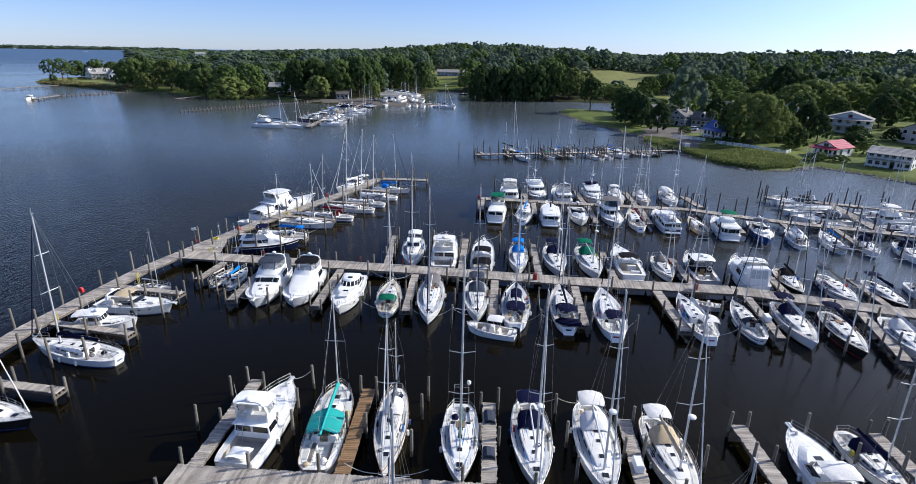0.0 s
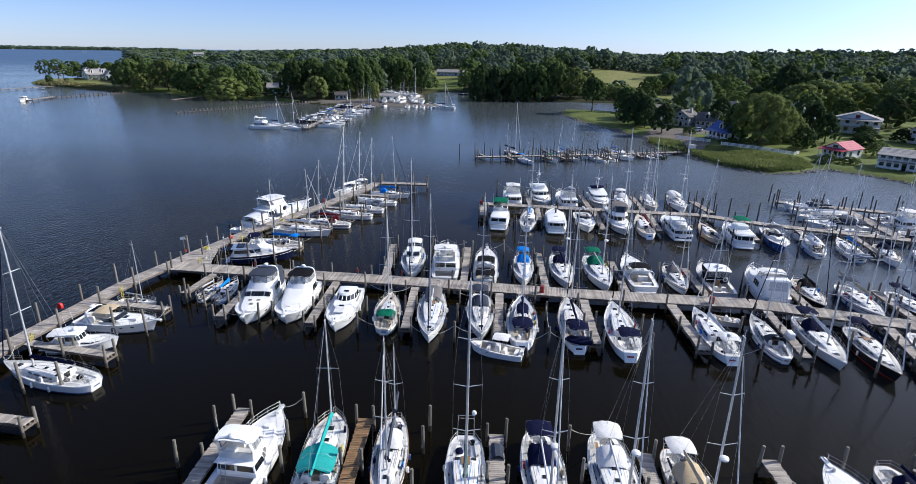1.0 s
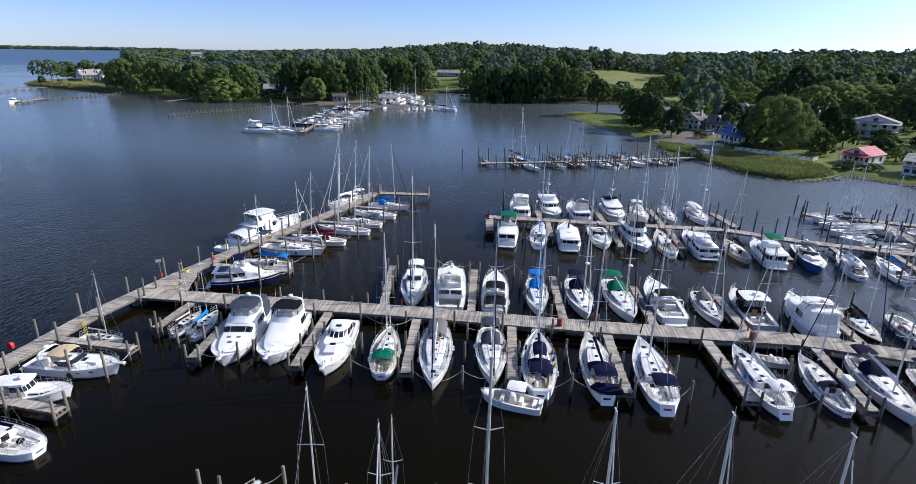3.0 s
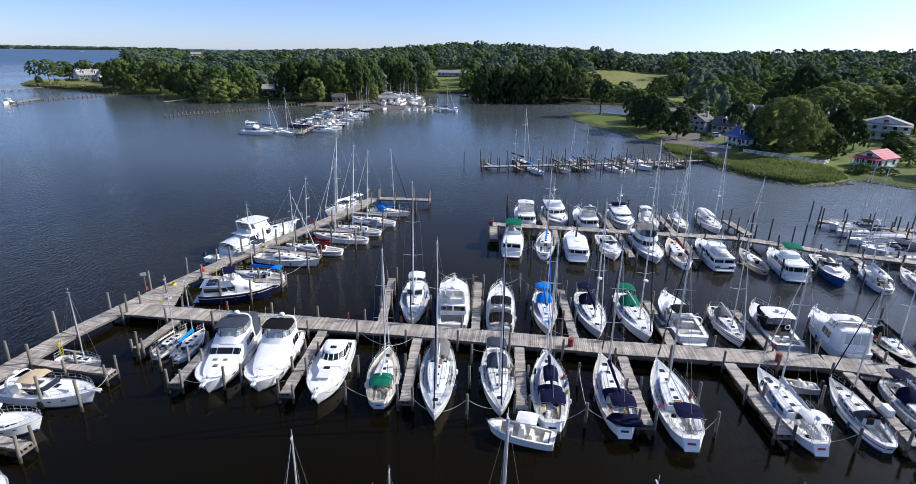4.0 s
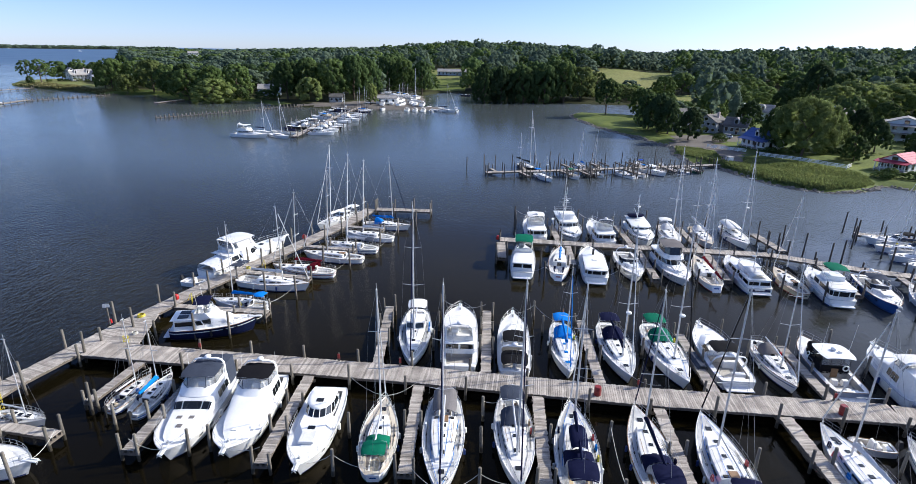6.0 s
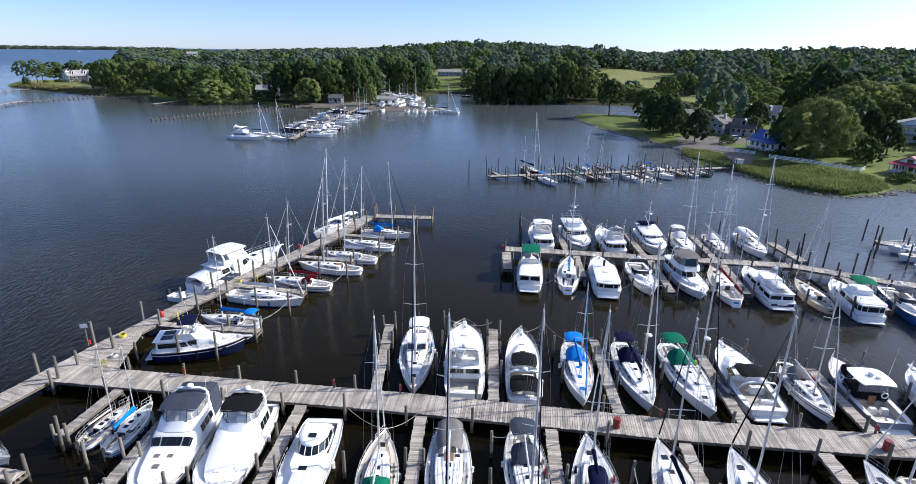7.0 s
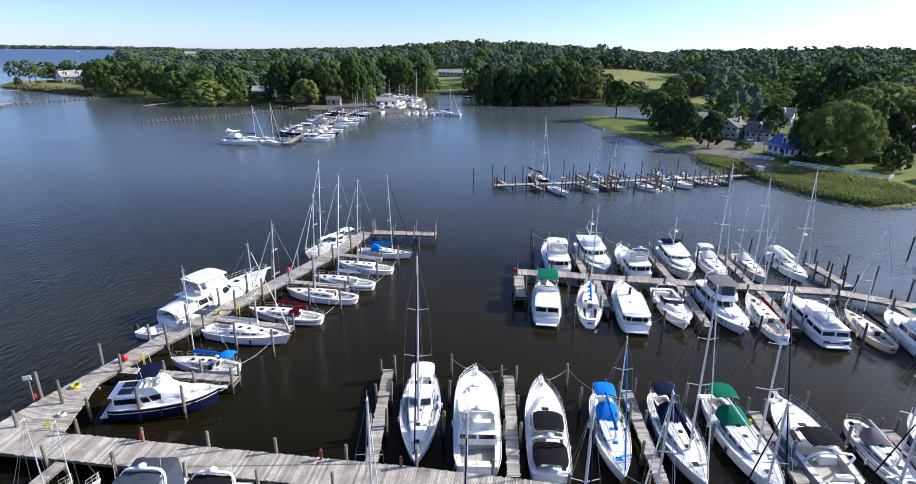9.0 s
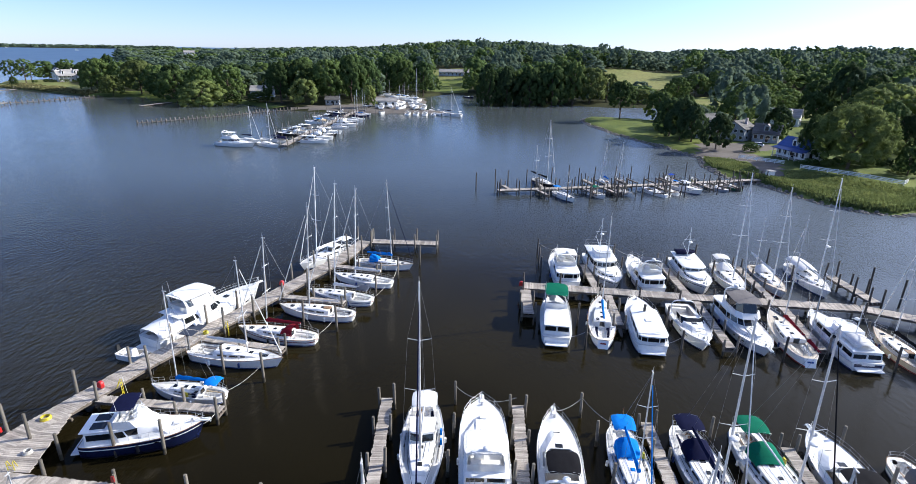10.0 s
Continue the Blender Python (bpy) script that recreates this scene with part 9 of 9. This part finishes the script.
def car(x, y, head, mat, label):
    t = thing("car", pose(x, y, ground_z(x, y) + .02, 0, 0, head), label, "car")
    prof = ((-2.2, .55, .8, .82), (-2.1, .35, .95, .86), (-1.2, .3, 1.02, .9), (0, .3, 1.0, .9), (1.2, .3, .92, .9), (2.1, .35, .75, .84), (2.2, .5, .65, .78))
    rings = []
    for px, zb, zt, w in prof:
        rings.append([(px, -w, zb), (px, -w, zt - .12), (px, -w * .9, zt), (px, w * .9, zt), (px, w, zt - .12), (px, w, zb)])
    part("body", Mesh().loft(rings), mat, t)
    cab = [[(px, -w, z0), (px + dx, -w * .84, z0 + .5), (px + dx, w * .84, z0 + .5), (px, w, z0)] for px, dx, w, z0 in ((-1.9, .45, .8, .96), (-.6, 0, .82, .98), (.3, 0, .82, .98), (1.2, -.6, .8, .9))]
    part("cabin_glass", Mesh().loft(cab), "tinted_glass", t)
    part("roof", Mesh().box(-1.4, .6, -.68, .68, 1.46, 1.52, .06), mat, t)
    for px in (-1.35, 1.4):
        for sg in (1, -1):
            part("wheel", Mesh().tube([(px, sg * .75, .32), (px, sg * .93, .32)], .32, 14), "tyre_rubber", t)


car(84.0, 235.6, 150, "car_paint", "white estate car parked on the gravel drive")
car(92.5, 233.2, 60, "car_paint", "pale car parked in front of the garage")
car(-68, 337, 20, "car_paint", "white car parked on the boatyard quay")

FAR["on"] = True
# ---- far marina, far piers and boats laid up on the quay ----
pier("far_marina_pier", [(-70, 218), (-71, 250), (-70, 322)], 2.0, "distant timber pier with moored boats", z=1.0, gap=6)


def pile_row(path, step, label, h=1.6):
    t = thing("pile_breakwater", Matrix.Identity(4), label, "breakwater")
    wale = Mesh()
    for (ax, ay), (bx, by) in zip(path, path[1:]):
        p, q = Vector((ax, ay)), Vector((bx, by))
        n = max(1, round((q - p).length / step))
        for k in range(n):
            v = p.lerp(q, k / n)
            pile(v.x, v.y, h + rng.choice((-.25, 0, .25)), t, .32)
        wale.obox((ax, ay), (bx, by), .25, .25, .5)
    part("wale", wale, "beam_wood", t)


pile_row([(-146, 264), (-124.5, 292), (-113, 314), (-99.5, 327)], 1.9, "long line of dark timber piles forming a breakwater")
pile_row([(-252, 323), (-234, 373)], 2.8, "line of timber piles leading to a far dock")
pier("far_dock", [(-247, 300), (-251, 322)], 3.0, "small timber dock far out on the water", z=1.0, gap=5)
pier("far_walkway", [(-318, 356), (-312, 402)], 1.6, "long low timber walkway off the far point", z=1.0, gap=6)
pier("far_float", [(-182, 326), (-178, 346)], 2.2, "low floating dock off the wooded bank", z=.6, gap=6, pile_h=1.0)
motor_yacht(*berth(-249, 296, -253, 306), 3.4, "white boat under a dock roof far out on the water", "pilot", top="canvas_slate")
motor_yacht(*berth(-79.4, 218.4, -93.0, 221.6), 4.4, "large white motor yacht at the outer end of the far marina", "fly", top="canvas_white")
sailboat(*berth(-71.6, 217.6, -80.6, 223.8), 3.2, 13.6, cover="canvas_white", label="white sloop at the outer end of the far marina", hull="gelcoat")
sailboat(*berth(-80.6, 226.0, -90, 230), 3.0, 11.8, cover="canvas_navy", label="sloop moored in the far marina", hull="gelcoat")
gfar = random.Random(17)
for k in range(13):
    yy = 230 + 6.8 * k
    for sg in (1, -1):
        if gfar.random() < .14:
            continue
        x0, x1 = -70.6 + sg * 2.2, -70.6 + sg * gfar.uniform(9.5, 12.5)
        if gfar.random() < .2:
            sailboat(*berth(x1, yy + gfar.uniform(-.5, .5), x0, yy), 2.9, gfar.uniform(8.5, 13), cover=gfar.choice(("canvas_white", "canvas_navy", "canvas_blue", None)), jib=None, hull=gfar.choice(("gelcoat", "navy_hull", "gelcoat")), label="sailboat moored at the far marina pier")
        else:
            motor_yacht(*berth(x1, yy + gfar.uniform(-.5, .5), x0, yy), 3.3, "white motor boat moored at the far marina pier", gfar.choice(("express", "fly", "pilot", "open")), top=gfar.choice(("canvas_white", "canvas_navy", "canvas_slate", "canvas_black", "canvas_blue", None)), cover=gfar.choice((None, None, None, "canvas_grey", "canvas_navy", "canvas_beige")), hull=gfar.choice(("gelcoat", "gelcoat", "gelcoat", "navy_hull", "black_hull")))
        pile(-70.6 + sg * gfar.uniform(5, 7), yy + 3.1, gfar.choice((2.5, 3.0, 3.5)))
        pile(-70.6 + sg * 12.5, yy + 3.4, 3.0)
for k in range(11):
    x, y = -60 + 3.6 * k + gfar.uniform(-.6, .6), 333 + gfar.uniform(-2, 10) + .2 * k
    if k % 3:
        sb = sailboat(x, y, gfar.uniform(60, 120), gfar.uniform(8, 11), None, gfar.uniform(6, 11) if k != 5 else 19, cover=gfar.choice((None, "canvas_white")), jib=None, label="white sailboat laid up ashore on the boatyard quay")
        sb.location.z = ground_z(x, y) + .45
    else:
        sb = motor_yacht(x, y, gfar.uniform(60, 120), gfar.uniform(7, 9), 2.8, "white motor boat laid up ashore on the boatyard quay", "express", top="canvas_white")
        sb.location.z = ground_z(x, y) + .4
for k, (x, y) in enumerate(((-65, 394), (-61, 390), (-57, 387), (-53, 384), (-49, 382), (-46, 372), (-43, 364), (-40, 360), (-45, 352), (-70, 402), (-52, 352), (-57, 360), (-50, 368), (-62, 378))):
    if shore_distance(np.array([float(x)]), np.array([float(y)]))[0] > 3:
        sb = (motor_yacht(x, y, gfar.uniform(0, 360), gfar.uniform(6.5, 9), 2.7, "white motor boat laid up ashore in the boatyard", gfar.choice(("express", "pilot")), top=gfar.choice(("canvas_white", "canvas_blue", "canvas_grey"))) if k % 2 else
              sailboat(x, y, gfar.uniform(0, 360), gfar.uniform(8, 11), None, gfar.uniform(8, 13), cover=None, jib=None, label="white sailboat laid up ashore in the boatyard"))
        sb.location.z = ground_z(x, y) + .45
for k in range(7):
    motor_yacht(*berth(-44 + 4.2 * k, 320.6, -44.4 + 4.2 * k, 314), 2.5, "small white motor boat moored along the quay", gfar.choice(("open", "express")), top=gfar.choice(("canvas_white", None)))
motor_yacht(*berth(-57, 314.5, -57.6, 321.5), 2.8, "white motor boat with a dark windscreen at the quay corner", "express", top="canvas_black")
sailboat(*berth(-18.8, 313, -30.6, 319), 3.2, 13.5, cover="canvas_navy", label="white sloop at the end of the far quay")
for bx, by in ((-2150, 2550), (-1500, 2100), (-1900, 2900)):
    motor_yacht(bx, by, 30, 12, 4, "tiny white boat far out on the bay", "fly")
motor_yacht(*berth(-15, 418, -21, 424), 2.8, "small dark boat moored in the cove", "open", hull="navy_hull")
